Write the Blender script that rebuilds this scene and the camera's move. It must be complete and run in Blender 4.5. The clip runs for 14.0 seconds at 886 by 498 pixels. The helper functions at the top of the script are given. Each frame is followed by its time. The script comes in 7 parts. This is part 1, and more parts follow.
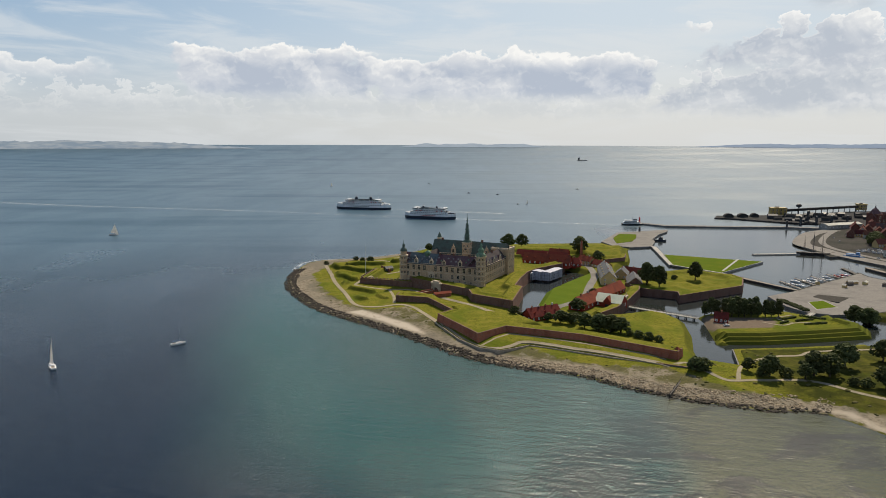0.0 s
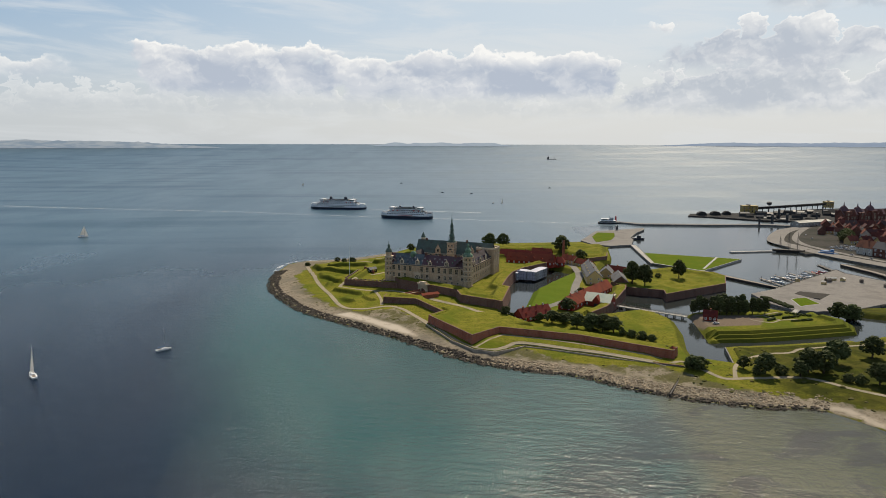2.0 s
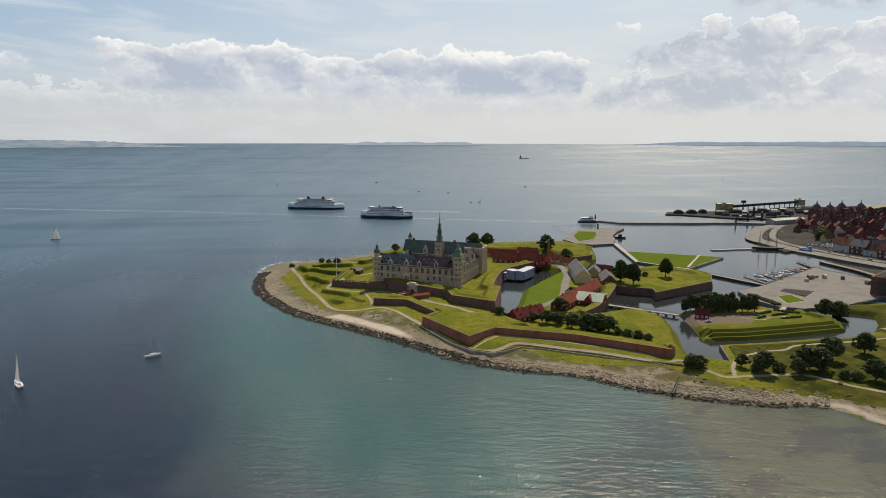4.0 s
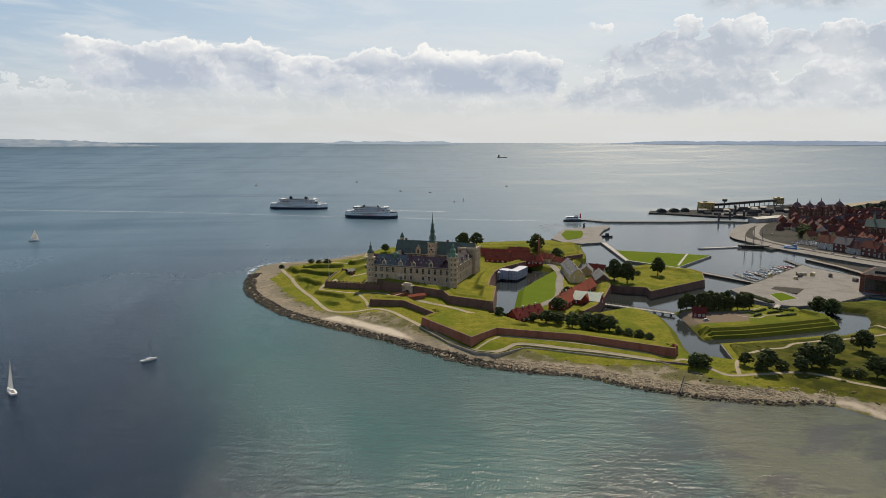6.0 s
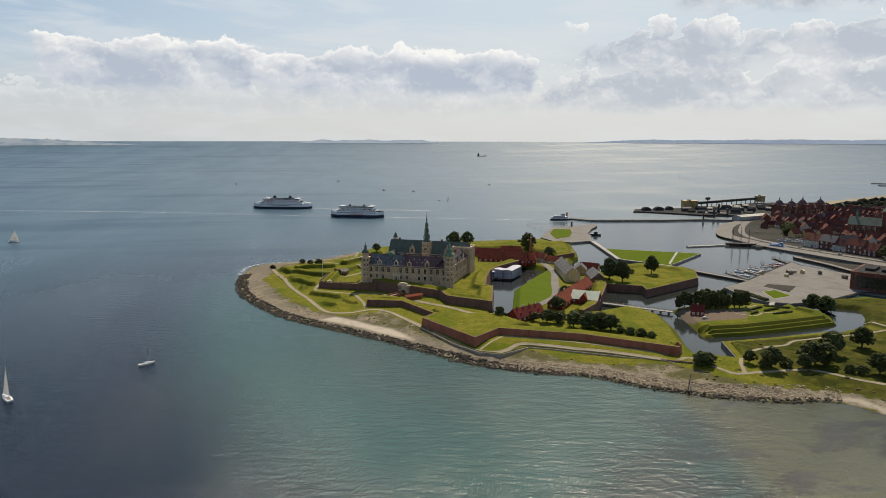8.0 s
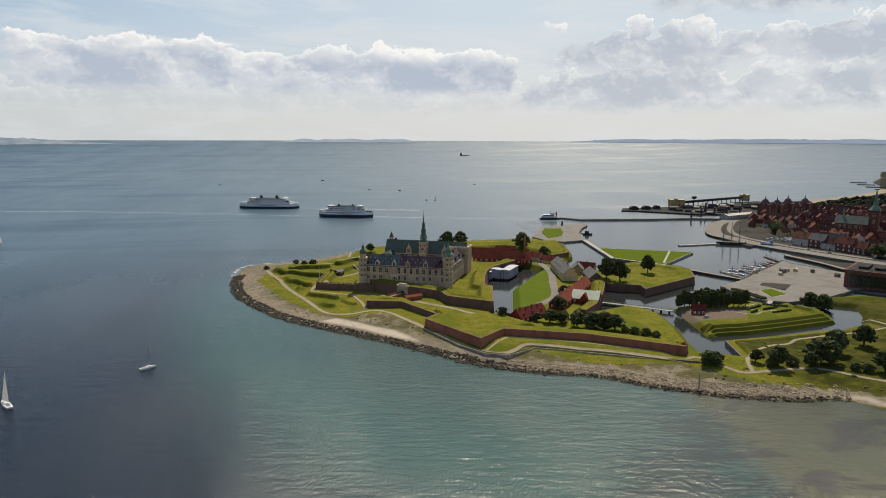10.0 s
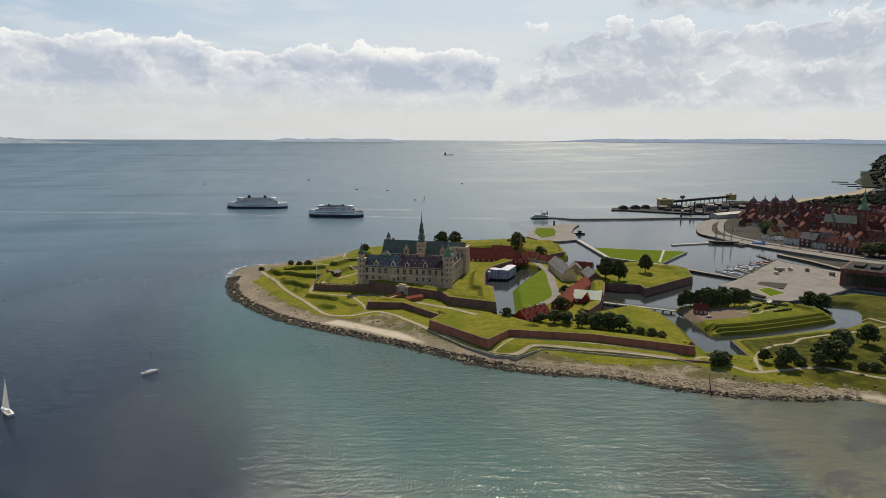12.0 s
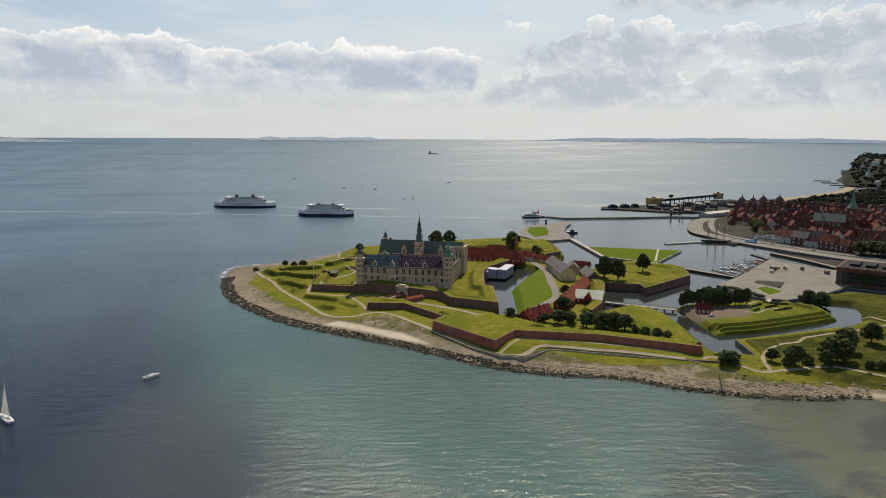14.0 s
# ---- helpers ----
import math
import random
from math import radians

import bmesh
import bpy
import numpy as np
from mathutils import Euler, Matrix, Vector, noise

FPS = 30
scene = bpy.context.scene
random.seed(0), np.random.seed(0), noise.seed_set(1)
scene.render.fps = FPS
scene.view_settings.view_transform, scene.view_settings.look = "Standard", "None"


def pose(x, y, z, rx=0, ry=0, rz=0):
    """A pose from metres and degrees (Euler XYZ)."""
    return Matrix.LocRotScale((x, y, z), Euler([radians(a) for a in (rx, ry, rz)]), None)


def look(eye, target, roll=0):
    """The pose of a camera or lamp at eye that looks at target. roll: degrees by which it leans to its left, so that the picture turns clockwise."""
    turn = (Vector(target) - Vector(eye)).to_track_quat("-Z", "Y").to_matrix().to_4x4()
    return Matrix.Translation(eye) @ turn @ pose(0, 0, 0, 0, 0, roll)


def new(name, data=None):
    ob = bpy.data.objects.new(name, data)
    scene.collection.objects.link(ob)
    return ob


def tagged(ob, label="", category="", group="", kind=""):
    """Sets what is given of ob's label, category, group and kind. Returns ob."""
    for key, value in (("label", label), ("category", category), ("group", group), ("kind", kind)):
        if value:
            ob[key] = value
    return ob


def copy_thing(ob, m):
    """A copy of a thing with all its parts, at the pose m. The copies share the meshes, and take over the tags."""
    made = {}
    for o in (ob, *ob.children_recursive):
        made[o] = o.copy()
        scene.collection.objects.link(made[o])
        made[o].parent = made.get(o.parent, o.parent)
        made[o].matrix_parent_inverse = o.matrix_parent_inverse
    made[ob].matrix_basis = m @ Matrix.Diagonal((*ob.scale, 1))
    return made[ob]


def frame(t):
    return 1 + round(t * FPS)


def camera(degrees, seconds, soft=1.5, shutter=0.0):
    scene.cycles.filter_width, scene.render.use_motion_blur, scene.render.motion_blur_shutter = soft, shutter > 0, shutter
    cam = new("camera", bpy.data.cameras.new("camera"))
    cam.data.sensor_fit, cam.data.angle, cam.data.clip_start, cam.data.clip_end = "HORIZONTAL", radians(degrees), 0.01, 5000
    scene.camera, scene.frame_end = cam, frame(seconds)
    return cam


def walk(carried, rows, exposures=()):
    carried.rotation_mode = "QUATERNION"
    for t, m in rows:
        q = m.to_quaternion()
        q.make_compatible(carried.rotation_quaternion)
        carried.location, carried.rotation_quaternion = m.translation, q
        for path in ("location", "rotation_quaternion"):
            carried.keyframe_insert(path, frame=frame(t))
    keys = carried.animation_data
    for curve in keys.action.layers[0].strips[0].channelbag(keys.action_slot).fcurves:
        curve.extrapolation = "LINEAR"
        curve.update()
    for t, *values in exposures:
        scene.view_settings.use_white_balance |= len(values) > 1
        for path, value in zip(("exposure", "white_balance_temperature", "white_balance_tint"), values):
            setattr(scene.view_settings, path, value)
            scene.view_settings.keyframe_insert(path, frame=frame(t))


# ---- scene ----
cam = camera(64.88, 14.0, soft=0.9)
# seconds, eye x, y, z in metres; yaw, pitch, lean in degrees
PATH = [
    (0.0, -1.98, 2.23, 125.93, -0.17, -8.80, 0.16),
    (0.5, -5.81, 3.77, 125.98, -0.77, -8.82, 0.15),
    (1.0, -9.65, 5.28, 126.04, -1.43, -8.84, 0.14),
    (1.5, -13.48, 6.77, 126.08, -2.10, -8.86, 0.13),
    (2.0, -17.31, 8.23, 126.13, -2.85, -8.87, 0.12),
    (2.5, -21.14, 9.68, 126.17, -3.60, -8.89, 0.12),
    (3.0, -24.96, 11.12, 126.21, -4.18, -8.90, 0.11),
    (5.5, -43.84, 18.25, 126.34, -6.87, -8.99, 0.11),
    (6.0, -47.55, 19.69, 126.36, -7.31, -9.00, 0.11),
    (6.5, -51.24, 21.14, 126.37, -7.76, -9.03, 0.11),
    (7.0, -54.91, 22.61, 126.37, -8.21, -9.05, 0.12),
    (7.5, -58.54, 24.11, 126.38, -8.74, -9.08, 0.13),
    (8.0, -62.14, 25.63, 126.38, -9.20, -9.10, 0.13),
    (10.5, -79.53, 33.76, 126.33, -11.23, -9.16, 0.19),
    (11.0, -82.87, 35.52, 126.30, -11.60, -9.16, 0.21),
    (11.5, -86.17, 37.33, 126.28, -11.98, -9.17, 0.23),
    (12.0, -89.40, 39.20, 126.25, -12.36, -9.19, 0.24),
    (12.5, -92.59, 41.12, 126.22, -12.73, -9.22, 0.26),
    (13.0, -95.71, 43.12, 126.18, -13.10, -9.25, 0.28),
    (13.5, -98.77, 45.18, 126.14, -13.47, -9.27, 0.31),
    (14.0, -101.77, 47.32, 126.09, -13.85, -9.28, 0.33),
]


def heading(x, y, z, yaw, pitch, lean):
    a, b = radians(yaw), radians(pitch)
    aim = (x - math.sin(a) * math.cos(b), y + math.cos(a) * math.cos(b), z + math.sin(b))
    return look((x, y, z), aim, lean)


walk(cam, [(row[0], heading(*row[1:])) for row in PATH])
# ---------------------------------------------------------------- node helpers
def put(nt, socket, value):
    if isinstance(value, bpy.types.NodeSocket):
        nt.links.new(value, socket)
    elif isinstance(value, (tuple, list)) and len(value) == 3 and socket.type == "RGBA":
        socket.default_value = (*value, 1)
    else:
        socket.default_value = value


def n_math(nt, op, a, b=0.0, c=0.0, clamp=False):
    n = nt.nodes.new("ShaderNodeMath")
    n.operation, n.use_clamp = op, clamp
    put(nt, n.inputs[0], a), put(nt, n.inputs[1], b), put(nt, n.inputs[2], c)
    return n.outputs[0]


def n_step(nt, x, lo, hi, a=0.0, b=1.0):
    n = nt.nodes.new("ShaderNodeMapRange")
    n.interpolation_type = "SMOOTHSTEP"
    put(nt, n.inputs[0], x), put(nt, n.inputs[1], lo), put(nt, n.inputs[2], hi), put(nt, n.inputs[3], a), put(nt, n.inputs[4], b)
    return n.outputs[0]


def n_noise(nt, vec, scale, detail=4.0, rough=0.55, distort=0.0):
    n = nt.nodes.new("ShaderNodeTexNoise")
    if vec is not None:
        nt.links.new(vec, n.inputs["Vector"])
    put(nt, n.inputs["Scale"], scale), put(nt, n.inputs["Detail"], detail), put(nt, n.inputs["Roughness"], rough)
    put(nt, n.inputs["Distortion"], distort)
    return n.outputs["Fac"]


def n_mix(nt, fac, a, b, kind="MIX"):
    n = nt.nodes.new("ShaderNodeMix")
    n.data_type, n.blend_type = "RGBA", kind
    put(nt, n.inputs[0], fac), put(nt, n.inputs[6], a), put(nt, n.inputs[7], b)
    return n.outputs[2]


def n_xyz(nt, x=0.0, y=0.0, z=0.0):
    n = nt.nodes.new("ShaderNodeCombineXYZ")
    put(nt, n.inputs[0], x), put(nt, n.inputs[1], y), put(nt, n.inputs[2], z)
    return n.outputs[0]


def n_split(nt, vec):
    n = nt.nodes.new("ShaderNodeSeparateXYZ")
    nt.links.new(vec, n.inputs[0])
    return n.outputs


def n_bump(nt, height, strength=0.5, distance=0.1):
    n = nt.nodes.new("ShaderNodeBump")
    put(nt, n.inputs["Height"], height), put(nt, n.inputs["Strength"], strength), put(nt, n.inputs["Distance"], distance)
    return n.outputs["Normal"]


def n_place(nt, stretch=(1, 1, 1), turn=0.0):
    """World position in metres, stretched."""
    n, m = nt.nodes.new("ShaderNodeNewGeometry"), nt.nodes.new("ShaderNodeMapping")
    nt.links.new(n.outputs["Position"], m.inputs[0])
    m.inputs["Scale"].default_value, m.inputs["Rotation"].default_value = stretch, (0, 0, turn)
    return m.outputs[0]


def n_grain(nt, turn, long):
    """World position, drawn out along a bearing."""
    n, m = nt.nodes.new("ShaderNodeNewGeometry"), nt.nodes.new("ShaderNodeMapping")
    nt.links.new(n.outputs["Position"], m.inputs[0])
    m.vector_type = "TEXTURE"
    m.inputs["Scale"].default_value, m.inputs["Rotation"].default_value = (long, 1, 1), (0, 0, radians(turn))
    return m.outputs[0]


def n_attr(nt, name):
    n = nt.nodes.new("ShaderNodeAttribute")
    n.attribute_name = name
    return n.outputs["Fac"]


# ---------------------------------------------------------------- sky, sun
SUN_AZ, SUN_EL = radians(24), radians(46)
world = bpy.data.worlds.new("sky")
scene.world = world
world.use_nodes = True
nt = world.node_tree
nt.nodes.clear()
sky = nt.nodes.new("ShaderNodeTexSky")
sky.sky_type, sky.sun_disc, sky.sun_elevation, sky.sun_rotation = "NISHITA", False, SUN_EL, SUN_AZ
sky.air_density, sky.dust_density, sky.ozone_density = 1.0, 1.5, 1.0
way = nt.nodes.new("ShaderNodeTexCoord").outputs["Generated"]
wx, wy, wz = n_split(nt, way)
DEG = 180 / math.pi
az = n_math(nt, "MULTIPLY", n_math(nt, "ARCTAN2", wx, wy), DEG)
el = n_math(nt, "MULTIPLY", n_math(nt, "ARCSINE", wz), DEG)
flat = n_xyz(nt, az, el, 0.0)
warp = n_noise(nt, flat, 0.9, 4.0)


def billow(shift_x, shift_y, scale, seed, detail=2.2):
    """Cauliflower lumps, one at the middle of a lump."""
    n = nt.nodes.new("ShaderNodeTexVoronoi")
    n.feature, n.voronoi_dimensions = "SMOOTH_F1", "2D"
    x, y = n_math(nt, "MULTIPLY_ADD", warp, 1.6, shift_x + seed * 3.7), n_math(nt, "MULTIPLY_ADD", warp, 0.8, shift_y + seed)
    nt.links.new(n_xyz(nt, n_math(nt, "MULTIPLY_ADD", az, 0.8, x), n_math(nt, "ADD", el, y), 0.0), n.inputs["Vector"])
    put(nt, n.inputs["Scale"], scale), put(nt, n.inputs["Detail"], detail), put(nt, n.inputs["Roughness"], 0.5)
    put(nt, n.inputs["Lacunarity"], 2.3), put(nt, n.inputs["Smoothness"], 0.35)
    return n_math(nt, "SUBTRACT", 1.0, n.outputs["Distance"])


def bank(top, bottom, left, right, soft_side, puff, seed, scale=0.42):
    """A bank of cumulus between two heights and two bearings, in degrees: how thick it is, and how much it is lit."""
    big = n_noise(nt, n_xyz(nt, az, n_math(nt, "MULTIPLY", el, 0.35), seed), 0.2, 2.0, 0.5)
    lump, above = billow(0, 0, scale, seed, 3.6), billow(0.16, 0.26, scale, seed, 2.6)
    fray = n_noise(nt, n_xyz(nt, az, el, seed + 3.0), 1.5, 5.0, 0.62, 0.3)
    bumps = n_math(nt, "ADD", n_math(nt, "MULTIPLY", n_math(nt, "SUBTRACT", big, 0.5), puff * 3.0),
                   n_math(nt, "MULTIPLY_ADD", n_math(nt, "SUBTRACT", fray, 0.5), puff * 0.8, n_math(nt, "MULTIPLY", n_math(nt, "SUBTRACT", lump, 0.5), puff * 2.6)))
    head = n_math(nt, "SUBTRACT", n_math(nt, "ADD", bumps, top), el)
    foot = n_math(nt, "SUBTRACT", el, n_math(nt, "MULTIPLY_ADD", bumps, 0.28, bottom))
    rough_az = n_math(nt, "MULTIPLY_ADD", bumps, 2.2, az)
    sides = n_math(nt, "MULTIPLY", n_step(nt, rough_az, left, left + soft_side), n_step(nt, rough_az, right, right - soft_side))
    body = n_math(nt, "MULTIPLY", n_math(nt, "MULTIPLY", n_step(nt, head, 0.0, 0.22), n_step(nt, foot, -0.5, 0.9)), sides)
    # sunlit heads, scalloped by the lumps, above a smooth shaded body
    scallop = n_math(nt, "MULTIPLY_ADD", n_math(nt, "SUBTRACT", lump, 0.5), -3.0 * puff, head)
    rim = n_step(nt, scallop, 0.2, 2.1, 1.0, 0.0)
    edge = n_step(nt, head, 0.0, 0.5, 0.5, 0.0)
    relief = n_step(nt, n_math(nt, "SUBTRACT", lump, above), -0.10, 0.26)
    soft = n_step(nt, n_noise(nt, n_xyz(nt, n_math(nt, "MULTIPLY", az, 0.7), el, seed), 0.34, 5.0, 0.55, 0.5), 0.40, 0.68)
    shade = n_math(nt, "MULTIPLY_ADD", relief, 0.26, n_math(nt, "MULTIPLY", soft, 0.42))
    return body, n_math(nt, "ADD", n_math(nt, "MULTIPLY_ADD", rim, 0.62, edge), n_math(nt, "SUBTRACT", shade, 0.06), clamp=True)


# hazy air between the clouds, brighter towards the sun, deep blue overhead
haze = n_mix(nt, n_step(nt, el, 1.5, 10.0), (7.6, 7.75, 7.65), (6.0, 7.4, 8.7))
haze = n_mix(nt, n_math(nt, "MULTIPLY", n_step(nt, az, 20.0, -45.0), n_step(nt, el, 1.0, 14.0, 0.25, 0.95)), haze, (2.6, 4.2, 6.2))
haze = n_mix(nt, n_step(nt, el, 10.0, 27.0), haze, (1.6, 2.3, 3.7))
sunward = n_step(nt, n_math(nt, "ABSOLUTE", n_math(nt, "SUBTRACT", az, 24.0)), 60.0, 0.0)
streaks = n_noise(nt, n_xyz(nt, n_math(nt, "MULTIPLY", az, 0.16), n_math(nt, "MULTIPLY_ADD", az, 0.05, el), 4.0), 0.55, 5.0, 0.6, 0.6)
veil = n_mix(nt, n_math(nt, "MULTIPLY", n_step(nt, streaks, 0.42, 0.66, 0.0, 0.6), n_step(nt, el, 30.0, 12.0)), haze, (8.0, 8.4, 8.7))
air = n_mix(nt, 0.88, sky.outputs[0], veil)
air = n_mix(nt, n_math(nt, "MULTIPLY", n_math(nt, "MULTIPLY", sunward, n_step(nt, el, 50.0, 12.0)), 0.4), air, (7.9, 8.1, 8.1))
tone = air
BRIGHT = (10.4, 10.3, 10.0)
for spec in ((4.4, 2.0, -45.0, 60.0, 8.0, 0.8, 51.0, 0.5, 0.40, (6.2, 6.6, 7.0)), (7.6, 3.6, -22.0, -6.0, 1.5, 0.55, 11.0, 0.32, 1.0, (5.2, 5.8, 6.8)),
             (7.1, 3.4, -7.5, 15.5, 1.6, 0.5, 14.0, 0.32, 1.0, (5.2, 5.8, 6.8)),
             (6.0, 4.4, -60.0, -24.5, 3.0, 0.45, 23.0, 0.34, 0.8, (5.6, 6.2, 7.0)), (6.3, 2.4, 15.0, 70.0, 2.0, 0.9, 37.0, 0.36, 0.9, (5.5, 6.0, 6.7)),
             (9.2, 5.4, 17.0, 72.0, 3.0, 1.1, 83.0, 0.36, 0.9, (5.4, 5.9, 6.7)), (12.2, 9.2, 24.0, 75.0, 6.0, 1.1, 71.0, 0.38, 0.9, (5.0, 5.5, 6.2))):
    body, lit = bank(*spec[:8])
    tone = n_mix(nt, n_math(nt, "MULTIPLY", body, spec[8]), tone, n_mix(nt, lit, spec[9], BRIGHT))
# a broken cloud sheet over the rest of the sky
over = n_noise(nt, way, 3.2, 6.0, 0.6, 0.4)
sheet = n_math(nt, "MULTIPLY", n_step(nt, over, 0.56, 0.74), n_step(nt, el, 12.0, 22.0))
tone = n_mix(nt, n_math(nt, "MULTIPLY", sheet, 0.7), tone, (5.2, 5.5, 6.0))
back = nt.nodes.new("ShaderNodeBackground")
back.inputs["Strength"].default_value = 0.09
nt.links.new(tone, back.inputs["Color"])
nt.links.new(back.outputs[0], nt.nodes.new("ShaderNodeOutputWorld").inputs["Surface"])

sun = new("sun", bpy.data.lights.new("sun", "SUN"))
sun.data.energy, sun.data.angle, sun.data.color = 5.2, radians(0.6), (1.0, 0.87, 0.68)
sun.matrix_world = look((0, 0, 900), (-math.sin(SUN_AZ) * math.cos(SUN_EL), -math.cos(SUN_AZ) * math.cos(SUN_EL), 900 - math.sin(SUN_EL)))
scene.view_settings.exposure = 0.0


# ---------------------------------------------------------------- materials
def material(name, a, b, size=1.0, rough=0.8, c=None, large=20.0, bump=0.3, depth=0.05, metal=0.0, spec=0.3, vary=0.0):
    """Two colours broken up at the grain's size in metres, a third in larger patches."""
    m = bpy.data.materials.new(name)
    m.use_nodes = True
    t = m.node_tree
    p = t.nodes["Principled BSDF"]
    where = n_place(t)
    grain, patch = n_noise(t, where, 1.0 / size, 5.0, 0.65), n_noise(t, where, 1.0 / large, 4.0, 0.6)
    col = n_mix(t, n_step(t, grain, 0.32, 0.68), a, b)
    col = n_mix(t, n_step(t, patch, 0.45, 0.68, 0.0, 0.8), col, c if c else tuple(0.72 * x for x in a))
    if vary:
        o = t.nodes.new("ShaderNodeObjectInfo")
        h = t.nodes.new("ShaderNodeHueSaturation")
        put(t, h.inputs["Value"], n_math(t, "MULTIPLY_ADD", o.outputs["Random"], vary, 1.0 - vary / 2))
        put(t, h.inputs["Hue"], n_math(t, "MULTIPLY_ADD", o.outputs["Random"], vary * 0.05, 0.5 - vary * 0.025))
        t.links.new(col, h.inputs["Color"])
        col = h.outputs[0]
    t.links.new(col, p.inputs["Base Color"])
    t.links.new(n_step(t, grain, 0.2, 0.8, max(0.02, rough - 0.12), min(1.0, rough + 0.1)), p.inputs["Roughness"])
    p.inputs["Metallic"].default_value, p.inputs["Specular IOR Level"].default_value = metal, spec
    if bump:
        t.links.new(n_bump(t, grain, bump, depth), p.inputs["Normal"])
    return m


def masonry(name, a, b, joint, wide, high, rough=0.85, soot=0.5, gap=0.012):
    """Courses of brick or ashlar on upright walls: along the wall by position, joints recessed."""
    m = bpy.data.materials.new(name)
    m.use_nodes = True
    t = m.node_tree
    p = t.nodes["Principled BSDF"]
    x, y, z = n_split(t, n_place(t))
    br = t.nodes.new("ShaderNodeTexBrick")
    t.links.new(n_xyz(t, n_math(t, "ADD", n_math(t, "MULTIPLY", x, 0.9), n_math(t, "MULTIPLY", y, 0.73)), z, 0.0), br.inputs["Vector"])
    put(t, br.inputs["Color1"], a), put(t, br.inputs["Color2"], b), put(t, br.inputs["Mortar"], joint)
    br.inputs["Scale"].default_value, br.inputs["Mortar Size"].default_value = 1.0, gap
    br.inputs["Brick Width"].default_value, br.inputs["Row Height"].default_value = wide, high
    stain = n_noise(t, n_place(t, (1, 1, 0.25)), 0.22, 5.0, 0.65)
    grime = n_noise(t, n_place(t), 1.3, 4.0, 0.6)
    col = n_mix(t, n_step(t, stain, 0.42, 0.7, 0.0, soot), br.outputs["Color"], tuple(0.42 * v for v in a))
    col = n_mix(t, n_step(t, grime, 0.5, 0.75, 0.0, 0.35), col, tuple(min(1, 1.25 * v) for v in b))
    t.links.new(col, p.inputs["Base Color"])
    p.inputs["Roughness"].default_value, p.inputs["Specular IOR Level"].default_value = rough, 0.25
    t.links.new(n_bump(t, n_math(t, "SUBTRACT", grime, br.outputs["Fac"]), 0.5, 0.03), p.inputs["Normal"])
    return m


M = {}
M["brick_dark"] = masonry("rampart_brick", (0.135, 0.066, 0.046), (0.18, 0.092, 0.064), (0.16, 0.14, 0.12), 0.5, 0.16)
M["brick_red"] = masonry("red_brick", (0.29, 0.084, 0.046), (0.36, 0.122, 0.068), (0.26, 0.20, 0.15), 0.5, 0.16)
M["sandstone"] = masonry("sandstone", (0.47, 0.335, 0.21), (0.56, 0.415, 0.275), (0.28, 0.2, 0.13), 0.9, 0.38, soot=0.55)
M["stone_trim"] = material("stone_trim", (0.52, 0.42, 0.30), (0.62, 0.51, 0.375), 0.4, 0.85)
M["quay_stone"] = masonry("quay_stone", (0.16, 0.155, 0.145), (0.2, 0.19, 0.175), (0.1, 0.1, 0.1), 1.4, 0.5)
M["lead"] = material("pale_lead", (0.22, 0.21, 0.22), (0.30, 0.29, 0.30), 0.5, 0.6, (0.16, 0.15, 0.16), 3.0, spec=0.3)
M["slate"] = material("slate", (0.095, 0.060, 0.066), (0.15, 0.098, 0.106), 0.5, 0.8, (0.105, 0.048, 0.058), 6.0, 0.5, spec=0.12)
M["slate_dark"] = material("dark_slate", (0.052, 0.044, 0.045), (0.085, 0.072, 0.074), 0.5, 0.85, (0.045, 0.036, 0.036), 6.0, 0.5, spec=0.1)
M["copper_dark"] = material("old_copper", (0.075, 0.105, 0.088), (0.12, 0.155, 0.13), 0.6, 0.75, (0.085, 0.082, 0.07), 5.0, spec=0.12)
M["copper_blue"] = material("blue_copper", (0.085, 0.105, 0.115), (0.14, 0.17, 0.18), 0.6, 0.75, (0.06, 0.05, 0.055), 5.0, spec=0.15)
M["verdigris"] = material("verdigris", (0.07, 0.115, 0.085), (0.12, 0.18, 0.135), 0.5, 0.75, (0.05, 0.07, 0.06), 2.5)
M["copper_pale"] = material("pale_verdigris", (0.12, 0.20, 0.135), (0.17, 0.27, 0.185), 0.6, 0.8, (0.09, 0.14, 0.1), 4.0, spec=0.1)
M["glass"] = material("window_glass", (0.012, 0.014, 0.016), (0.02, 0.022, 0.026), 1.0, 0.2, bump=0.0, spec=0.6)
M["red_tile"] = material("red_roof_tile", (0.150, 0.032, 0.022), (0.205, 0.048, 0.031), 0.45, 0.9, (0.10, 0.030, 0.024), 5.0, 0.5, vary=0.35, spec=0.08)
M["red_paint"] = material("red_limewash", (0.23, 0.028, 0.014), (0.28, 0.04, 0.02), 0.5, 0.85)
M["yellow_wall"] = material("ochre_limewash", (0.50, 0.37, 0.16), (0.56, 0.43, 0.21), 0.6, 0.85, vary=0.3)
M["white_wall"] = material("white_plaster", (0.42, 0.40, 0.35), (0.52, 0.5, 0.44), 0.6, 0.85, vary=0.35)
M["cream_wall"] = material("cream_plaster", (0.36, 0.29, 0.19), (0.43, 0.35, 0.24), 0.6, 0.85, vary=0.4)
M["grey_roof"] = material("grey_slate_roof", (0.09, 0.092, 0.095), (0.135, 0.135, 0.14), 0.5, 0.75, (0.07, 0.07, 0.075), 6.0, spec=0.25)
M["white_roof"] = material("pale_copper_roof", (0.60, 0.62, 0.46), (0.68, 0.69, 0.53), 0.7, 0.6, (0.5, 0.58, 0.44), 5.0)
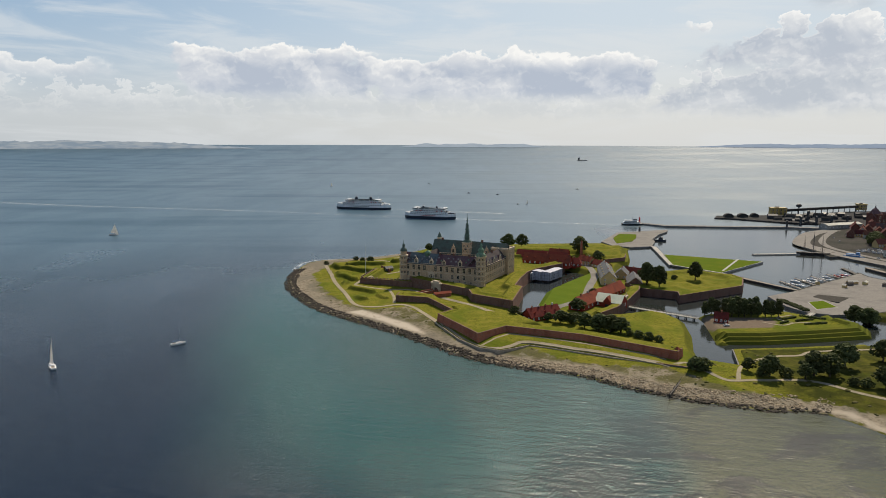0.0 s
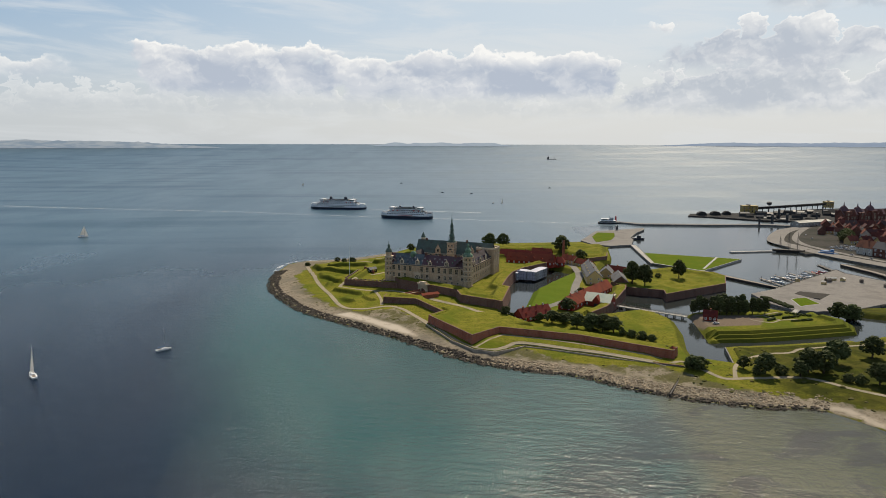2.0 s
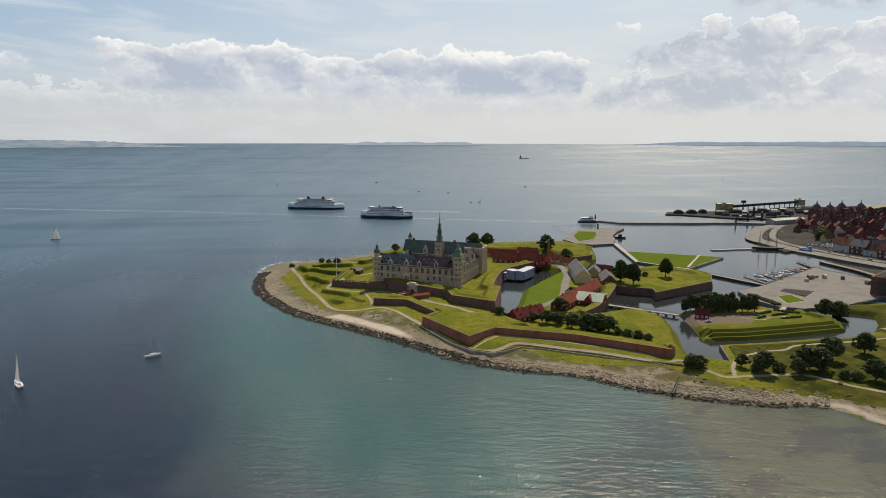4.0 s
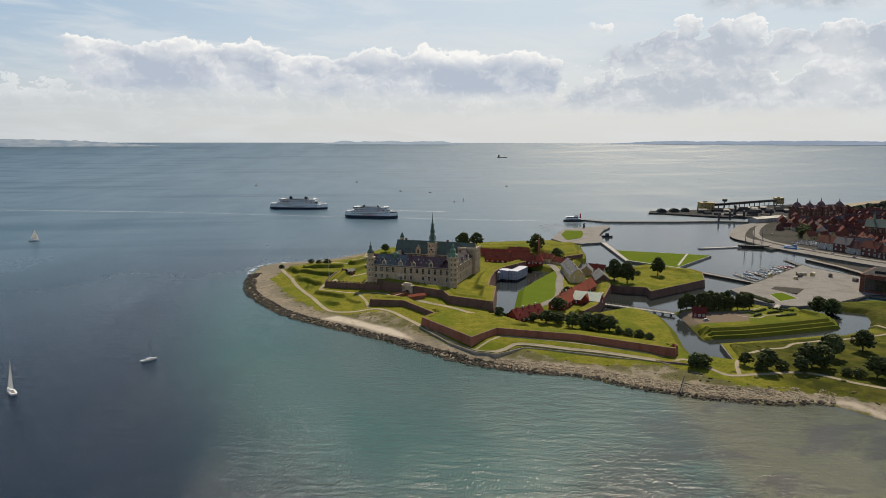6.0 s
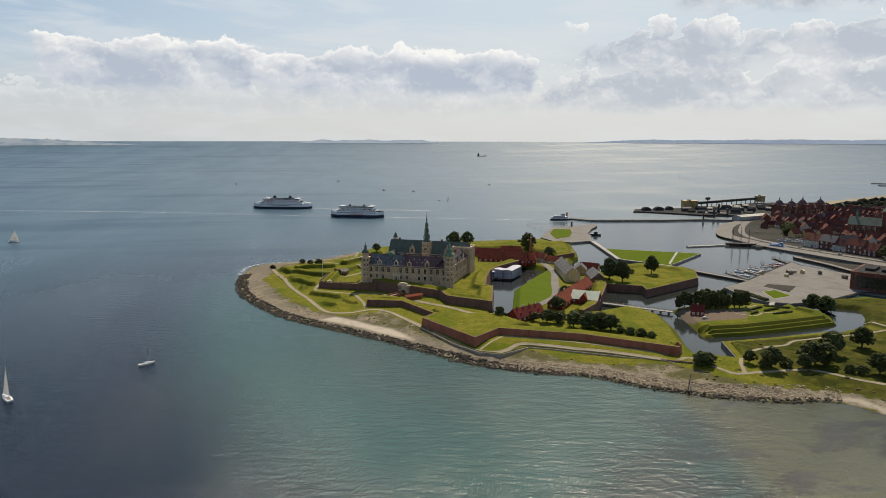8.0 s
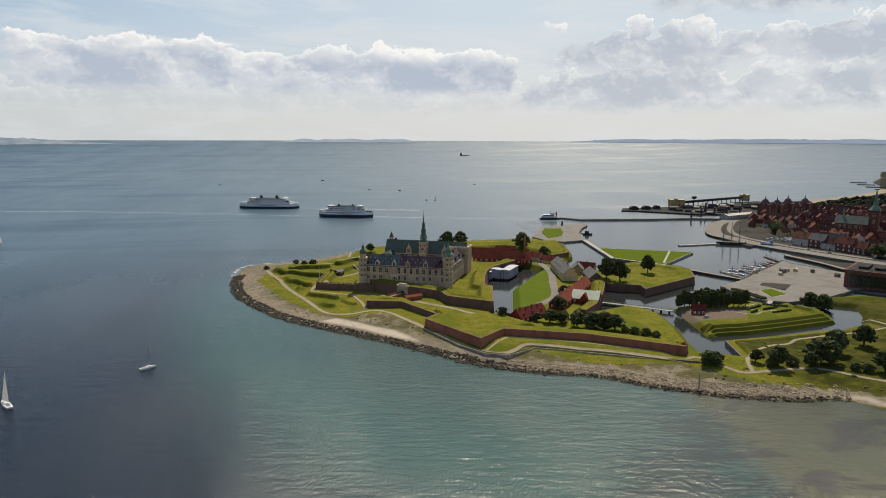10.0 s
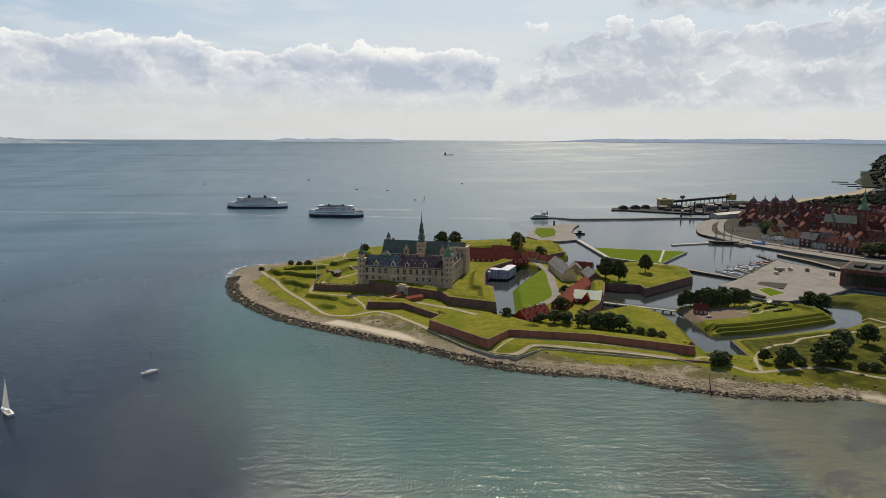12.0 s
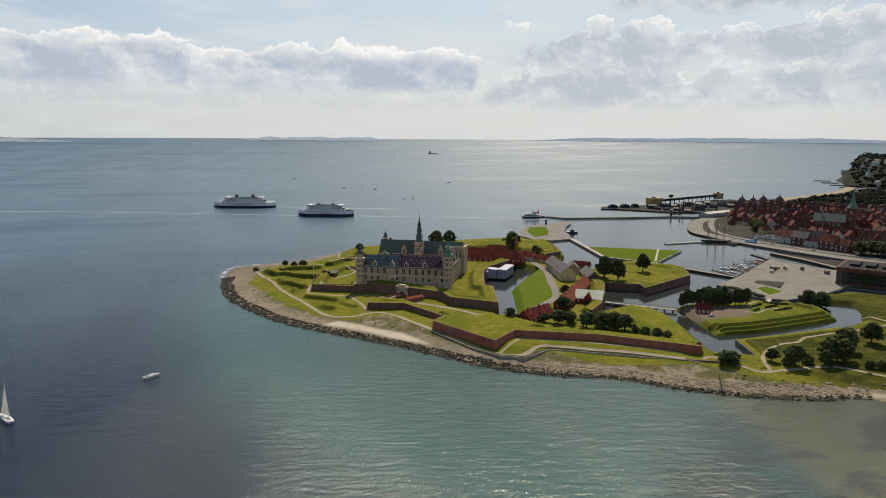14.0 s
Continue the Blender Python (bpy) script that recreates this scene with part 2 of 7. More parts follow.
M["tent"] = material("scaffold_sheet", (0.40, 0.40, 0.47), (0.47, 0.47, 0.54), 1.2, 0.7, (0.33, 0.33, 0.42), 4.0)
M["sea_wall"] = masonry("sea_wall_stone", (0.30, 0.255, 0.19), (0.37, 0.315, 0.24), (0.19, 0.16, 0.125), 1.2, 0.45)
M["path"] = material("gravel_path", (0.25, 0.215, 0.15), (0.32, 0.275, 0.2), 0.8, 0.95, (0.2, 0.18, 0.12), 9.0, spec=0.1)
M["paving"] = material("plaza_paving", (0.172, 0.160, 0.145), (0.225, 0.212, 0.192), 1.5, 0.9, (0.145, 0.137, 0.126), 14.0, spec=0.1)
M["asphalt"] = material("asphalt", (0.035, 0.035, 0.036), (0.055, 0.054, 0.052), 0.7, 0.95, large=10, spec=0.05)
M["concrete"] = material("pale_concrete", (0.30, 0.285, 0.255), (0.37, 0.355, 0.32), 1.0, 0.85, (0.23, 0.22, 0.2), 12.0)
M["timber"] = material("weathered_timber", (0.16, 0.135, 0.11), (0.22, 0.19, 0.16), 0.5, 0.85)
M["dark_timber"] = material("dark_timber", (0.035, 0.03, 0.028), (0.06, 0.052, 0.046), 0.5, 0.8)
M["bark"] = material("bark", (0.05, 0.038, 0.028), (0.08, 0.06, 0.045), 0.3, 0.9)
M["leaf"] = material("leaves", (0.054, 0.068, 0.026), (0.100, 0.114, 0.044), 0.9, 0.75, (0.070, 0.082, 0.034), 5.0, vary=0.45, spec=0.08)
t = M["leaf"].node_tree
lit_leaf, both = t.nodes.new("ShaderNodeBsdfTranslucent"), t.nodes.new("ShaderNodeMixShader")
lit_leaf.inputs["Color"].default_value, both.inputs[0].default_value = (0.10, 0.13, 0.03, 1), 0.3
t.links.new(t.nodes["Principled BSDF"].outputs[0], both.inputs[1]), t.links.new(lit_leaf.outputs[0], both.inputs[2])
t.links.new(both.outputs[0], t.nodes["Material Output"].inputs["Surface"])
M["rock"] = material("shore_rock", (0.032, 0.028, 0.023), (0.10, 0.084, 0.066), 0.7, 0.95, (0.022, 0.019, 0.016), 3.0, spec=0.1)
M["rock_pale"] = material("pale_shore_rock", (0.26, 0.21, 0.14), (0.40, 0.33, 0.23), 0.7, 0.9, (0.13, 0.10, 0.07), 4.0, spec=0.1)
M["white_paint"] = material("white_paint", (0.72, 0.72, 0.71), (0.8, 0.8, 0.79), 1.5, 0.4, spec=0.5)
M["navy_paint"] = material("navy_paint", (0.018, 0.024, 0.04), (0.028, 0.035, 0.055), 1.5, 0.4, spec=0.5)
M["red_gloss"] = material("red_gloss", (0.42, 0.03, 0.03), (0.5, 0.045, 0.045), 1.0, 0.4)
M["blue_gloss"] = material("blue_gloss", (0.06, 0.16, 0.34), (0.08, 0.2, 0.4), 1.0, 0.4)
M["sail"] = material("sailcloth", (0.74, 0.73, 0.70), (0.8, 0.79, 0.76), 1.0, 0.8)
t = M["sail"].node_tree
lit_cloth, both = t.nodes.new("ShaderNodeBsdfTranslucent"), t.nodes.new("ShaderNodeMixShader")
lit_cloth.inputs["Color"].default_value, both.inputs[0].default_value = (0.8, 0.79, 0.76, 1), 0.5
t.links.new(t.nodes["Principled BSDF"].outputs[0], both.inputs[1]), t.links.new(lit_cloth.outputs[0], both.inputs[2])
t.links.new(both.outputs[0], t.nodes["Material Output"].inputs["Surface"])
M["silver"] = material("silver_car", (0.5, 0.51, 0.52), (0.56, 0.57, 0.58), 1.0, 0.3, vary=0.9, spec=0.6)
M["dark_metal"] = material("dark_metal", (0.04, 0.042, 0.045), (0.06, 0.062, 0.066), 0.6, 0.5)
M["yellow_steel"] = material("yellow_cladding", (0.36, 0.25, 0.07), (0.42, 0.30, 0.09), 1.0, 0.6)
M["brick_town"] = masonry("town_brick", (0.11, 0.038, 0.027), (0.145, 0.052, 0.036), (0.2, 0.16, 0.13), 0.6, 0.2)
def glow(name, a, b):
    """Hazy land so far off that only the air's own light is seen, painted on as emission."""
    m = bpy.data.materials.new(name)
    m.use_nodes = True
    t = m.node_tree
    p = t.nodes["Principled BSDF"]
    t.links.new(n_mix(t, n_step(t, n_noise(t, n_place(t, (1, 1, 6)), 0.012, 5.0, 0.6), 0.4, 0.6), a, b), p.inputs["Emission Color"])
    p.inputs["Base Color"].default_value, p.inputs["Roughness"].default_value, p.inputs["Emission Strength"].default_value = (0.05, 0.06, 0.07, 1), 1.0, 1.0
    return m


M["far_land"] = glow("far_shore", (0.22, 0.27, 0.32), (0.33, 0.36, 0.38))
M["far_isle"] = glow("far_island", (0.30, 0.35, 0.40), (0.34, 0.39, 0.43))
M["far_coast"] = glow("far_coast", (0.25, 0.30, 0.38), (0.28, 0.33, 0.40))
M["town_tile"] = material("town_roof_tile", (0.100, 0.036, 0.029), (0.150, 0.056, 0.044), 0.6, 0.9, (0.055, 0.030, 0.028), 9.0, 0.4, vary=0.7, spec=0.06)
t = M["town_tile"].node_tree
p = t.nodes["Principled BSDF"]
tile = p.inputs["Base Color"].links[0].from_socket
pick = n_math(t, "FRACT", n_math(t, "ADD", t.nodes.new("ShaderNodeObjectInfo").outputs["Random"], t.nodes.new("ShaderNodeNewGeometry").outputs["Random Per Island"]))
tile = n_mix(t, n_step(t, pick, 0.80, 0.82), tile, n_mix(t, 0.75, tile, (0.085, 0.072, 0.068)))
tile = n_mix(t, n_step(t, pick, 0.95, 0.96), tile, (0.17, 0.155, 0.145))
t.links.new(tile, p.inputs["Base Color"])
M["town_floor"] = material("town_ground", (0.045, 0.042, 0.038), (0.07, 0.065, 0.057), 1.5, 0.95, (0.03, 0.035, 0.026), 30.0, spec=0.03)


# ---------------------------------------------------------------- mesh helpers
class Mesh:
    """Gathers vertices and faces of one part."""

    def __init__(self):
        self.v, self.f = [], []

    def add(self, verts, faces):
        n = len(self.v)
        self.v += [tuple(p) for p in verts]
        self.f += [tuple(i + n for i in f) for f in faces]
        return self

    def box(self, x0, x1, y0, y1, z0, z1, m=None):
        vs = [Vector((x, y, z)) for z in (z0, z1) for x, y in ((x0, y0), (x1, y0), (x1, y1), (x0, y1))]
        if m:
            vs = [m @ p for p in vs]
        return self.add(vs, [(3, 2, 1, 0), (4, 5, 6, 7), (0, 1, 5, 4), (1, 2, 6, 5), (2, 3, 7, 6), (3, 0, 4, 7)])

    def prism(self, poly, z0, z1, grow=0.0):
        n, low = len(poly), inset(poly, -grow) if grow else poly
        vs = [(x, y, z0) for x, y in low] + [(x, y, z1) for x, y in poly]
        return self.add(vs, [tuple(range(n - 1, -1, -1)), tuple(range(n, 2 * n))] + [(i, (i + 1) % n, n + (i + 1) % n, n + i) for i in range(n)])

    def lathe(self, profile, sides=12, at=(0, 0), turn=0.0):
        """profile: rows of radius and height, from the bottom up."""
        vs, fs = [], []
        for r, z in profile:
            for k in range(sides):
                a = turn + 2 * math.pi * k / sides
                vs.append((at[0] + r * math.cos(a), at[1] + r * math.sin(a), z))
        for j in range(len(profile) - 1):
            for k in range(sides):
                a, b = j * sides + k, j * sides + (k + 1) % sides
                fs.append((a, b, b + sides, a + sides))
        top = (len(profile) - 1) * sides
        fs += [tuple(range(sides - 1, -1, -1)), tuple(range(top, top + sides))]
        return self.add(vs, fs)

    def rod(self, a, b, r0, r1=None, sides=6):
        a, b, r1 = Vector(a), Vector(b), r0 if r1 is None else r1
        q = (b - a).to_track_quat("Z", "Y")
        vs = [p + q @ Vector((r * math.cos(2 * math.pi * k / sides), r * math.sin(2 * math.pi * k / sides), 0)) for p, r in ((a, r0), (b, r1)) for k in range(sides)]
        return self.add(vs, [(k, (k + 1) % sides, sides + (k + 1) % sides, sides + k) for k in range(sides)] + [tuple(range(sides - 1, -1, -1)), tuple(range(sides, 2 * sides))])

    def gable(self, x0, x1, y0, y1, z0, z1, over=0.4, thick=0.25, hip=0.0):
        """A pitched roof shell with its ridge along x."""
        ym = (y0 + y1) / 2
        drop = (z1 - z0) / (ym - y0) * over
        A = [(x0 - over, y0 - over, z0 - drop), (x1 + over, y0 - over, z0 - drop), (x1 + over - hip, ym, z1), (x0 - over + hip, ym, z1), (x1 + over, y1 + over, z0 - drop), (x0 - over, y1 + over, z0 - drop)]
        vs = [(x, y, z + thick) for x, y, z in A] + A
        fs = [(0, 1, 2, 3), (3, 2, 4, 5), (9, 8, 7, 6), (11, 10, 8, 9), (0, 6, 7, 1), (5, 4, 10, 11), (1, 7, 8, 2), (2, 8, 10, 4), (0, 3, 9, 6), (3, 5, 11, 9)]
        if hip:
            fs += [(1, 4, 2), (5, 0, 3)]
        return self.add(vs, fs)

    def shell(self, x0, x1, y0, y1, z0, z1, zr=None):
        """House walls with pointed gable ends (ridge along x)."""
        ym = (y0 + y1) / 2
        vs = [(x0, y0, z0), (x1, y0, z0), (x1, y1, z0), (x0, y1, z0), (x0, y0, z1), (x1, y0, z1), (x1, y1, z1), (x0, y1, z1)]
        fs = [(0, 1, 5, 4), (2, 3, 7, 6), (3, 2, 1, 0)]
        if zr is None:
            fs += [(1, 2, 6, 5), (3, 0, 4, 7), (4, 5, 6, 7)]
        else:
            vs += [(x0, ym, zr), (x1, ym, zr)]
            fs += [(1, 2, 6, 9, 5), (3, 0, 4, 8, 7), (4, 5, 9, 8), (8, 9, 6, 7)]
        return self.add(vs, fs)

    def obj(self, name, mat, parent=None, label="", smooth=False):
        me = bpy.data.meshes.new(name)
        me.from_pydata(self.v, [], self.f)
        me.materials.append(mat)
        if smooth:
            me.polygons.foreach_set("use_smooth", [True] * len(me.polygons))
        me.update()
        ob = new(name, me)
        if parent:
            ob.parent = parent
        return tagged(ob, label)


def thing(name, m, label, category, group="", kind=""):
    ob = new(name)
    ob.matrix_world = m
    return tagged(ob, label, category, group, kind)


def inset(poly, d):
    """A polygon (anticlockwise) drawn in by d metres."""
    out, n = [], len(poly)
    for i in range(n):
        (ax, ay), (bx, by), (cx, cy) = poly[i - 1], poly[i], poly[(i + 1) % n]
        e, g = Vector((bx - ax, by - ay)).normalized(), Vector((cx - bx, cy - by)).normalized()
        n1, n2 = Vector((-e.y, e.x)), Vector((-g.y, g.x))
        k = n1 + n2
        k = k / max(0.35, k.dot(n1))
        out.append((bx + k.x * d, by + k.y * d))
    return out


def smooth_line(pts, step=2.0, closed=False):
    """A curve through the points."""
    P = [Vector(p) for p in pts]
    out, n = [], len(P)
    for i in range(n if closed else n - 1):
        a, b, c, d = (P[(i - 1) % n], P[i], P[(i + 1) % n], P[(i + 2) % n]) if closed else (P[max(i - 1, 0)], P[i], P[i + 1], P[min(i + 2, n - 1)])
        k = max(1, int((c - b).length / step))
        for s in range(k):
            t = s / k
            out.append(tuple(0.5 * (2 * b + (c - a) * t + (2 * a - 5 * b + 4 * c - d) * t * t + (3 * b - a - 3 * c + d) * t ** 3)))
    return out if closed else out + [tuple(P[-1])]


def sdf(poly, X, Y):
    """How far inside a polygon each place lies (outside: minus)."""
    D, inside = np.full(X.shape, 1e9), np.zeros(X.shape, bool)
    for i in range(len(poly)):
        (ax, ay), (bx, by) = poly[i - 1], poly[i]
        ex, ey = bx - ax, by - ay
        s = np.clip(((X - ax) * ex + (Y - ay) * ey) / max(1e-9, ex * ex + ey * ey), 0, 1)
        D = np.minimum(D, np.hypot(X - ax - s * ex, Y - ay - s * ey))
        if ay != by:
            inside ^= ((ay > Y) != (by > Y)) & (X < (bx - ax) * (Y - ay) / (by - ay) + ax)
    return np.where(inside, D, -D)


def away(line, X, Y):
    """Distance from a polyline, and on which side (plus: to its left)."""
    D, S = np.full(X.shape, 1e9), np.zeros(X.shape)
    for (ax, ay), (bx, by) in zip(line, line[1:]):
        ex, ey = bx - ax, by - ay
        s = np.clip(((X - ax) * ex + (Y - ay) * ey) / (ex * ex + ey * ey), 0, 1)
        d = np.hypot(X - ax - s * ex, Y - ay - s * ey)
        side = np.sign(ex * (Y - ay) - ey * (X - ax))
        S, D = np.where(d < D, side, S), np.minimum(D, d)
    return D, S


def ease(x, a, b):
    t = np.clip((x - a) / (b - a), 0, 1)
    return t * t * (3 - 2 * t)


def lumps(X, Y, size, seed):
    """Soft random undulation of about unit height."""
    rng = np.random.RandomState(seed)
    out = np.zeros(X.shape)
    for k in range(7):
        a, f, p = rng.uniform(0, 6.28), rng.uniform(0.5, 1.7) / size * 6.28, rng.uniform(0, 6.28)
        out += np.sin((X * math.cos(a) + Y * math.sin(a)) * f + p + 0.8 * np.sin((X * math.sin(a) - Y * math.cos(a)) * f * 0.6 + p))
    return out / 3.0


# ---------------------------------------------------------------- the plan, in metres
SHORE = smooth_line([(-144, 681), (-143, 646), (-137, 603), (-122, 565), (-98, 520), (-64, 482), (-33, 451), (-5, 419), (20, 392), (47, 377), (74, 365),
                     (95, 347), (118, 331), (141, 321), (157, 316), (173, 316), (184, 304), (192, 287), (201, 256), (209, 217)], 6.0) + [
    (233, 140), (460, 136), (463, 391), (389, 489), (362, 514), (343, 510), (294, 570), (265, 610), (268, 658), (233, 700), (245, 757), (224, 817), (204, 867)] + \
    smooth_line([(204, 867), (150, 863), (80, 856), (-5, 830), (-27, 803), (-47, 781), (-73, 758), (-100, 745), (-128, 736), (-141, 719)], 8.0)
MOAT_WEST = [(52, 495), (59, 495), (67, 508), (87, 577), (116, 622), (137, 652), (123, 676), (111, 667), (87, 636), (77, 618), (68, 592), (61, 565), (65, 555), (57, 527)]
MOAT_SOUTH = [(126, 492), (143, 500), (154, 505), (164, 493), (169, 477), (162, 442), (152, 411), (148, 389), (165, 378), (174, 408), (208, 411), (259, 418),
              (291, 431), (310, 452), (322, 472), (305, 485), (295, 497), (322, 516), (304, 560), (265, 620), (255, 580), (190, 547), (190, 553), (162, 568), (159, 554), (142, 520)]
BASIN = [(168, 615), (203, 644), (233, 660), (266, 657), (233, 700), (247, 766), (223, 818), (204, 799), (195, 731), (188, 712), (170, 673)]
TERRACED = [(180, 424), (201, 424), (232, 429), (277, 438), (287, 456), (281, 474)]
ISLAND = [(183, 492), (183, 481), (171, 424), (201, 424), (232, 429), (277, 438), (287, 456), (281, 474), (263, 490), (250, 505), (236, 508)]
MAIN = [(-27, 589), (20, 544), (22, 526), (51, 503), (57, 527), (64, 555), (59, 561), (67, 591), (76, 618), (87, 636), (115, 663), (121, 681), (95, 715), (40, 725), (-12, 693), (-33, 613)]
EAST = [(-73, 604), (-27, 587), (-33, 613), (-12, 674), (-40, 691), (-63, 651)]
RAVELIN_WALL = [(7, 483), (-4, 469), (21, 419), (40, 437), (86, 417), (132, 382)]
RAVELIN_BACK = [(-4, 469), (21, 419), (40, 437), (69, 446), (51, 480), (12, 487)]
RAVELIN = RAVELIN_WALL + [(137, 392), (150, 420), (150, 500), (60, 520), (0, 510)]
OUTWORK = [(-37, 534), (-12, 527), (9, 482), (14, 488), (-6, 541), (-20, 552), (-35, 548)]
SOUTH_BASTION = [(162, 566), (189, 552), (186, 538), (252, 577), (267, 610), (264, 629), (233, 658), (198, 641), (166, 613), (156, 588)]
GATE_WALL = [(110, 476), (118, 485), (126, 494), (142, 521), (159, 555), (163, 568)]
GATE_YARD = GATE_WALL + [(140, 590), (90, 540), (100, 500)]
REAR = [(30, 770), (105, 762), (147, 753), (167, 701), (188, 713), (195, 735), (210, 800), (150, 797), (60, 793), (20, 781)]
SAND = [p for p in SHORE if p[1] < 700 and p[0] < 203 and p[1] > 250] + [(220, 262), (210, 298), (190, 322), (168, 331), (147, 342), (122, 372), (81, 382), (46, 414), (25, 407), (9, 429), (-5, 469), (-28, 517),
                                                                         (-53, 509), (-71, 521), (-93, 561), (-109, 604), (-122, 650), (-113, 690), (-93, 722), (-60, 739), (-33, 772), (-27, 803), (-47, 781), (-73, 758), (-100, 745), (-128, 736), (-141, 719)]

COAST_PATH = [(-119, 694), (-116, 686), (-97, 613), (-81, 564), (-68, 524), (-53, 515), (-28, 521), (-6, 472), (9, 433), (21, 413), (32, 407), (41, 413), (48, 418), (62, 413), (91, 397), (116, 379), (125, 373)]
EARTHWORKS = [([(-94, 693), (-62, 697)], 5, 2.6), ([(-108, 682), (-95, 666), (-66, 655)], 6, 3.0), ([(-105, 644), (-92, 632), (-80, 616)], 5.5, 2.8),
              ([(-77, 580), (-59, 566)], 4.5, 2.2), ([(-63, 540), (-77, 552)], 4.5, 1.8), ([(-49, 714), (-30, 738), (-13, 764)], 6, 3.0),
              ([(-88, 596), (-86, 606)], 4, 1.6), ([(-52, 556), (-46, 544)], 3.5, 1.2)]


def land(X, Y):
    """The height of the ground."""
    d = sdf(SHORE, X, Y)
    base = 2.1 + 1.9 * ease(X, -30, 15) - 0.8 * ease(X, 140, 200)
    base = base + 0.25 * lumps(X, Y, 30, 3) * ease(d, 20, 45)
    z = np.where(d > 0, np.minimum(base, 0.085 * d + 0.0), np.maximum(-3, 0.25 * d))
    # hummocks on the eastern green
    east = ease(-X, 70, 90) * ease(Y, 600, 640) * ease(d, 25, 40)
    z = z + east * (1.0 + 1.0 * lumps(X, Y, 26, 8))
    clear = ease(away(COAST_PATH, X, Y)[0], 2.5, 8)
    for ridge, half, high in EARTHWORKS:
        z = z + np.where(d > 4, clear * (high + 0.7) * (1 - ease(away(ridge, X, Y)[0], half * 0.5, half)), 0)
    isle = sdf(ISLAND, X, Y)
    for moat in (MOAT_WEST, MOAT_SOUTH, BASIN):
        m = sdf(moat, X, Y)
        if moat is MOAT_SOUTH:
            m = np.minimum(m, -isle)
        z = np.minimum(z, np.where(m > -5, np.maximum(-1.6, -m * 0.7 - 0.2), 99))
    # the terraced island
    z = np.where(isle > 0, np.interp(isle, [0, 5], [-0.2, 3.6]), z)
    front = away(TERRACED, X, Y)[0]
    ramp = np.minimum(np.interp(front, [0, 10.8, 12.6, 16], [-0.6, 4.6, 5.1, 3.5]), np.interp(X - 0.21 * (Y - 424), [170, 181], [-0.5, 5.4]))
    z = np.where((isle > 0) & (front < 16), np.where(front < 11.5, ramp, np.maximum(ramp, z)), z)
    # ramparts
    m = sdf(MAIN, X, Y) - 1.7
    z = np.where(m > 0, np.interp(m, [0, 1.7, 5, 7, 9.5, 12.5], [9.4, 9.7, 11, 11, 8.3, 7]) + 0.12 * lumps(X, Y, 14, 2), z)
    m = sdf(EAST, X, Y) - 1.7
    z = np.where(m > 0, np.maximum(z, 3.6 + 3.0 * (1 - ease(m, 4, 8))), z)
    dist, side = away(RAVELIN_WALL, X, Y)[0], sdf(RAVELIN, X, Y)
    berm = np.interp(dist, [0, 10, 14, 20], [4.9, 4.4, 3.5, 1.5])
    z = np.where((side < 0) & (dist < 20) & (X < 142), np.maximum(z, np.minimum(berm, 0.15 * d) * ease(X, -14, 12) * (1 - ease(X, 118, 140))), z)
    bank = 8.3 + 0.5 * ease(dist, 1, 4) - 4.2 * ease(dist, 9, 18)
    z = np.where((side > 1.7) & (dist < 18) & (X < 140), np.maximum(z, bank), z)
    m = sdf(RAVELIN_BACK, X, Y)
    z = np.where(m > 0, np.maximum(z, 4 + 4.6 * ease(m, 0, 6)), z)
    m = sdf(OUTWORK, X, Y) - 1.7
    z = np.where(m > 0, np.maximum(z, 6.4 + 0.4 * ease(m, 1, 3) - 2.0 * ease(m, 5, 9)), z)
    m = sdf(SOUTH_BASTION, X, Y) - 1.7
    z = np.where(m > 0, 5.9 + 0.8 * ease(m, 0, 3) - 1.6 * ease(m, 8, 14) + 0.5 * lumps(X, Y, 20, 6) * ease(m, 2, 6), z)
    dist, side = away(GATE_WALL, X, Y)[0], sdf(GATE_YARD, X, Y)
    z = np.where((side > 1.7) & (dist < 13), np.maximum(z, 7.4 - 3.8 * ease(dist, 6, 13)), z)
    m = sdf(REAR, X, Y)
    z = np.where(m > -4, np.maximum(z, 3 + 5.5 * ease(m, -4, 8) + 0.4 * lumps(X, Y, 18, 5)), z)
    return z


def ground_z(x, y):
    return float(land(np.array([float(x)]), np.array([float(y)]))[0])


# ---------------------------------------------------------------- sea: one sheet to the horizon
def sea_z(r):
    """Flat, with the far edge brought up to where the horizon shows."""
    return 97.5 * np.clip((r - 2500) / 2400, 0, 1) ** 2


SEA_AT = (-50, 25)
rings = np.concatenate([np.arange(0, 900, 7.5), 900 * (4900 / 900) ** np.linspace(0, 1, 70)])
turns = np.linspace(0, 2 * math.pi, 288, endpoint=False)
R, A = np.meshgrid(rings, turns, indexing="ij")
X, Y = SEA_AT[0] + R * np.sin(A), SEA_AT[1] + R * np.cos(A)
verts = np.stack([X, Y, sea_z(R)], -1).reshape(-1, 3)
nr, na = R.shape
idx = np.arange(nr * na).reshape(nr, na)
quads = np.stack([idx[:-1], np.roll(idx, -1, 1)[:-1], np.roll(idx, -1, 1)[1:], idx[1:]], -1).reshape(-1, 4)
me = bpy.data.meshes.new("water")
me.from_pydata(verts.tolist(), [], quads[:, ::-1].tolist())
me.polygons.foreach_set("use_smooth", [True] * len(me.polygons))
SHELF = [(-150, 715), (-158, 617), (-158, 530), (-148, 436), (-134, 352), (-116, 270), (-104, 180), (-86, 60), (500, 60), (500, 700), (150, 800), (-20, 800)]
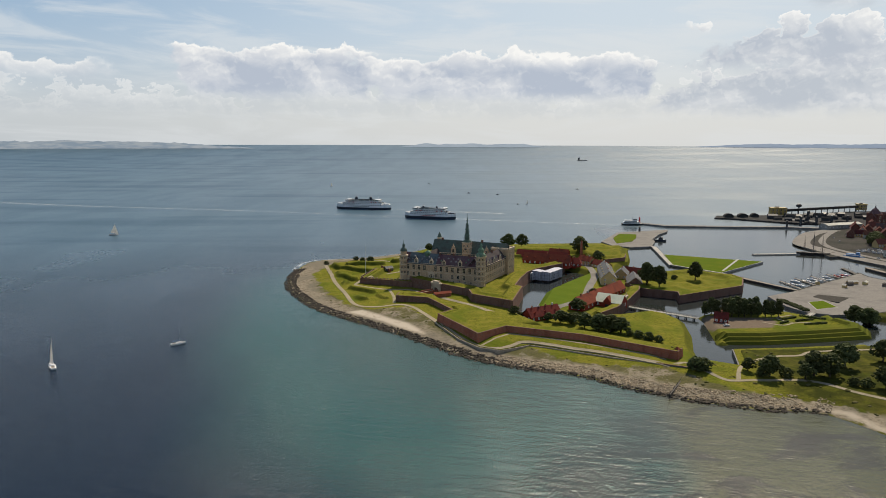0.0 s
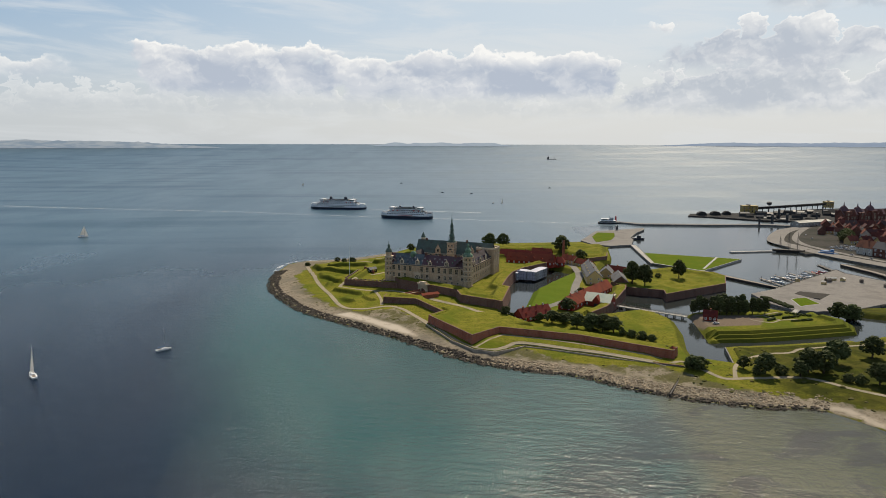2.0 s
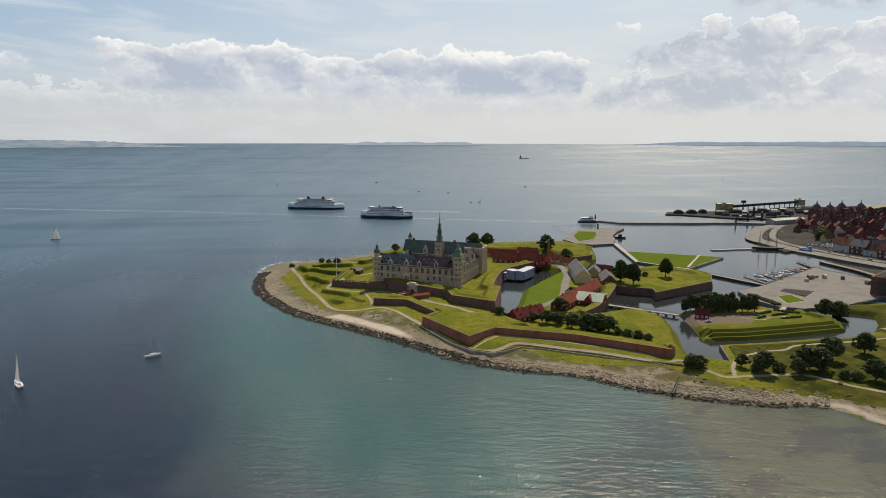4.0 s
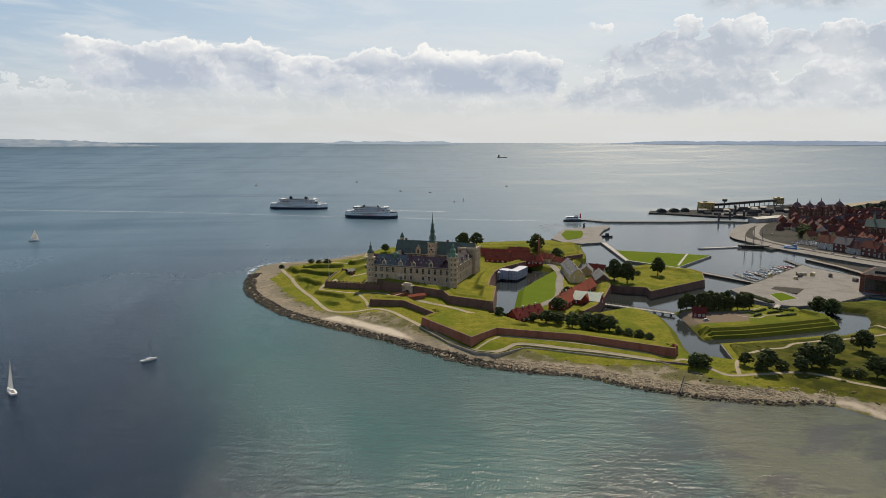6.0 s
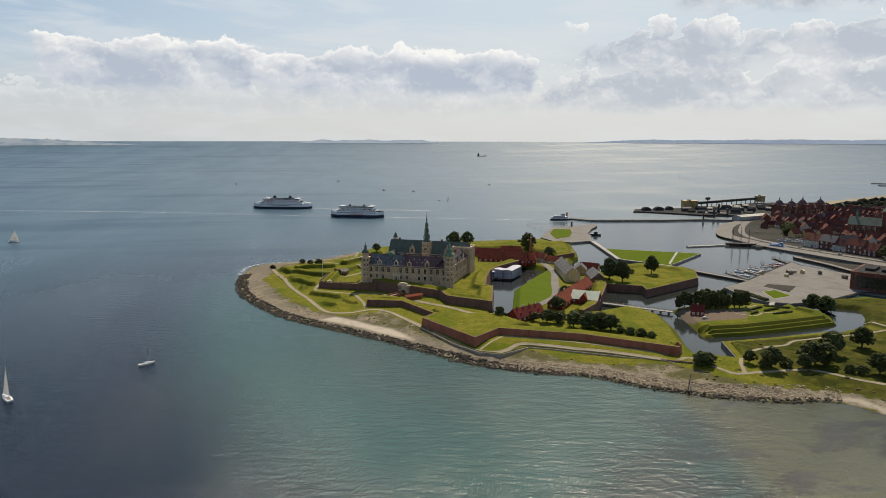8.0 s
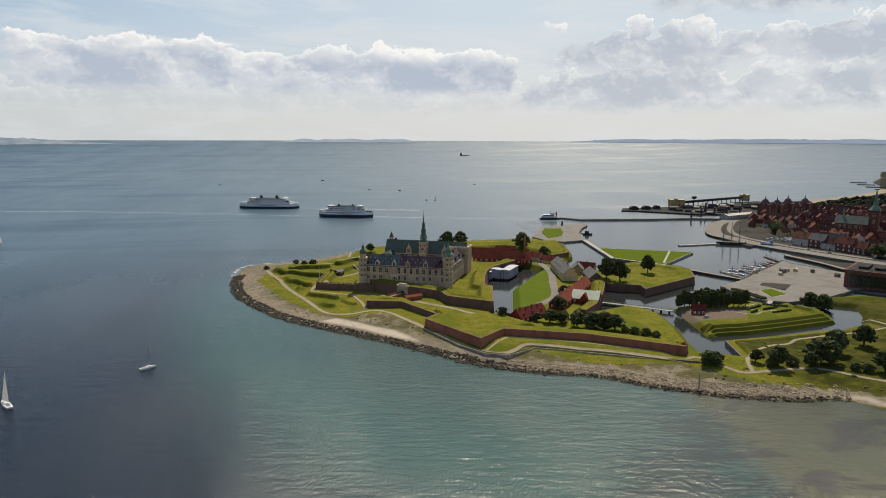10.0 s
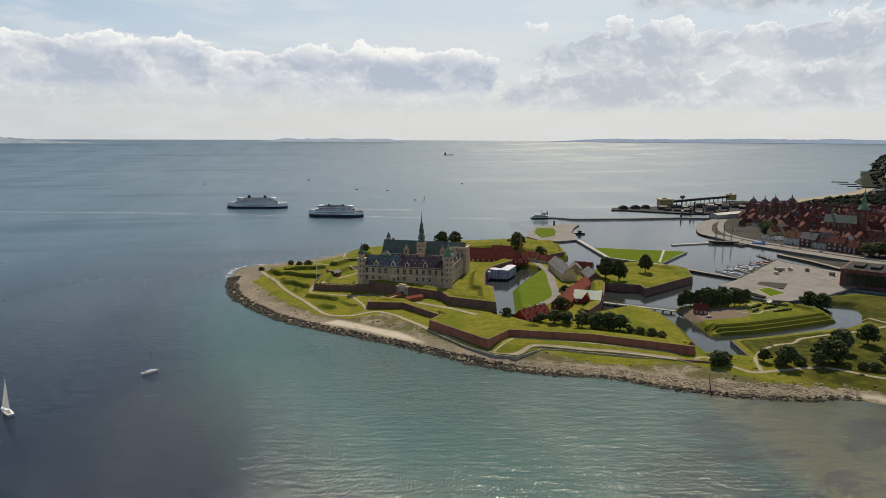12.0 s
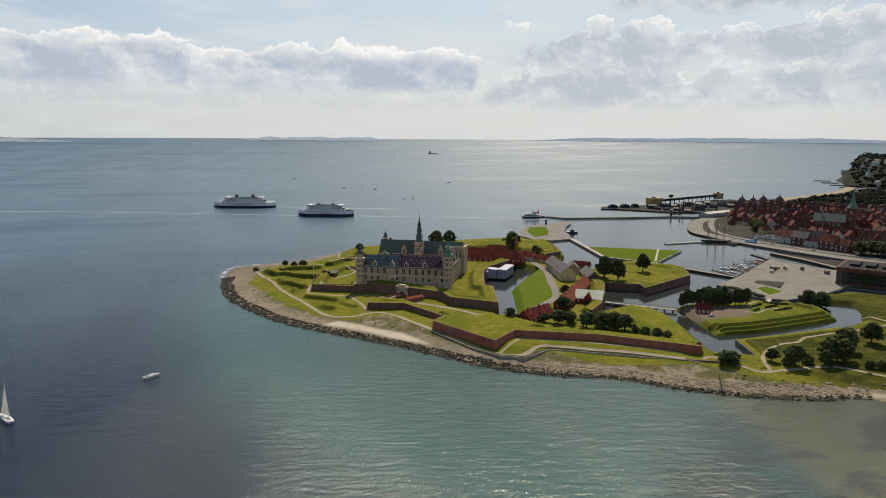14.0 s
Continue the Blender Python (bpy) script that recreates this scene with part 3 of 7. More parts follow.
shelf = ease(sdf(SHELF, X, Y), -75, 95) * (1 - ease(Y, 640, 760)) * ease(sdf(SHORE, X, Y), -270, -30)
bar = ease(X - 0.15 * (Y - 300), 66, 128) * (1 - ease(Y, 345, 380))
calm = np.maximum(ease(sdf(SHORE, X, Y), -2, 3), ease(X, 205, 240) * ease(Y, 560, 600) * (1 - ease(Y, 1000, 1040)))
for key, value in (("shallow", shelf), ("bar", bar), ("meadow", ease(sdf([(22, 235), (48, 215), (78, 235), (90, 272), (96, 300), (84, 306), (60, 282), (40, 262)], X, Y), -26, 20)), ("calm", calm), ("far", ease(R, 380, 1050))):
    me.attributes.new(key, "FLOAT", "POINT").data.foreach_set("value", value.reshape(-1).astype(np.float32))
wm = bpy.data.materials.new("sea_water")
wm.use_nodes = True
t = wm.node_tree
p = t.nodes["Principled BSDF"]
still = n_attr(t, "calm")
drift = n_noise(t, n_place(t, (1, 0.6, 1)), 0.007, 5.0, 0.6, 0.4)
weed = n_noise(t, n_place(t, (1, 1.5, 1), 0.5), 0.022, 6.0, 0.65, 0.6)
depth = n_math(t, "ADD", n_attr(t, "shallow"), n_math(t, "MULTIPLY", n_math(t, "SUBTRACT", drift, 0.5), 0.5))
col = n_mix(t, n_step(t, depth, 0.05, 0.7), (0.0012, 0.008, 0.020), (0.010, 0.060, 0.055))
col = n_mix(t, n_step(t, depth, 0.75, 1.1), col, (0.017, 0.054, 0.044))
sandy = n_step(t, n_math(t, "ADD", n_attr(t, "bar"), n_math(t, "MULTIPLY", n_math(t, "SUBTRACT", drift, 0.5), 0.7)), 0.25, 0.8)
col = n_mix(t, n_math(t, "MULTIPLY", sandy, 0.85), col, (0.058, 0.055, 0.017))
dark = n_step(t, weed, 0.50, 0.64, 0.0, 0.75)
col = n_mix(t, n_math(t, "MULTIPLY", n_step(t, n_attr(t, "bar"), 0.02, 0.4), dark), col, (0.018, 0.014, 0.012))
col = n_mix(t, n_math(t, "MULTIPLY", n_attr(t, "meadow"), n_step(t, weed, 0.30, 0.55, 0.35, 0.8)), col, (0.010, 0.016, 0.015))
# far water painted paler and bluer, for sky light its ripples would reflect
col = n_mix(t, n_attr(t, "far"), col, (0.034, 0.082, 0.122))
col = n_mix(t, still, col, (0.026, 0.031, 0.030))
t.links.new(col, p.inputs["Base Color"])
p.inputs["IOR"].default_value = 1.33
swell = n_noise(t, n_grain(t, -12, 2.8), 0.21, 3.0, 0.6, 0.2)
chop = n_noise(t, n_grain(t, 66, 3.0), 1.25, 3.0, 0.62, 0.3)
gust = n_noise(t, n_place(t, (1, 0.3, 1), 0.2), 0.009, 5.0, 0.6)
slick = n_noise(t, n_place(t, (0.22, 1.2, 1), -0.12), 0.006, 4.0, 0.55)
fresh = n_step(t, gust, 0.35, 0.65)
height = n_math(t, "ADD", n_math(t, "MULTIPLY", swell, 1.1), n_math(t, "MULTIPLY", chop, n_math(t, "MULTIPLY_ADD", fresh, 0.5, 0.6)))
bumped = t.nodes.new("ShaderNodeBump")
put(t, bumped.inputs["Height"], height), put(t, bumped.inputs["Distance"], 0.30)
lively = n_math(t, "MULTIPLY", n_math(t, "MULTIPLY_ADD", n_attr(t, "far"), -0.66, 1.0), n_math(t, "MULTIPLY_ADD", n_attr(t, "bar"), -0.1, 1.0))
put(t, bumped.inputs["Strength"], n_math(t, "MULTIPLY", n_math(t, "MULTIPLY_ADD", still, -0.9, 1.0), lively))
t.links.new(bumped.outputs[0], p.inputs["Normal"])
ruffled = n_math(t, "MULTIPLY_ADD", fresh, 0.05, n_math(t, "MULTIPLY_ADD", n_attr(t, "far"), n_step(t, slick, 0.50, 0.66, 0.10, 0.18), 0.195))
ruffled = n_math(t, "MULTIPLY_ADD", n_math(t, "MAXIMUM", n_attr(t, "bar"), n_math(t, "MULTIPLY", n_attr(t, "meadow"), 0.5)), -0.01, ruffled)
t.links.new(n_math(t, "MULTIPLY", ruffled, n_math(t, "MULTIPLY_ADD", still, -0.62, 1.0)), p.inputs["Roughness"])
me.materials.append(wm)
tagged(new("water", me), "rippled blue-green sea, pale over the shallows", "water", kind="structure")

# ---------------------------------------------------------------- ground
STEP = 1.3
gx, gy = np.arange(-176, 482, STEP), np.arange(150, 934, STEP)
X, Y = np.meshgrid(gx, gy, indexing="ij")
Z = land(X, Y)
verts = np.stack([X, Y, Z], -1).reshape(-1, 3)
idx = np.arange(X.size).reshape(X.shape)
inside = (sdf(SHORE, X, Y) > -14)
ok = inside[:-1, :-1] & inside[1:, :-1] & inside[1:, 1:] & inside[:-1, 1:]
quads = np.stack([idx[:-1, :-1], idx[1:, :-1], idx[1:, 1:], idx[:-1, 1:]], -1)[ok]
used = np.unique(quads)
remap = np.zeros(X.size, int)
remap[used] = np.arange(len(used))
me = bpy.data.meshes.new("ground")
me.from_pydata(verts[used].tolist(), [], remap[quads].tolist())
me.polygons.foreach_set("use_smooth", [True] * len(me.polygons))
sand = np.clip(sdf(SAND, X, Y) / 12 + 0.5, 0, 1).reshape(-1)[used]
# rough grass of park and canal bank, with cloud shade painted into it
rough_shaded_grass = np.maximum(ease(X, 160, 182) * (1 - ease(Y, 405, 425)), ease(X, 285, 296) * (1 - ease(Y, 500, 515))).reshape(-1)[used]
lawn = (sdf([(67, 508), (87, 577), (116, 622), (137, 652), (138, 636), (125, 588), (108, 540), (84, 509), (69, 498)], X, Y) > 0).astype(float).reshape(-1)[used]
gravel = ease(sdf([(179, 465), (179, 450), (219, 453), (230, 469), (226, 479), (204, 480), (184, 486)], X, Y), -1.5, 1.5).reshape(-1)[used]
white = ease(sdf([(-72, 505), (-57, 491), (-43, 477), (-29, 460), (-11, 443), (-17, 458), (-24, 471), (-36, 482), (-49, 497), (-60, 508)], X, Y), -1.5, 2.5).reshape(-1)[used]
white = np.maximum(white, ease(sdf([(170, 317), (184, 310), (191, 288), (198, 292), (193, 314), (180, 321)], X, Y), 0, 4).reshape(-1)[used] * 0.6)
scrub = (ease(sdf(SHORE, X, Y), 14, 27) * ease(X, -125, -95) + 0.8 * ease(X, 20, 40) * ease(sdf(SHORE, X, Y), 12, 20)).clip(0, 1).reshape(-1)[used]
# where the ground is steep, for the shade painted on banks
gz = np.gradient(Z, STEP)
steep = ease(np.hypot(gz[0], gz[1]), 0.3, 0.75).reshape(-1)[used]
for key, value in (("scrub", scrub), ("steep", steep), ("gravel", gravel), ("white", white), ("sand", sand), ("rough", rough_shaded_grass), ("lawn", lawn)):
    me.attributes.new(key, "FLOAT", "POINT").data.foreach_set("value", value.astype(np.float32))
gm = bpy.data.materials.new("ground")
gm.use_nodes = True
t = gm.node_tree
p = t.nodes["Principled BSDF"]
fine, mid, wide = n_noise(t, n_place(t), 0.9, 6.0, 0.7), n_noise(t, n_place(t), 0.13, 5.0, 0.65, 0.4), n_noise(t, n_place(t), 0.028, 5.0, 0.6, 0.6)
green = n_mix(t, n_step(t, fine, 0.36, 0.62), (0.074, 0.078, 0.010), (0.182, 0.180, 0.020))
green = n_mix(t, n_step(t, mid, 0.42, 0.68, 0.0, 0.8), green, (0.200, 0.178, 0.030))
green = n_mix(t, n_step(t, wide, 0.46, 0.66, 0.0, 0.8), green, (0.080, 0.108, 0.010))
mown = n_noise(t, n_place(t, (0.25, 1.6, 1), -0.44), 0.5, 4.0, 0.6)
green = n_mix(t, n_step(t, mown, 0.5, 0.66, 0.0, 0.45), green, (0.075, 0.085, 0.014))
worn = n_noise(t, n_place(t), 0.055, 6.0, 0.7, 0.8)
green = n_mix(t, n_step(t, worn, 0.58, 0.74, 0.0, 0.6), green, (0.165, 0.138, 0.048))
# steep banks painted darker, deepening the shade on their slopes
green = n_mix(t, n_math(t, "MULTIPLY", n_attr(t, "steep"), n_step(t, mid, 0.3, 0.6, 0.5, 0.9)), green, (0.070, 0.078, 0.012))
# tufty rough grass, its colour darkened further for the cloud shade there
green = n_mix(t, n_math(t, "MULTIPLY", n_attr(t, "rough"), n_step(t, mid, 0.30, 0.6, 0.55, 0.97)), green, n_mix(t, n_step(t, worn, 0.44, 0.6), (0.030, 0.036, 0.007), (0.066, 0.064, 0.014)))
green = n_mix(t, n_math(t, "MULTIPLY", n_attr(t, "lawn"), 0.8), green, (0.080, 0.128, 0.010))
green = n_mix(t, n_attr(t, "gravel"), green, n_mix(t, n_step(t, fine, 0.3, 0.7), (0.13, 0.10, 0.075), (0.18, 0.145, 0.11)))
stones = n_noise(t, n_place(t), 0.45, 6.0, 0.75)
beach = n_mix(t, n_step(t, fine, 0.3, 0.7), (0.185, 0.160, 0.118), (0.30, 0.258, 0.192))
beach = n_mix(t, n_step(t, stones, 0.50, 0.60, 0.0, 0.8), beach, (0.085, 0.070, 0.050))
beach = n_mix(t, n_step(t, wide, 0.45, 0.62, 0.0, 0.7), beach, (0.155, 0.140, 0.108))
tangle = n_math(t, "MULTIPLY_ADD", n_math(t, "SUBTRACT", fine, 0.5), 0.45, n_noise(t, n_place(t), 0.09, 5.0, 0.72, 0.5))
beach = n_mix(t, n_math(t, "MULTIPLY", n_attr(t, "scrub"), n_step(t, tangle, 0.39, 0.54, 0.0, 0.9)), beach, n_mix(t, n_step(t, fine, 0.35, 0.65), (0.052, 0.052, 0.018), (0.105, 0.100, 0.036)))
beach = n_mix(t, n_math(t, "MULTIPLY", n_attr(t, "white"), n_step(t, mid, 0.3, 0.5, 0.45, 0.95)), beach, (0.47, 0.415, 0.335))
tufts = n_math(t, "MULTIPLY_ADD", n_math(t, "SUBTRACT", mid, 0.5), 1.6, n_math(t, "MULTIPLY_ADD", n_math(t, "SUBTRACT", fine, 0.5), 0.7, n_attr(t, "sand")))
t.links.new(n_mix(t, n_step(t, tufts, 0.46, 0.68), green, beach), p.inputs["Base Color"])
p.inputs["Roughness"].default_value, p.inputs["Specular IOR Level"].default_value = 0.95, 0.02
t.links.new(n_bump(t, n_math(t, "ADD", fine, stones), 0.6, 0.06), p.inputs["Normal"])
me.materials.append(gm)
tagged(new("ground", me), "mown grass ramparts and a pale stony beach", "ground", kind="structure")


# ---------------------------------------------------------------- walls along a line, and paths draped on the ground
def wall_line(name, line, z0, z1, mat, label, thick=3.4, batter=0.5, coping=True, tops=None):
    """A wall whose outer face lies on the line (outside to its right), with a stone coping."""
    w = Mesh()
    c = Mesh()
    n = len(line)
    P = [Vector(p) for p in line]
    nor = []
    for i in range(n):
        a = (P[i] - P[i - 1]).normalized() if i else (P[1] - P[0]).normalized()
        b = (P[i + 1] - P[i]).normalized() if i < n - 1 else a
        k = Vector((a.y + b.y, -a.x - b.x))
        nor.append(k / max(0.5, k.dot(Vector((a.y, -a.x)))))
    rows = []
    for i in range(n):
        top = tops[i] if tops else z1
        o, q = P[i] + nor[i] * batter, P[i] - nor[i] * thick
        rows.append([(o.x, o.y, z0), (P[i].x, P[i].y, top), (q.x, q.y, top), (q.x, q.y, z0)])
    for a, b in zip(rows, rows[1:]):
        w.add(a + b, [(0, 4, 5, 1), (1, 5, 6, 2), (2, 6, 7, 3)])
    w.add(rows[0] + rows[-1], [(0, 1, 2, 3), (7, 6, 5, 4)])
    ob = tagged(w.obj(name, mat), label, "wall", kind="structure")
    turf = Mesh()
    for i in range(n - 1):
        ta, tb = (tops[i], tops[i + 1]) if tops else (z1, z1)
        o = [(P[i] - nor[i] * 0.75, ta + 0.28), (P[i + 1] - nor[i + 1] * 0.75, tb + 0.28), (P[i + 1] - nor[i + 1] * (thick + 0.4), tb + 0.42), (P[i] - nor[i] * (thick + 0.4), ta + 0.42)]
        turf.add([(v.x, v.y, z) for v, z in o] + [(v.x, v.y, z - 1.0) for v, z in o], [(0, 1, 2, 3), (0, 4, 5, 1), (2, 6, 7, 3), (1, 5, 6, 2), (3, 7, 4, 0)])
    turf.obj("turf_top", gm, ob, "grass growing on the wall")
    if coping:
        for i in range(n - 1):
            ta, tb = (tops[i], tops[i + 1]) if tops else (z1, z1)
            o = [P[i] + nor[i] * 0.15, P[i + 1] + nor[i + 1] * 0.15, P[i + 1] - nor[i + 1] * 0.7, P[i] - nor[i] * 0.7]
            zz = [ta, tb, tb, ta]
            c.add([(v.x, v.y, z + 0.02) for v, z in zip(o, zz)] + [(v.x, v.y, z + 0.3) for v, z in zip(o, zz)],
                  [(4, 5, 6, 7), (0, 1, 5, 4), (2, 3, 7, 6), (1, 2, 6, 5), (3, 0, 4, 7)])
        c.obj("coping", M["brick_dark"], ob)
    return ob


def ribbon(name, pts, width, mat, label, lift=0.10, step=2.0, z=None, kind="structure", category="path"):
    line = [Vector(p) for p in smooth_line(pts, step)]
    m = Mesh()
    L = []
    for i, q in enumerate(line):
        a = (line[min(i + 1, len(line) - 1)] - line[max(i - 1, 0)]).normalized()
        s = Vector((-a.y, a.x)) * width / 2
        L.append((q + s, q, q - s))
    pts3 = np.array([(v.x, v.y) for row in L for v in row])
    hz = land(pts3[:, 0], pts3[:, 1]) if z is None else np.full(len(pts3), z)
    hz = hz.reshape(-1, 3)
    hz = np.maximum(hz, hz[:, 1:2] - 0.1) + lift
    for i, row in enumerate(L):
        m.v += [(v.x, v.y, h) for v, h in zip(row, hz[i])] + [(v.x, v.y, h - 0.5) for v, h in zip((row[0], row[2]), (hz[i][0], hz[i][2]))]
    for i in range(len(L) - 1):
        a, b = 5 * i, 5 * i + 5
        m.f += [(a, a + 1, b + 1, b), (a + 1, a + 2, b + 2, b + 1), (a + 3, a, b, b + 3), (a + 2, a + 4, b + 4, b + 2)]
    return tagged(m.obj(name, mat), label, category, kind=kind)


wall_line("rampart_wall", [(-33, 611), (-27, 589), (20, 544), (22, 526), (51, 503), (57, 527), (64, 555), (59, 561), (67, 591), (76, 618), (87, 636), (115, 663), (121, 681)],
          -1.0, 9.8, M["brick_dark"], "high dark brick rampart wall below a grass bank", batter=1.0)
wall_line("rampart_wall", [(-63, 651), (-73, 604), (-27, 587)], 0.0, 6.8, M["brick_dark"], "dark brick rampart wall of the lower bastion", batter=0.6)
wall_line("ravelin_wall", RAVELIN_WALL + [(137, 389)], 3.0, 8.6, M["brick_red"], "long red brick outer rampart wall", batter=0.6)
wall_line("outwork_wall", [(-35, 546), (-37, 534), (-12, 527), (9, 482)], 1.5, 6.8, M["brick_dark"], "brick wall of the small outwork before the gate", batter=0.4)
wall_line("bastion_wall", [(156, 588), (162, 566), (189, 552), (186, 538), (252, 577), (267, 610), (264, 629)], -1.5, 6.2, M["brick_dark"], "dark brick bastion wall standing in the moat", batter=0.8)
wall_line("moat_wall", GATE_WALL, -1.5, 7.6, M["brick_dark"], "dark brick wall above the moat beside the bridge", batter=0.5)
wall_line("bastion_wall", [(165, 699), (188, 712), (195, 735)], -1.5, 7.5, M["brick_dark"], "dark brick bastion wall at the harbour basin", batter=0.5)
wall_line("canal_wall", [(259, 418.5), (208, 411.5), (174, 408.5), (165, 378.5), (151, 387.5)], -1.5, 2.3, M["quay_stone"], "low dark stone wall on the canal edge", 4.6, 0.2, False)
ribbon("promenade", COAST_PATH, 3.4, M["path"], "pale gravel promenade along the shore", 0.2)
ribbon("footpath", [(-61, 650), (-71, 627), (-76, 600), (-72, 592), (-45, 578), (-30, 578), (-14, 560)], 3.0, M["path"], "pale gravel path below the rampart")
ribbon("footpath", [(-109, 702), (-94, 713), (-70, 723), (-51, 716), (-34, 728), (-15, 747)], 2.4, M["path"], "pale gravel path across the eastern green")
ribbon("footpath", [(-40, 729), (-34, 787), (-33, 806)], 2.2, M["path"], "pale gravel path down to the back shore")
ribbon("footpath", [(-46, 579), (-40, 552), (-38, 528)], 2.4, M["path"], "narrow gravel path across the green")
ribbon("footpath", [(125, 373), (135, 377), (141, 366), (147, 353), (154, 351), (167, 351), (191, 349), (208, 330), (234, 303)], 2.6, M["path"], "pale path through the park behind the shore")
ribbon("footpath", [(154, 352), (161, 367), (171, 378), (189, 390), (207, 394), (220, 400), (265, 407), (302, 414)], 2.2, M["path"], "pale path through the park along the canal")
ribbon("footpath", [(284, 485), (296, 449), (302, 416), (310, 377)], 2.6, M["path"], "pale path on the canal bank")
ribbon("footpath", [(41, 433), (57, 426), (86, 411), (126, 383)], 1.6, M["path"], "narrow gravel path at the foot of the brick wall")
ribbon("footpath", [(23, 414), (41, 432)], 1.6, M["path"], "narrow gravel path at the foot of the brick wall")
ribbon("road", [(117, 681), (140, 687), (143, 665), (138, 626), (126, 588), (111, 540), (96, 519), (85, 508), (71, 488), (61, 481)], 6.5, M["paving"], "light paved road through the barracks yard")
ribbon("ditch_path", [(-1, 543), (8, 530), (23, 511), (37, 492), (52, 485), (61, 483)], 4.0, M["path"], "pale path in the dry ditch below the rampart")

# grass terraces stepping down to the canal in front of the island
bank_mesh = Mesh()
profile = [(0.0, -0.6), (0.2, 0.15), (1.9, 2.0), (3.1, 2.1), (4.9, 3.9), (6.1, 4.0), (8.0, 5.7), (12.2, 5.8), (15.4, 3.5)]
edge = [Vector(p) for p in smooth_line([tuple(p) for p in TERRACED], 400)]
normal = []
for i in range(len(edge)):
    a = (edge[i] - edge[i - 1]).normalized() if i else (edge[1] - edge[0]).normalized()
    b = (edge[i + 1] - edge[i]).normalized() if i < len(edge) - 1 else a
    k = Vector((-a.y - b.y, a.x + b.x))
    normal.append(k / max(0.6, k.dot(Vector((-a.y, a.x)))))
for i, q in enumerate(edge):
    bank_mesh.v += [(q.x + normal[i].x * d, q.y + normal[i].y * d, z) for d, z in profile]
n = len(profile)
for i in range(len(edge) - 1):
    bank_mesh.f += [(i * n + j, (i + 1) * n + j, (i + 1) * n + j + 1, i * n + j + 1) for j in range(n - 1)]
low = [(edge[0].x - 9 + 0.3 * d, edge[0].y + d, min(z, 0.1) if d < 12 else z - 2.5) for d, z in profile]
m0 = len(bank_mesh.v)
bank_mesh.v += low
bank_mesh.f += [(m0 + j, j, j + 1, m0 + j + 1) for j in range(n - 1)]
bank_mesh.f += [tuple(range(m0 - 1, m0 - n - 1, -1))]
terrace = bank_mesh.obj("terrace", gm)
# risers take the full painted shade, treads part of it
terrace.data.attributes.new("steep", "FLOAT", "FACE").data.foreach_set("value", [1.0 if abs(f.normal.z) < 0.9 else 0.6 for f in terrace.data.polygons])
tagged(terrace, "stepped grass terraces above the canal", "bank", kind="structure")


# ---------------------------------------------------------------- windows shared by many walls
def window_mesh(w, h, across=1, up=2, frame_mat="stone_trim", proud=0.16):
    """A window that looks towards -y: one plate of frame and bars, its panes set back."""
    f, b = 0.24, 0.11
    xs, zs = [-w / 2 - f, -w / 2], [-h / 2 - f, -h / 2]
    for i in range(across):
        x = -w / 2 + w * (i + 1) / (across + 1)
        xs += [x - b / 2, x + b / 2]
    for i in range(up):
        z = -h / 2 + h * (i + 1) / (up + 1)
        zs += [z - b / 2, z + b / 2]
    xs, zs = xs + [w / 2, w / 2 + f], zs + [h / 2, h / 2 + f]
    nx, nz = len(xs), len(zs)
    v = [(x, -proud, z) for z in zs for x in xs]
    fs, kind = [], []
    for j in range(nz - 1):
        for i in range(nx - 1):
            a = j * nx + i
            ring = [a, a + 1, a + nx + 1, a + nx]
            if i % 2 and j % 2:
                n = len(v)
                v += [(v[k][0], -0.04, v[k][2]) for k in ring]
                fs += [(ring[k], ring[(k + 1) % 4], n + (k + 1) % 4, n + k) for k in range(4)] + [(n, n + 1, n + 2, n + 3)]
                kind += [0, 0, 0, 0, 1]
            else:
                fs.append(tuple(ring))
                kind.append(0)
    rim = [i for i in range(nx)] + [j * nx + nx - 1 for j in range(1, nz)] + [(nz - 1) * nx + i for i in range(nx - 2, -1, -1)] + [j * nx for j in range(nz - 2, 0, -1)]
    n = len(v)
    v += [(v[k][0], 0.1, v[k][2]) for k in rim]
    for k in range(len(rim)):
        q = (k + 1) % len(rim)
        fs.append((rim[q], rim[k], n + k, n + q))
        kind.append(0)
    me = bpy.data.meshes.new("window")
    me.from_pydata(v, [], fs)
    me.materials.append(M[frame_mat]), me.materials.append(M["glass"])
    me.polygons.foreach_set("material_index", kind)
    return me


def set_in(me, parent, x, y, z, turn=0.0, name="window"):
    ob = new(name, me)
    ob.parent = parent
    ob.matrix_local = pose(x, y, z, 0, 0, turn)
    return ob


TALL, SHORT, SMALL = window_mesh(2.2, 4.0), window_mesh(2.0, 3.0), window_mesh(1.2, 1.6, 1, 1)
COTTAGE = window_mesh(1.0, 1.4, 1, 1, "white_paint", 0.08)

# ---------------------------------------------------------------- the castle
castle = thing("castle", pose(-35, 599.5, 7.4, 0, 0, -25.1), "sandstone castle of four wings with green copper spires", "castle")


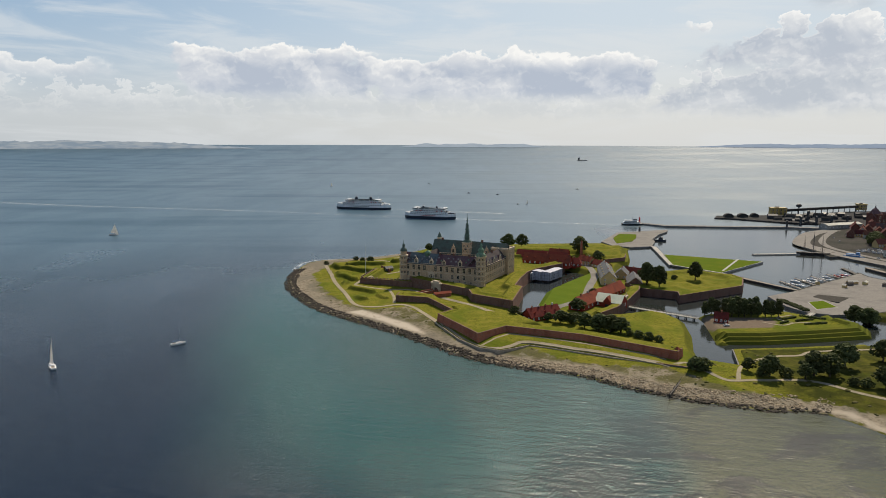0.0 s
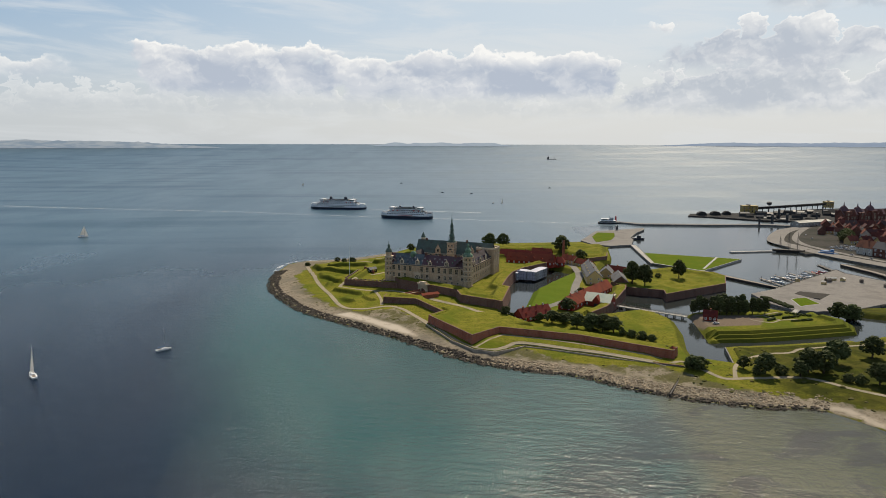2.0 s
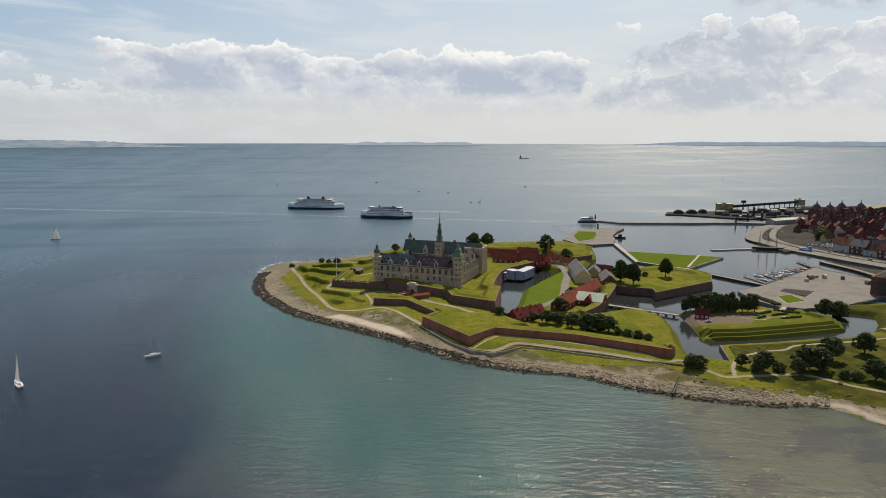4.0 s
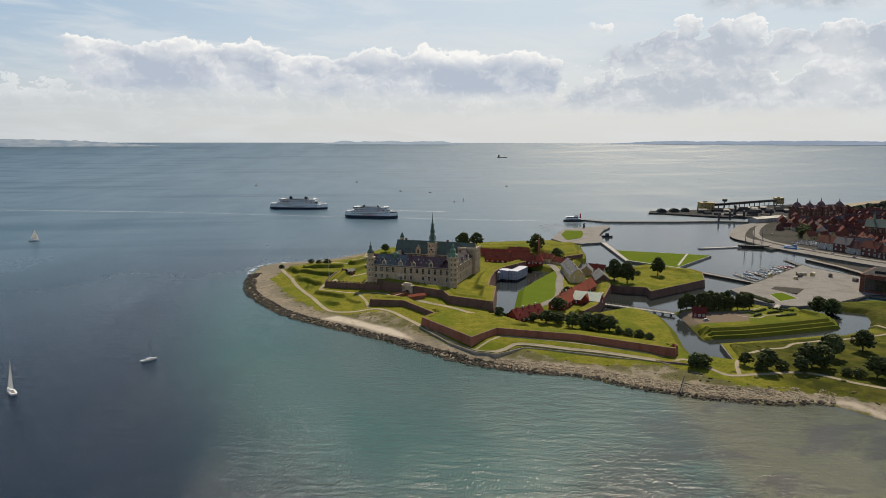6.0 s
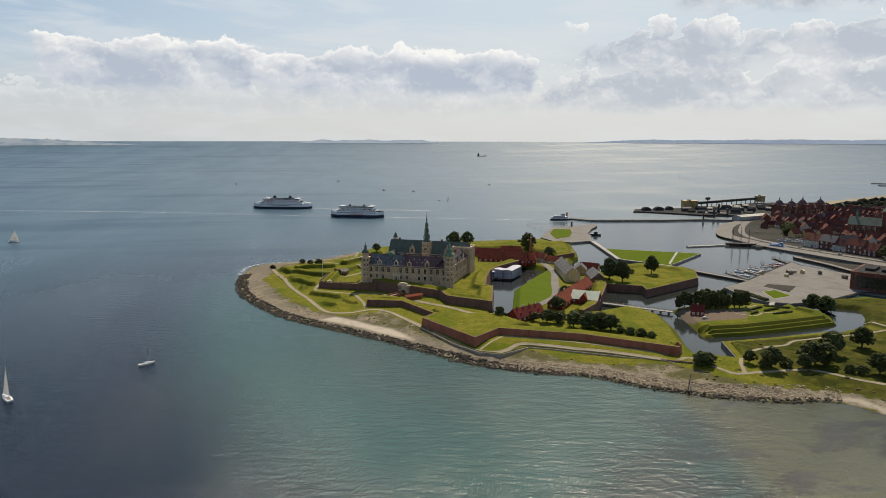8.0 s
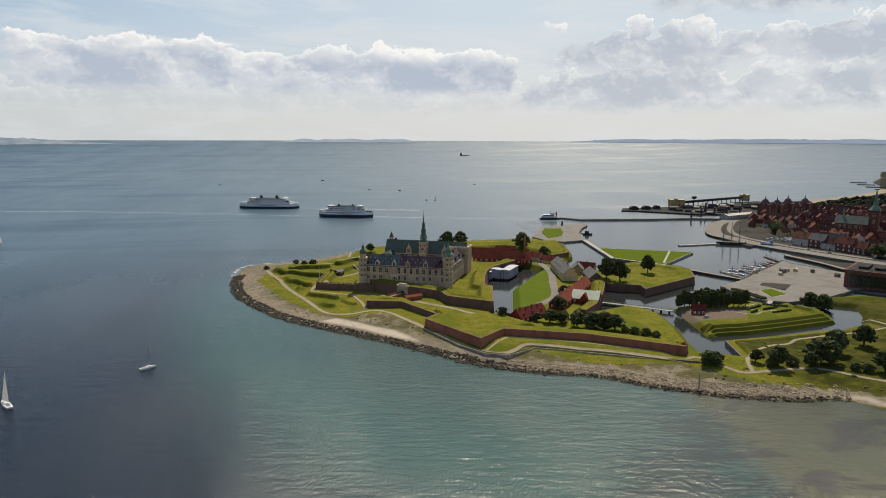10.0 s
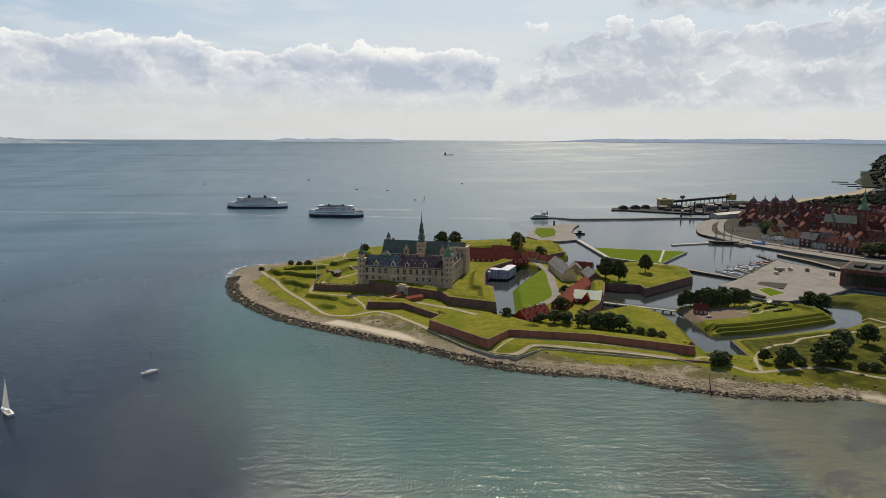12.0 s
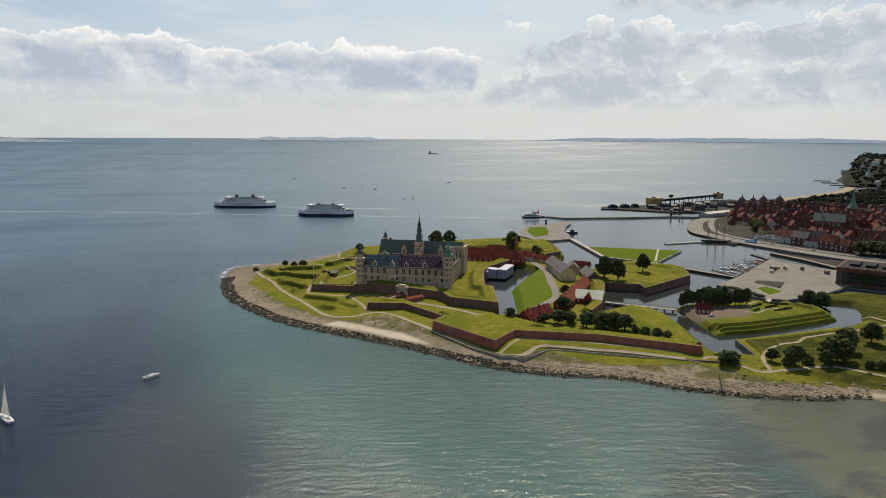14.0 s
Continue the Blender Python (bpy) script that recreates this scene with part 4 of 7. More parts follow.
def wing(name, x0, x1, y0, y1, z1, roof_mat, ridge, along="x", label=""):
    """A wing of the castle: ashlar walls with plinth, string course and cornice, and a steep roof."""
    w = Mesh()
    w.box(x0, x1, y0, y1, -2, z1)
    wall = w.obj(name, M["sandstone"], castle)
    for z, o, h in ((0.4, 0.3, 0.5), (z1 * 0.52, 0.18, 0.35), (z1 - 0.5, 0.45, 0.6)):
        Mesh().box(x0 - o, x1 + o, y0 - o, y1 + o, z, z + h).obj("cornice", M["stone_trim"], wall, "weathered stone string course")
    r = Mesh()
    if along == "x":
        r.gable(x0, x1, y0, y1, z1, ridge, 0.7, 0.3)
    else:
        q = Mesh().gable(y0, y1, x0, x1, z1, ridge, 0.7, 0.3)
        r.add([(y, x, z) for x, y, z in q.v], [tuple(reversed(f)) for f in q.f])
    roof = r.obj("roof", M[roof_mat], castle, label)
    return wall, roof


north, north_roof = wing("north_wing", 0, 73, 0, 12, 15, "slate", 22.6, label="purple-grey slate roof")
west, west_roof = wing("west_wing", 61, 73, 0.4, 72, 15, "slate_dark", 22.2, "y", "dark slate roof")
south, south_roof = wing("south_wing", 0, 73, 58, 72, 15.5, "copper_dark", 26.5, label="dark green copper roof")
east, east_roof = wing("east_wing", 0.2, 11, 0.6, 72, 12, "slate_dark", 18.5, "y", "dark slate roof")
blue = Mesh().gable(6, 31, 0, 12, 15.05, 22.65, 0.75, 0.36)
blue.obj("roof", M["copper_blue"], castle, "blue-grey copper roof section")

for i in range(13):
    x = 5.2 + 5.25 * i
    if 25 < x < 31:
        continue
    set_in(TALL, north, x, 0, 11.2)
    if i % 4 != 3:
        set_in(SHORT, north, x, 0, 5.3)
    if i > 5:
        set_in(SMALL, north, x + 1.2, 0, 1.4)
for i in range(12):
    y = 7 + 4.7 * i
    set_in(TALL, west, 73, y, 11.0, 90)
    set_in(SHORT, west, 73, y, 5.0, 90)
for i in range(12):
    set_in(SHORT, south, 4 + 5.5 * i, 58, 13.2)

# the portal bay on the north front
bay = Mesh().box(25.2, 30.8, -1.1, 0, -1.5, 8.2).box(24.9, 31.1, -1.35, 0, 7.2, 7.7)
for k in range(5):
    bay.box(25.4 + 1.25 * k, 25.8 + 1.25 * k, -1.2, -0.9, 8.2, 9.4)
bay = bay.obj("bay", M["stone_trim"], castle, "carved stone bay on the north front")
set_in(SHORT, bay, 28, -1.1, 4.6)
set_in(SMALL, bay, 26.4, -1.1, 4.4)
set_in(SMALL, bay, 29.6, -1.1, 4.4)


def wall_dormer(x, y, z, wide, high, turn=0, face="stone_trim", roof="slate"):
    """A stone gable that stands up into a roof, with scrolled shoulders, obelisks and its own little roof behind."""
    d = Mesh()
    prof = [(-wide / 2, 0), (-wide / 2, high * 0.48), (-wide * 0.36, high * 0.55), (-wide * 0.3, high * 0.74), (-wide * 0.14, high * 0.80), (0, high),
            (wide * 0.14, high * 0.80), (wide * 0.3, high * 0.74), (wide * 0.36, high * 0.55), (wide / 2, high * 0.48), (wide / 2, 0)]
    n = len(prof)
    d.add([(a, -0.35, b) for a, b in prof] + [(a, 0.25, b) for a, b in prof],
          [tuple(range(n)), tuple(range(2 * n - 1, n - 1, -1))] + [(i, n + i, n + (i + 1) % n, (i + 1) % n) for i in range(n)])
    for a, b in ((-wide / 2, high * 0.48), (wide / 2, high * 0.48), (0, high)):
        d.rod((a, -0.05, b), (a, -0.05, b + 1.2), 0.22, 0.03, 4)
    ob = d.obj("dormer", M[face], castle)
    ob.matrix_local = pose(x, y, z, 0, 0, turn)
    q = Mesh().gable(0, high * 0.8, -wide * 0.36, wide * 0.36, high * 0.42, high * 0.8, 0.05, 0.15)
    Mesh().add([(b, a, c) for a, b, c in q.v], [tuple(reversed(f)) for f in q.f]).obj("dormer_roof", M[roof], ob)
    set_in(SHORT if wide > 3.4 else SMALL, ob, 0, -0.33, high * 0.33)
    return ob


for x, w, h in ((13, 3.6, 5.2), (27.5, 3.6, 5.4), (39, 3.6, 4.8), (54, 3.8, 6.0)):
    wall_dormer(x, 0.3, 14.6, w, h, 0, roof="copper_blue" if x < 31 else "slate")
for y in (16, 31, 46):
    wall_dormer(72.7, y, 14.6, 4.2, 5.6, 90, "stone_trim")
for x in (22, 55):
    wall_dormer(x, 58.3, 15.0, 5.0, 9.0, 0, "sandstone", "copper_dark")


def roof_hatch(x, y, z, turn, mat):
    """A small lead dormer with a pointed lid."""
    d = Mesh().box(-0.55, 0.55, -0.2, 1.6, 0, 0.9)
    d.add([(-0.75, -0.4, 0.85), (0.75, -0.4, 0.85), (0, -0.4, 1.6), (-0.75, 1.9, 0.85), (0.75, 1.9, 0.85), (0, 1.9, 1.6)], [(0, 1, 2), (5, 4, 3), (0, 2, 5, 3), (2, 1, 4, 5), (1, 0, 3, 4)])
    ob = d.obj("roof_dormer", M[mat], castle)
    ob.matrix_local = pose(x, y, z, 0, 0, turn)


for row, z in ((1.9, 17.2), (3.6, 19.3)):
    for i in range(15):
        x = 4 + 4.55 * i + (1.6 if row > 2 else 0)
        if min(abs(x - c) for c in (13, 27.5, 39, 54)) > 2.6:
            roof_hatch(x, row, z, 0, "copper_pale" if i % 5 == 2 else "lead")
for row, z in ((60.2, 18.6), (62.6, 22.2)):
    for i in range(12):
        x = 4 + 5.4 * i
        if min(abs(x - c) for c in (22, 36, 55)) > 3.5:
            roof_hatch(x, row, z, 0, "copper_dark")
for i in range(9):
    roof_hatch(71.0, 8 + 5.6 * i, 17.4, 90, "lead")
for x, y, z in ((33, 6, 22), (46, 6, 22), (60, 6, 22), (8, 65, 26), (48, 65, 26), (67, 24, 21.6), (67, 40, 21.6)):
    ch = Mesh().box(x - 0.9, x + 0.9, y - 0.6, y + 0.6, z - 1.5, z + 2.4).box(x - 1.05, x + 1.05, y - 0.75, y + 0.75, z + 2.0, z + 2.3)
    ch.obj("chimney", M["brick_dark"], castle)


def tower(name, x, y, r, high, sides, rows, label=""):
    """A tower shaft with string courses and windows on the sides that are seen."""
    turn = math.pi / sides
    t = Mesh().lathe([(r * 1.06, -2), (r * 1.06, 0.8), (r, 1.0), (r, high)], sides, (x, y), turn).obj(name, M["sandstone"], castle, label)
    for z in rows:
        Mesh().lathe([(r * 1.0, z - 0.2), (r * 1.09, z), (r * 1.09, z + 0.35), (r, z + 0.5)], sides, (x, y), turn).obj("cornice", M["stone_trim"], t, "weathered stone string course")
    Mesh().lathe([(r, high - 0.8), (r * 1.2, high - 0.1), (r * 1.2, high + 0.4), (r * 0.9, high + 0.5)], sides, (x, y), turn).obj("cornice", M["stone_trim"], t, "weathered stone string course")
    for k in range(sides):
        a = 2 * math.pi * (k + 1) / sides
        if math.sin(a) < 0.5:
            for z in rows:
                set_in(SMALL, t, x + r * math.cos(math.pi / sides) * math.cos(a), y + r * math.cos(math.pi / sides) * math.sin(a), z + 2.0, math.degrees(a) + 90)
    return t


def spire(parent, x, y, profile, sides=8, mat="verdigris", label="green copper cap", thin=1.0):
    s = Mesh().lathe([(r * thin, z) for r, z in profile], sides, (x, y), math.pi / sides)
    return s.obj("spire", M[mat], parent, label)


ne = tower("tower", 0.4, 0.8, 3.5, 20.5, 8, (4.2, 8.4, 12.6, 16.6), "octagonal sandstone corner tower")
Mesh().lathe([(2.6, 20.6), (2.6, 23.6), (2.9, 23.7), (2.9, 24.1)], 8, (0.4, 0.8), 0.39).obj("lantern", M["sandstone"], ne)
spire(ne, 0.4, 0.8, [(2.9, 24.1), (2.9, 25.0), (2.2, 26.6), (1.1, 27.6), (1.0, 29.0), (1.35, 29.2), (0.9, 30.2), (0.3, 30.8), (0.12, 33.2), (0.02, 34.0)], 8, "copper_dark")
nw = tower("tower", 72.6, 0.6, 4.0, 24.5, 8, (4.2, 8.4, 12.6, 16.6, 20.5), "octagonal sandstone corner tower")
spire(nw, 72.6, 0.6, [(4.5, 24.9), (4.4, 25.8), (3.7, 26.8), (2.5, 27.6), (2.2, 28.0), (2.2, 29.4), (2.7, 29.6), (2.3, 30.6), (1.4, 31.6), (1.0, 32.2), (0.95, 33.4), (1.3, 33.6), (0.8, 34.6), (0.3, 35.4), (0.1, 38.8), (0.02, 39.8)], 8, "copper_pale")
for k in range(8):
    a = 2 * math.pi * k / 8
    Mesh().rod((72.6 + 4.5 * math.cos(a), 0.6 + 4.5 * math.sin(a), 24.9), (72.6 + 4.5 * math.cos(a), 0.6 + 4.5 * math.sin(a), 27.2), 0.28, 0.06, 5).obj("pinnacle", M["stone_trim"], nw)
tr = Mesh().box(32.8, 39.6, 53.6, 60.4, -2, 27.0)
tr = tr.obj("tower", M["sandstone"], castle, "tall square clock tower with a stepped green copper spire")
for z in (16.5, 21.5, 26.4):
    Mesh().box(32.5, 39.9, 53.3, 60.7, z, z + 0.6).obj("cornice", M["stone_trim"], tr, "weathered stone string course")
for z in (18.8, 23.8):
    for x in (34.6, 37.8):
        set_in(SMALL, tr, x, 53.6, z)
    for y in (55.3, 58.7):
        set_in(SMALL, tr, 39.6, y, z, 90)
Mesh().lathe([(1.2, -0.12), (1.2, 0.12)], 16).obj("clock", M["dark_metal"], tr, "round dark clock face").matrix_local = pose(36.2, 53.5, 21.0, 90)
spire(tr, 36.2, 57, [(4.6, 27.0), (4.9, 27.8), (4.0, 28.6), (3.1, 29.2), (2.6, 29.6), (2.5, 32.4), (3.1, 32.7), (2.9, 33.8), (1.9, 35.2), (1.7, 38.0), (2.3, 38.3), (2.0, 39.3), (1.2, 40.4), (1.1, 42.8),
                     (1.6, 43.0), (1.1, 44.2), (0.7, 45.0), (0.65, 46.6), (0.95, 46.9), (0.5, 48.0), (0.25, 50.5), (0.12, 53.0), (0.02, 55.0)], thin=0.78)
for z0, z1, r in ((29.6, 32.4, 2.85), (35.2, 38.0, 2.0), (40.4, 42.8, 1.35)):
    for k in range(8):
        a = 2 * math.pi * k / 8
        Mesh().rod((36.2 + r * math.cos(a), 57 + r * math.sin(a), z0 - 0.1), (36.2 + r * math.cos(a), 57 + r * math.sin(a), z1 + 0.1), 0.24, 0.24, 4).obj("column", M["copper_dark"], tr)
# the blunt cannon tower, flat-topped
sw = Mesh().box(59.5, 76, 58.5, 75, -3, 22.4).obj("tower", M["sandstone"], castle, "blunt square sandstone tower with a flat parapet")
p = Mesh().box(59.1, 76.4, 58.1, 58.9, 22.0, 23.4).box(59.1, 76.4, 74.6, 75.4, 22.0, 23.4).box(59.1, 59.9, 58.1, 75.4, 22.0, 23.4).box(75.6, 76.4, 58.1, 75.4, 22.0, 23.4)
p.obj("parapet", M["stone_trim"], sw)
for z in (6, 12, 18):
    for y in (62, 67, 72):
        set_in(SMALL, sw, 76, y, z, 90)
    set_in(SMALL, sw, 66, 58.5, max(z, 18.5), 0)
# the stair turret on the south-east gable
gt = tower("turret", 1.6, 71.2, 1.9, 27.5, 8, (22.5,), "slim gable turret")
spire(gt, 1.6, 71.2, [(2.2, 28.0), (1.5, 29.6), (1.2, 30.8), (0.6, 31.8), (0.1, 33.0)], 8, "copper_dark")
# the little green dome over the north wing
dome = Mesh().lathe([(2.7, 19.5), (2.7, 22.3), (2.9, 22.4), (2.6, 23.6), (1.9, 24.6), (0.9, 25.2), (0.15, 25.5), (0.1, 26.4)], 16, (21, 6.5)).obj("dome", M["copper_pale"], castle, "pale green copper dome", True)


# ---------------------------------------------------------------- houses
def house(a, b, wide, base, eave, ridge, wall, roof, label, name="house", category="house", group="", windows=5, rows=1, chimneys=2, ends=True, win=None, hip=0.0, door=True, skylights=0):
    """A long house whose ridge runs from a to b."""
    a, b = Vector(a), Vector(b)
    L = (b - a).length
    ang = math.degrees(math.atan2(b.y - a.y, b.x - a.x))
    h = thing(name, pose(a.x, a.y, base, 0, 0, ang), label, category, group)
    w = Mesh().shell(0, L, -wide / 2, wide / 2, -1.5, eave, None if hip else ridge - 0.1).obj("wall", M[wall], h)
    r = Mesh().gable(0, L, -wide / 2, wide / 2, eave, ridge, 0.45, 0.25, hip).obj("roof", M[roof], h)
    for i in range(chimneys):
        x = L * (i + 0.7) / (chimneys + 0.4)
        Mesh().box(x - 0.45, x + 0.45, -0.4, 0.4, ridge - 1.0, ridge + 1.3).box(x - 0.55, x + 0.55, -0.5, 0.5, ridge + 1.0, ridge + 1.25).obj("chimney", M["white_wall" if i % 2 else "brick_red"], r)
    win = win or COTTAGE
    for k in range(rows):
        z = eave * (k + 0.55) / rows
        for i in range(windows):
            x = L * (i + 0.5) / windows
            set_in(win, w, x, -wide / 2, z)
            set_in(win, w, x, wide / 2, z, 180)
        for y in (-wide / 4, wide / 4) if ends else ():
            set_in(win, w, 0, y, z, -90)
            set_in(win, w, L, y, z, 90)
    if door:
        Mesh().box(L * 0.5 + 1.0, L * 0.5 + 2.0, -wide / 2 - 0.08, -wide / 2, -0.2, 2.0).obj("door", M["dark_timber"], w)
    for i in range(skylights):
        x = L * (i + 0.5) / skylights
        for s in (-1, 1):
            q = Mesh().box(-0.7, 0.7, -0.1, 1.3, 0, 0.9).add([(-0.85, -0.3, 0.85), (0.85, -0.3, 0.85), (0, -0.3, 1.5), (-0.85, 1.8, 0.85), (0.85, 1.8, 0.85), (0, 1.8, 1.5)],
                                                            [(0, 1, 2), (5, 4, 3), (0, 2, 5, 3), (2, 1, 4, 5), (1, 0, 3, 4)])
            q = q.obj("dormer", M[wall], r)
            q.matrix_local = pose(x, s * wide * 0.33, eave + (ridge - eave) * 0.3, 0, 0, 0 if s < 0 else 180)
    return h


# the barracks yard
house((82, 690), (124, 669), 13, 6.0, 4.0, 10.5, "red_paint", "red_tile", "long red barracks with a steep red tile roof", "barracks", "building", "barracks in the fort", 9, 1, 1, skylights=6)
house((78, 716), (126, 692), 13, 6.0, 3.5, 9.5, "red_paint", "red_tile", "long red barracks with a steep red tile roof", "barracks", "building", "barracks in the fort", 9, 1, 1)
house((112, 722), (130, 713), 9, 6.5, 4.5, 9.0, "red_paint", "red_tile", "short red barracks roof behind the long ones", "barracks", "building", "barracks in the fort", 4, 1, 1)
house((123, 681), (136, 677), 11, 4.5, 3.6, 8.2, "red_paint", "red_tile", "small red guardhouse with a hipped tile roof", "house", "house", "", 3, 1, 1, hip=3.0)
house((139, 697), (149, 684), 9, 3.6, 5.0, 9.0, "yellow_wall", "red_tile", "ochre house with a red-brown tile roof", "house", "house", "houses in the yard", 4, 2, 2)
house((150, 683), (160, 664), 8, 3.4, 3.6, 7.4, "yellow_wall", "red_tile", "low ochre house with a red tile roof", "house", "house", "houses in the yard", 5, 1, 1)
house((151, 645), (142, 588), 13, 3.2, 7.0, 12.8, "yellow_wall", "grey_roof", "tall ochre house with a grey slate roof and dormers", "house", "house", "", 10, 2, 3, skylights=5)
house((166, 634), (160, 618), 11, 3.2, 4.5, 9.5, "yellow_wall", "grey_roof", "ochre side building with a grey slate roof", "house", "house", "", 3, 1, 1)
house((170, 640), (182, 630), 8, 3.2, 4, 8, "cream_wall", "red_tile", "small house with a brown tile roof", "house", "house", "", 3, 1, 1)
house((169, 611), (163, 582), 12, 3.4, 3.6, 8.6, "brick_dark", "grey_roof", "dark brick hall with a pale grey metal roof", "hall", "building", "", 6, 1, 0, skylights=0)
house((96, 497), (121, 530), 11, 3.8, 4.2, 10.2, "red_paint", "red_tile", "long red timbered barn with a red tile roof", "barn", "barn", "red barns", 6, 1, 3)
house((122, 532), (145, 563), 10, 3.8, 4.2, 9.8, "red_paint", "red_tile", "long red timbered barn with a red tile roof", "barn", "barn", "red barns", 6, 1, 2)
house((57, 468), (80, 483), 10, 3.9, 3.4, 8.6, "red_paint", "red_tile", "red limewashed barn with a patched dark red roof", "barn", "barn", "red barns", 6, 1, 4, skylights=3)
gate_house = house((117.5, 518.5), (134, 507.5), 14, 3.6, 4.4, 9.4, "red_paint", "white_roof", "red gate building with a pale green copper roof", "gate_building", "building", "", 4, 1, 0)
porch = Mesh().shell(0, 8, -2.7, 2.7, 0, 5.0, 8.6).obj("porch", M["red_paint"], gate_house, "red gabled cross wing")
porch.matrix_local = pose(9.6, -7.9, 0, 0, 0, 90)
Mesh().gable(0, 8, -2.7, 2.7, 5.0, 8.7, 0.3, 0.2).obj("porch_roof", M["red_tile"], porch)
Mesh().box(-0.06, 0.02, -1.4, 1.4, 0, 3.0).lathe([(1.4, -0.06), (1.4, 0.02)], 12).obj("door", M["dark_timber"], porch)
portal = thing("stone_gate", pose(138.5, 521.5, -0.5, 0, 0, 62), "stone gateway at the end of the moat bridge", "gate")
Mesh().box(-5, -1.8, -1.2, 1.2, 0, 9).box(1.8, 5, -1.2, 1.2, 0, 9).box(-5, 5, -1.2, 1.2, 6.2, 9.6).box(-5.4, 5.4, -1.5, 1.5, 9.4, 10.0).obj("gateway", M["stone_trim"], portal)
for x in (-4.6, 0, 4.6):
    Mesh().rod((x, 0, 10), (x, 0, 12), 0.5, 0.05, 4).obj("finial", M["stone_trim"], portal)
# the north gate in the rampart
gate = thing("stone_gate", pose(-5.6, 568.0, 1.6, 0, 0, -43.8), "weathered stone gateway set in the brick rampart", "gate")
g = Mesh().box(-5.2, -2, -1.0, 1.5, 0, 7.2).box(2, 5.2, -1.0, 1.5, 0, 7.2).box(-5.2, 5.2, -1.0, 1.5, 4.6, 8.2).box(-5.7, 5.7, -1.4, 1.5, 8.0, 8.7).box(-3.2, 3.2, -1.0, 1.0, 8.7, 10.2)
g.add([(2.0 * math.cos(a), y, 3.2 + 1.6 * math.sin(a)) for y in (-1.05, -0.4) for a in np.linspace(0, math.pi, 9)] + [(2.1, y, 4.7) for y in (-1.05, -0.4)] + [(-2.1, y, 4.7) for y in (-1.05, -0.4)],
      [(i, i + 1, i + 10, i + 9) for i in range(8)])
g.obj("gateway", M["stone_trim"], gate)
Mesh().box(-2, 2, 0.2, 0.4, 0, 4.6).obj("door", M["dark_timber"], gate, "dark timber gate leaves")
for x in (-4.6, 4.6):
    Mesh().rod((x, 0, 8.7), (x, 0, 10.4), 0.45, 0.05, 4).obj("finial", M["stone_trim"], gate)
# brick bridge ramp in front of it
ramp = thing("brick_bridge", pose(-10, 563.4, 2.5, 0, 0, -43.8), "low brick bridge leading to the north gate", "bridge")
Mesh().box(-2.6, 2.6, -12, 5, -2, 1.6).obj("deck", M["path"], ramp)
for s in (-2.9, 2.6):
    Mesh().box(s, s + 0.35, -12, 5, -2, 2.7).obj("parapet", M["brick_red"], ramp)
magazine = house((-7.5, 543), (5.5, 549), 4.5, 4.4, 1.8, 3.0, "brick_red", "red_tile", "low vaulted brick magazine by the outwork", "magazine", "building", "", 0, 1, 0, door=False)

stack = thing("brick_chimney", pose(147.5, 735, 4.5), "tall square brick chimney behind the barracks", "chimney")
Mesh().add([(s * a, t * a, z) for a, z in ((1.3, -1), (0.8, 17)) for s, t in ((-1, -1), (1, -1), (1, 1), (-1, 1))], [(0, 1, 5, 4), (1, 2, 6, 5), (2, 3, 7, 6), (3, 0, 4, 7), (4, 5, 6, 7)]).obj("shaft", M["brick_red"], stack)
Mesh().box(-1.05, 1.05, -1.05, 1.05, 15.6, 16.3).obj("collar", M["brick_dark"], stack)
# merlons along the lower bastion
for (ax_, ay_), (bx_, by_), n in (((-72.5, 604), (-30, 591), 13), ((-72.5, 606), (-64, 645), 9)):
    for i in range(n):
        u = (i + 0.5) / n
        k = tagged(Mesh().box(-1.0, 1.0, -0.5, 0.5, 0, 0.9).obj("merlon", M["brick_dark"]), "low brick merlon on the bastion wall", "merlon", "merlons on the bastion")
        k.matrix_world = pose(ax_ + (bx_ - ax_) * u, ay_ + (by_ - ay_) * u + 0.9, 6.95, 0, 0, math.degrees(math.atan2(by_ - ay_, bx_ - ax_)))

# ---------------------------------------------------------------- scaffold tent over the west gate
tent = thing("scaffold_tent", pose(96, 618, 0.2, 0, 0, 55.7), "white sheeted scaffold tent over the moat bridge", "tent")


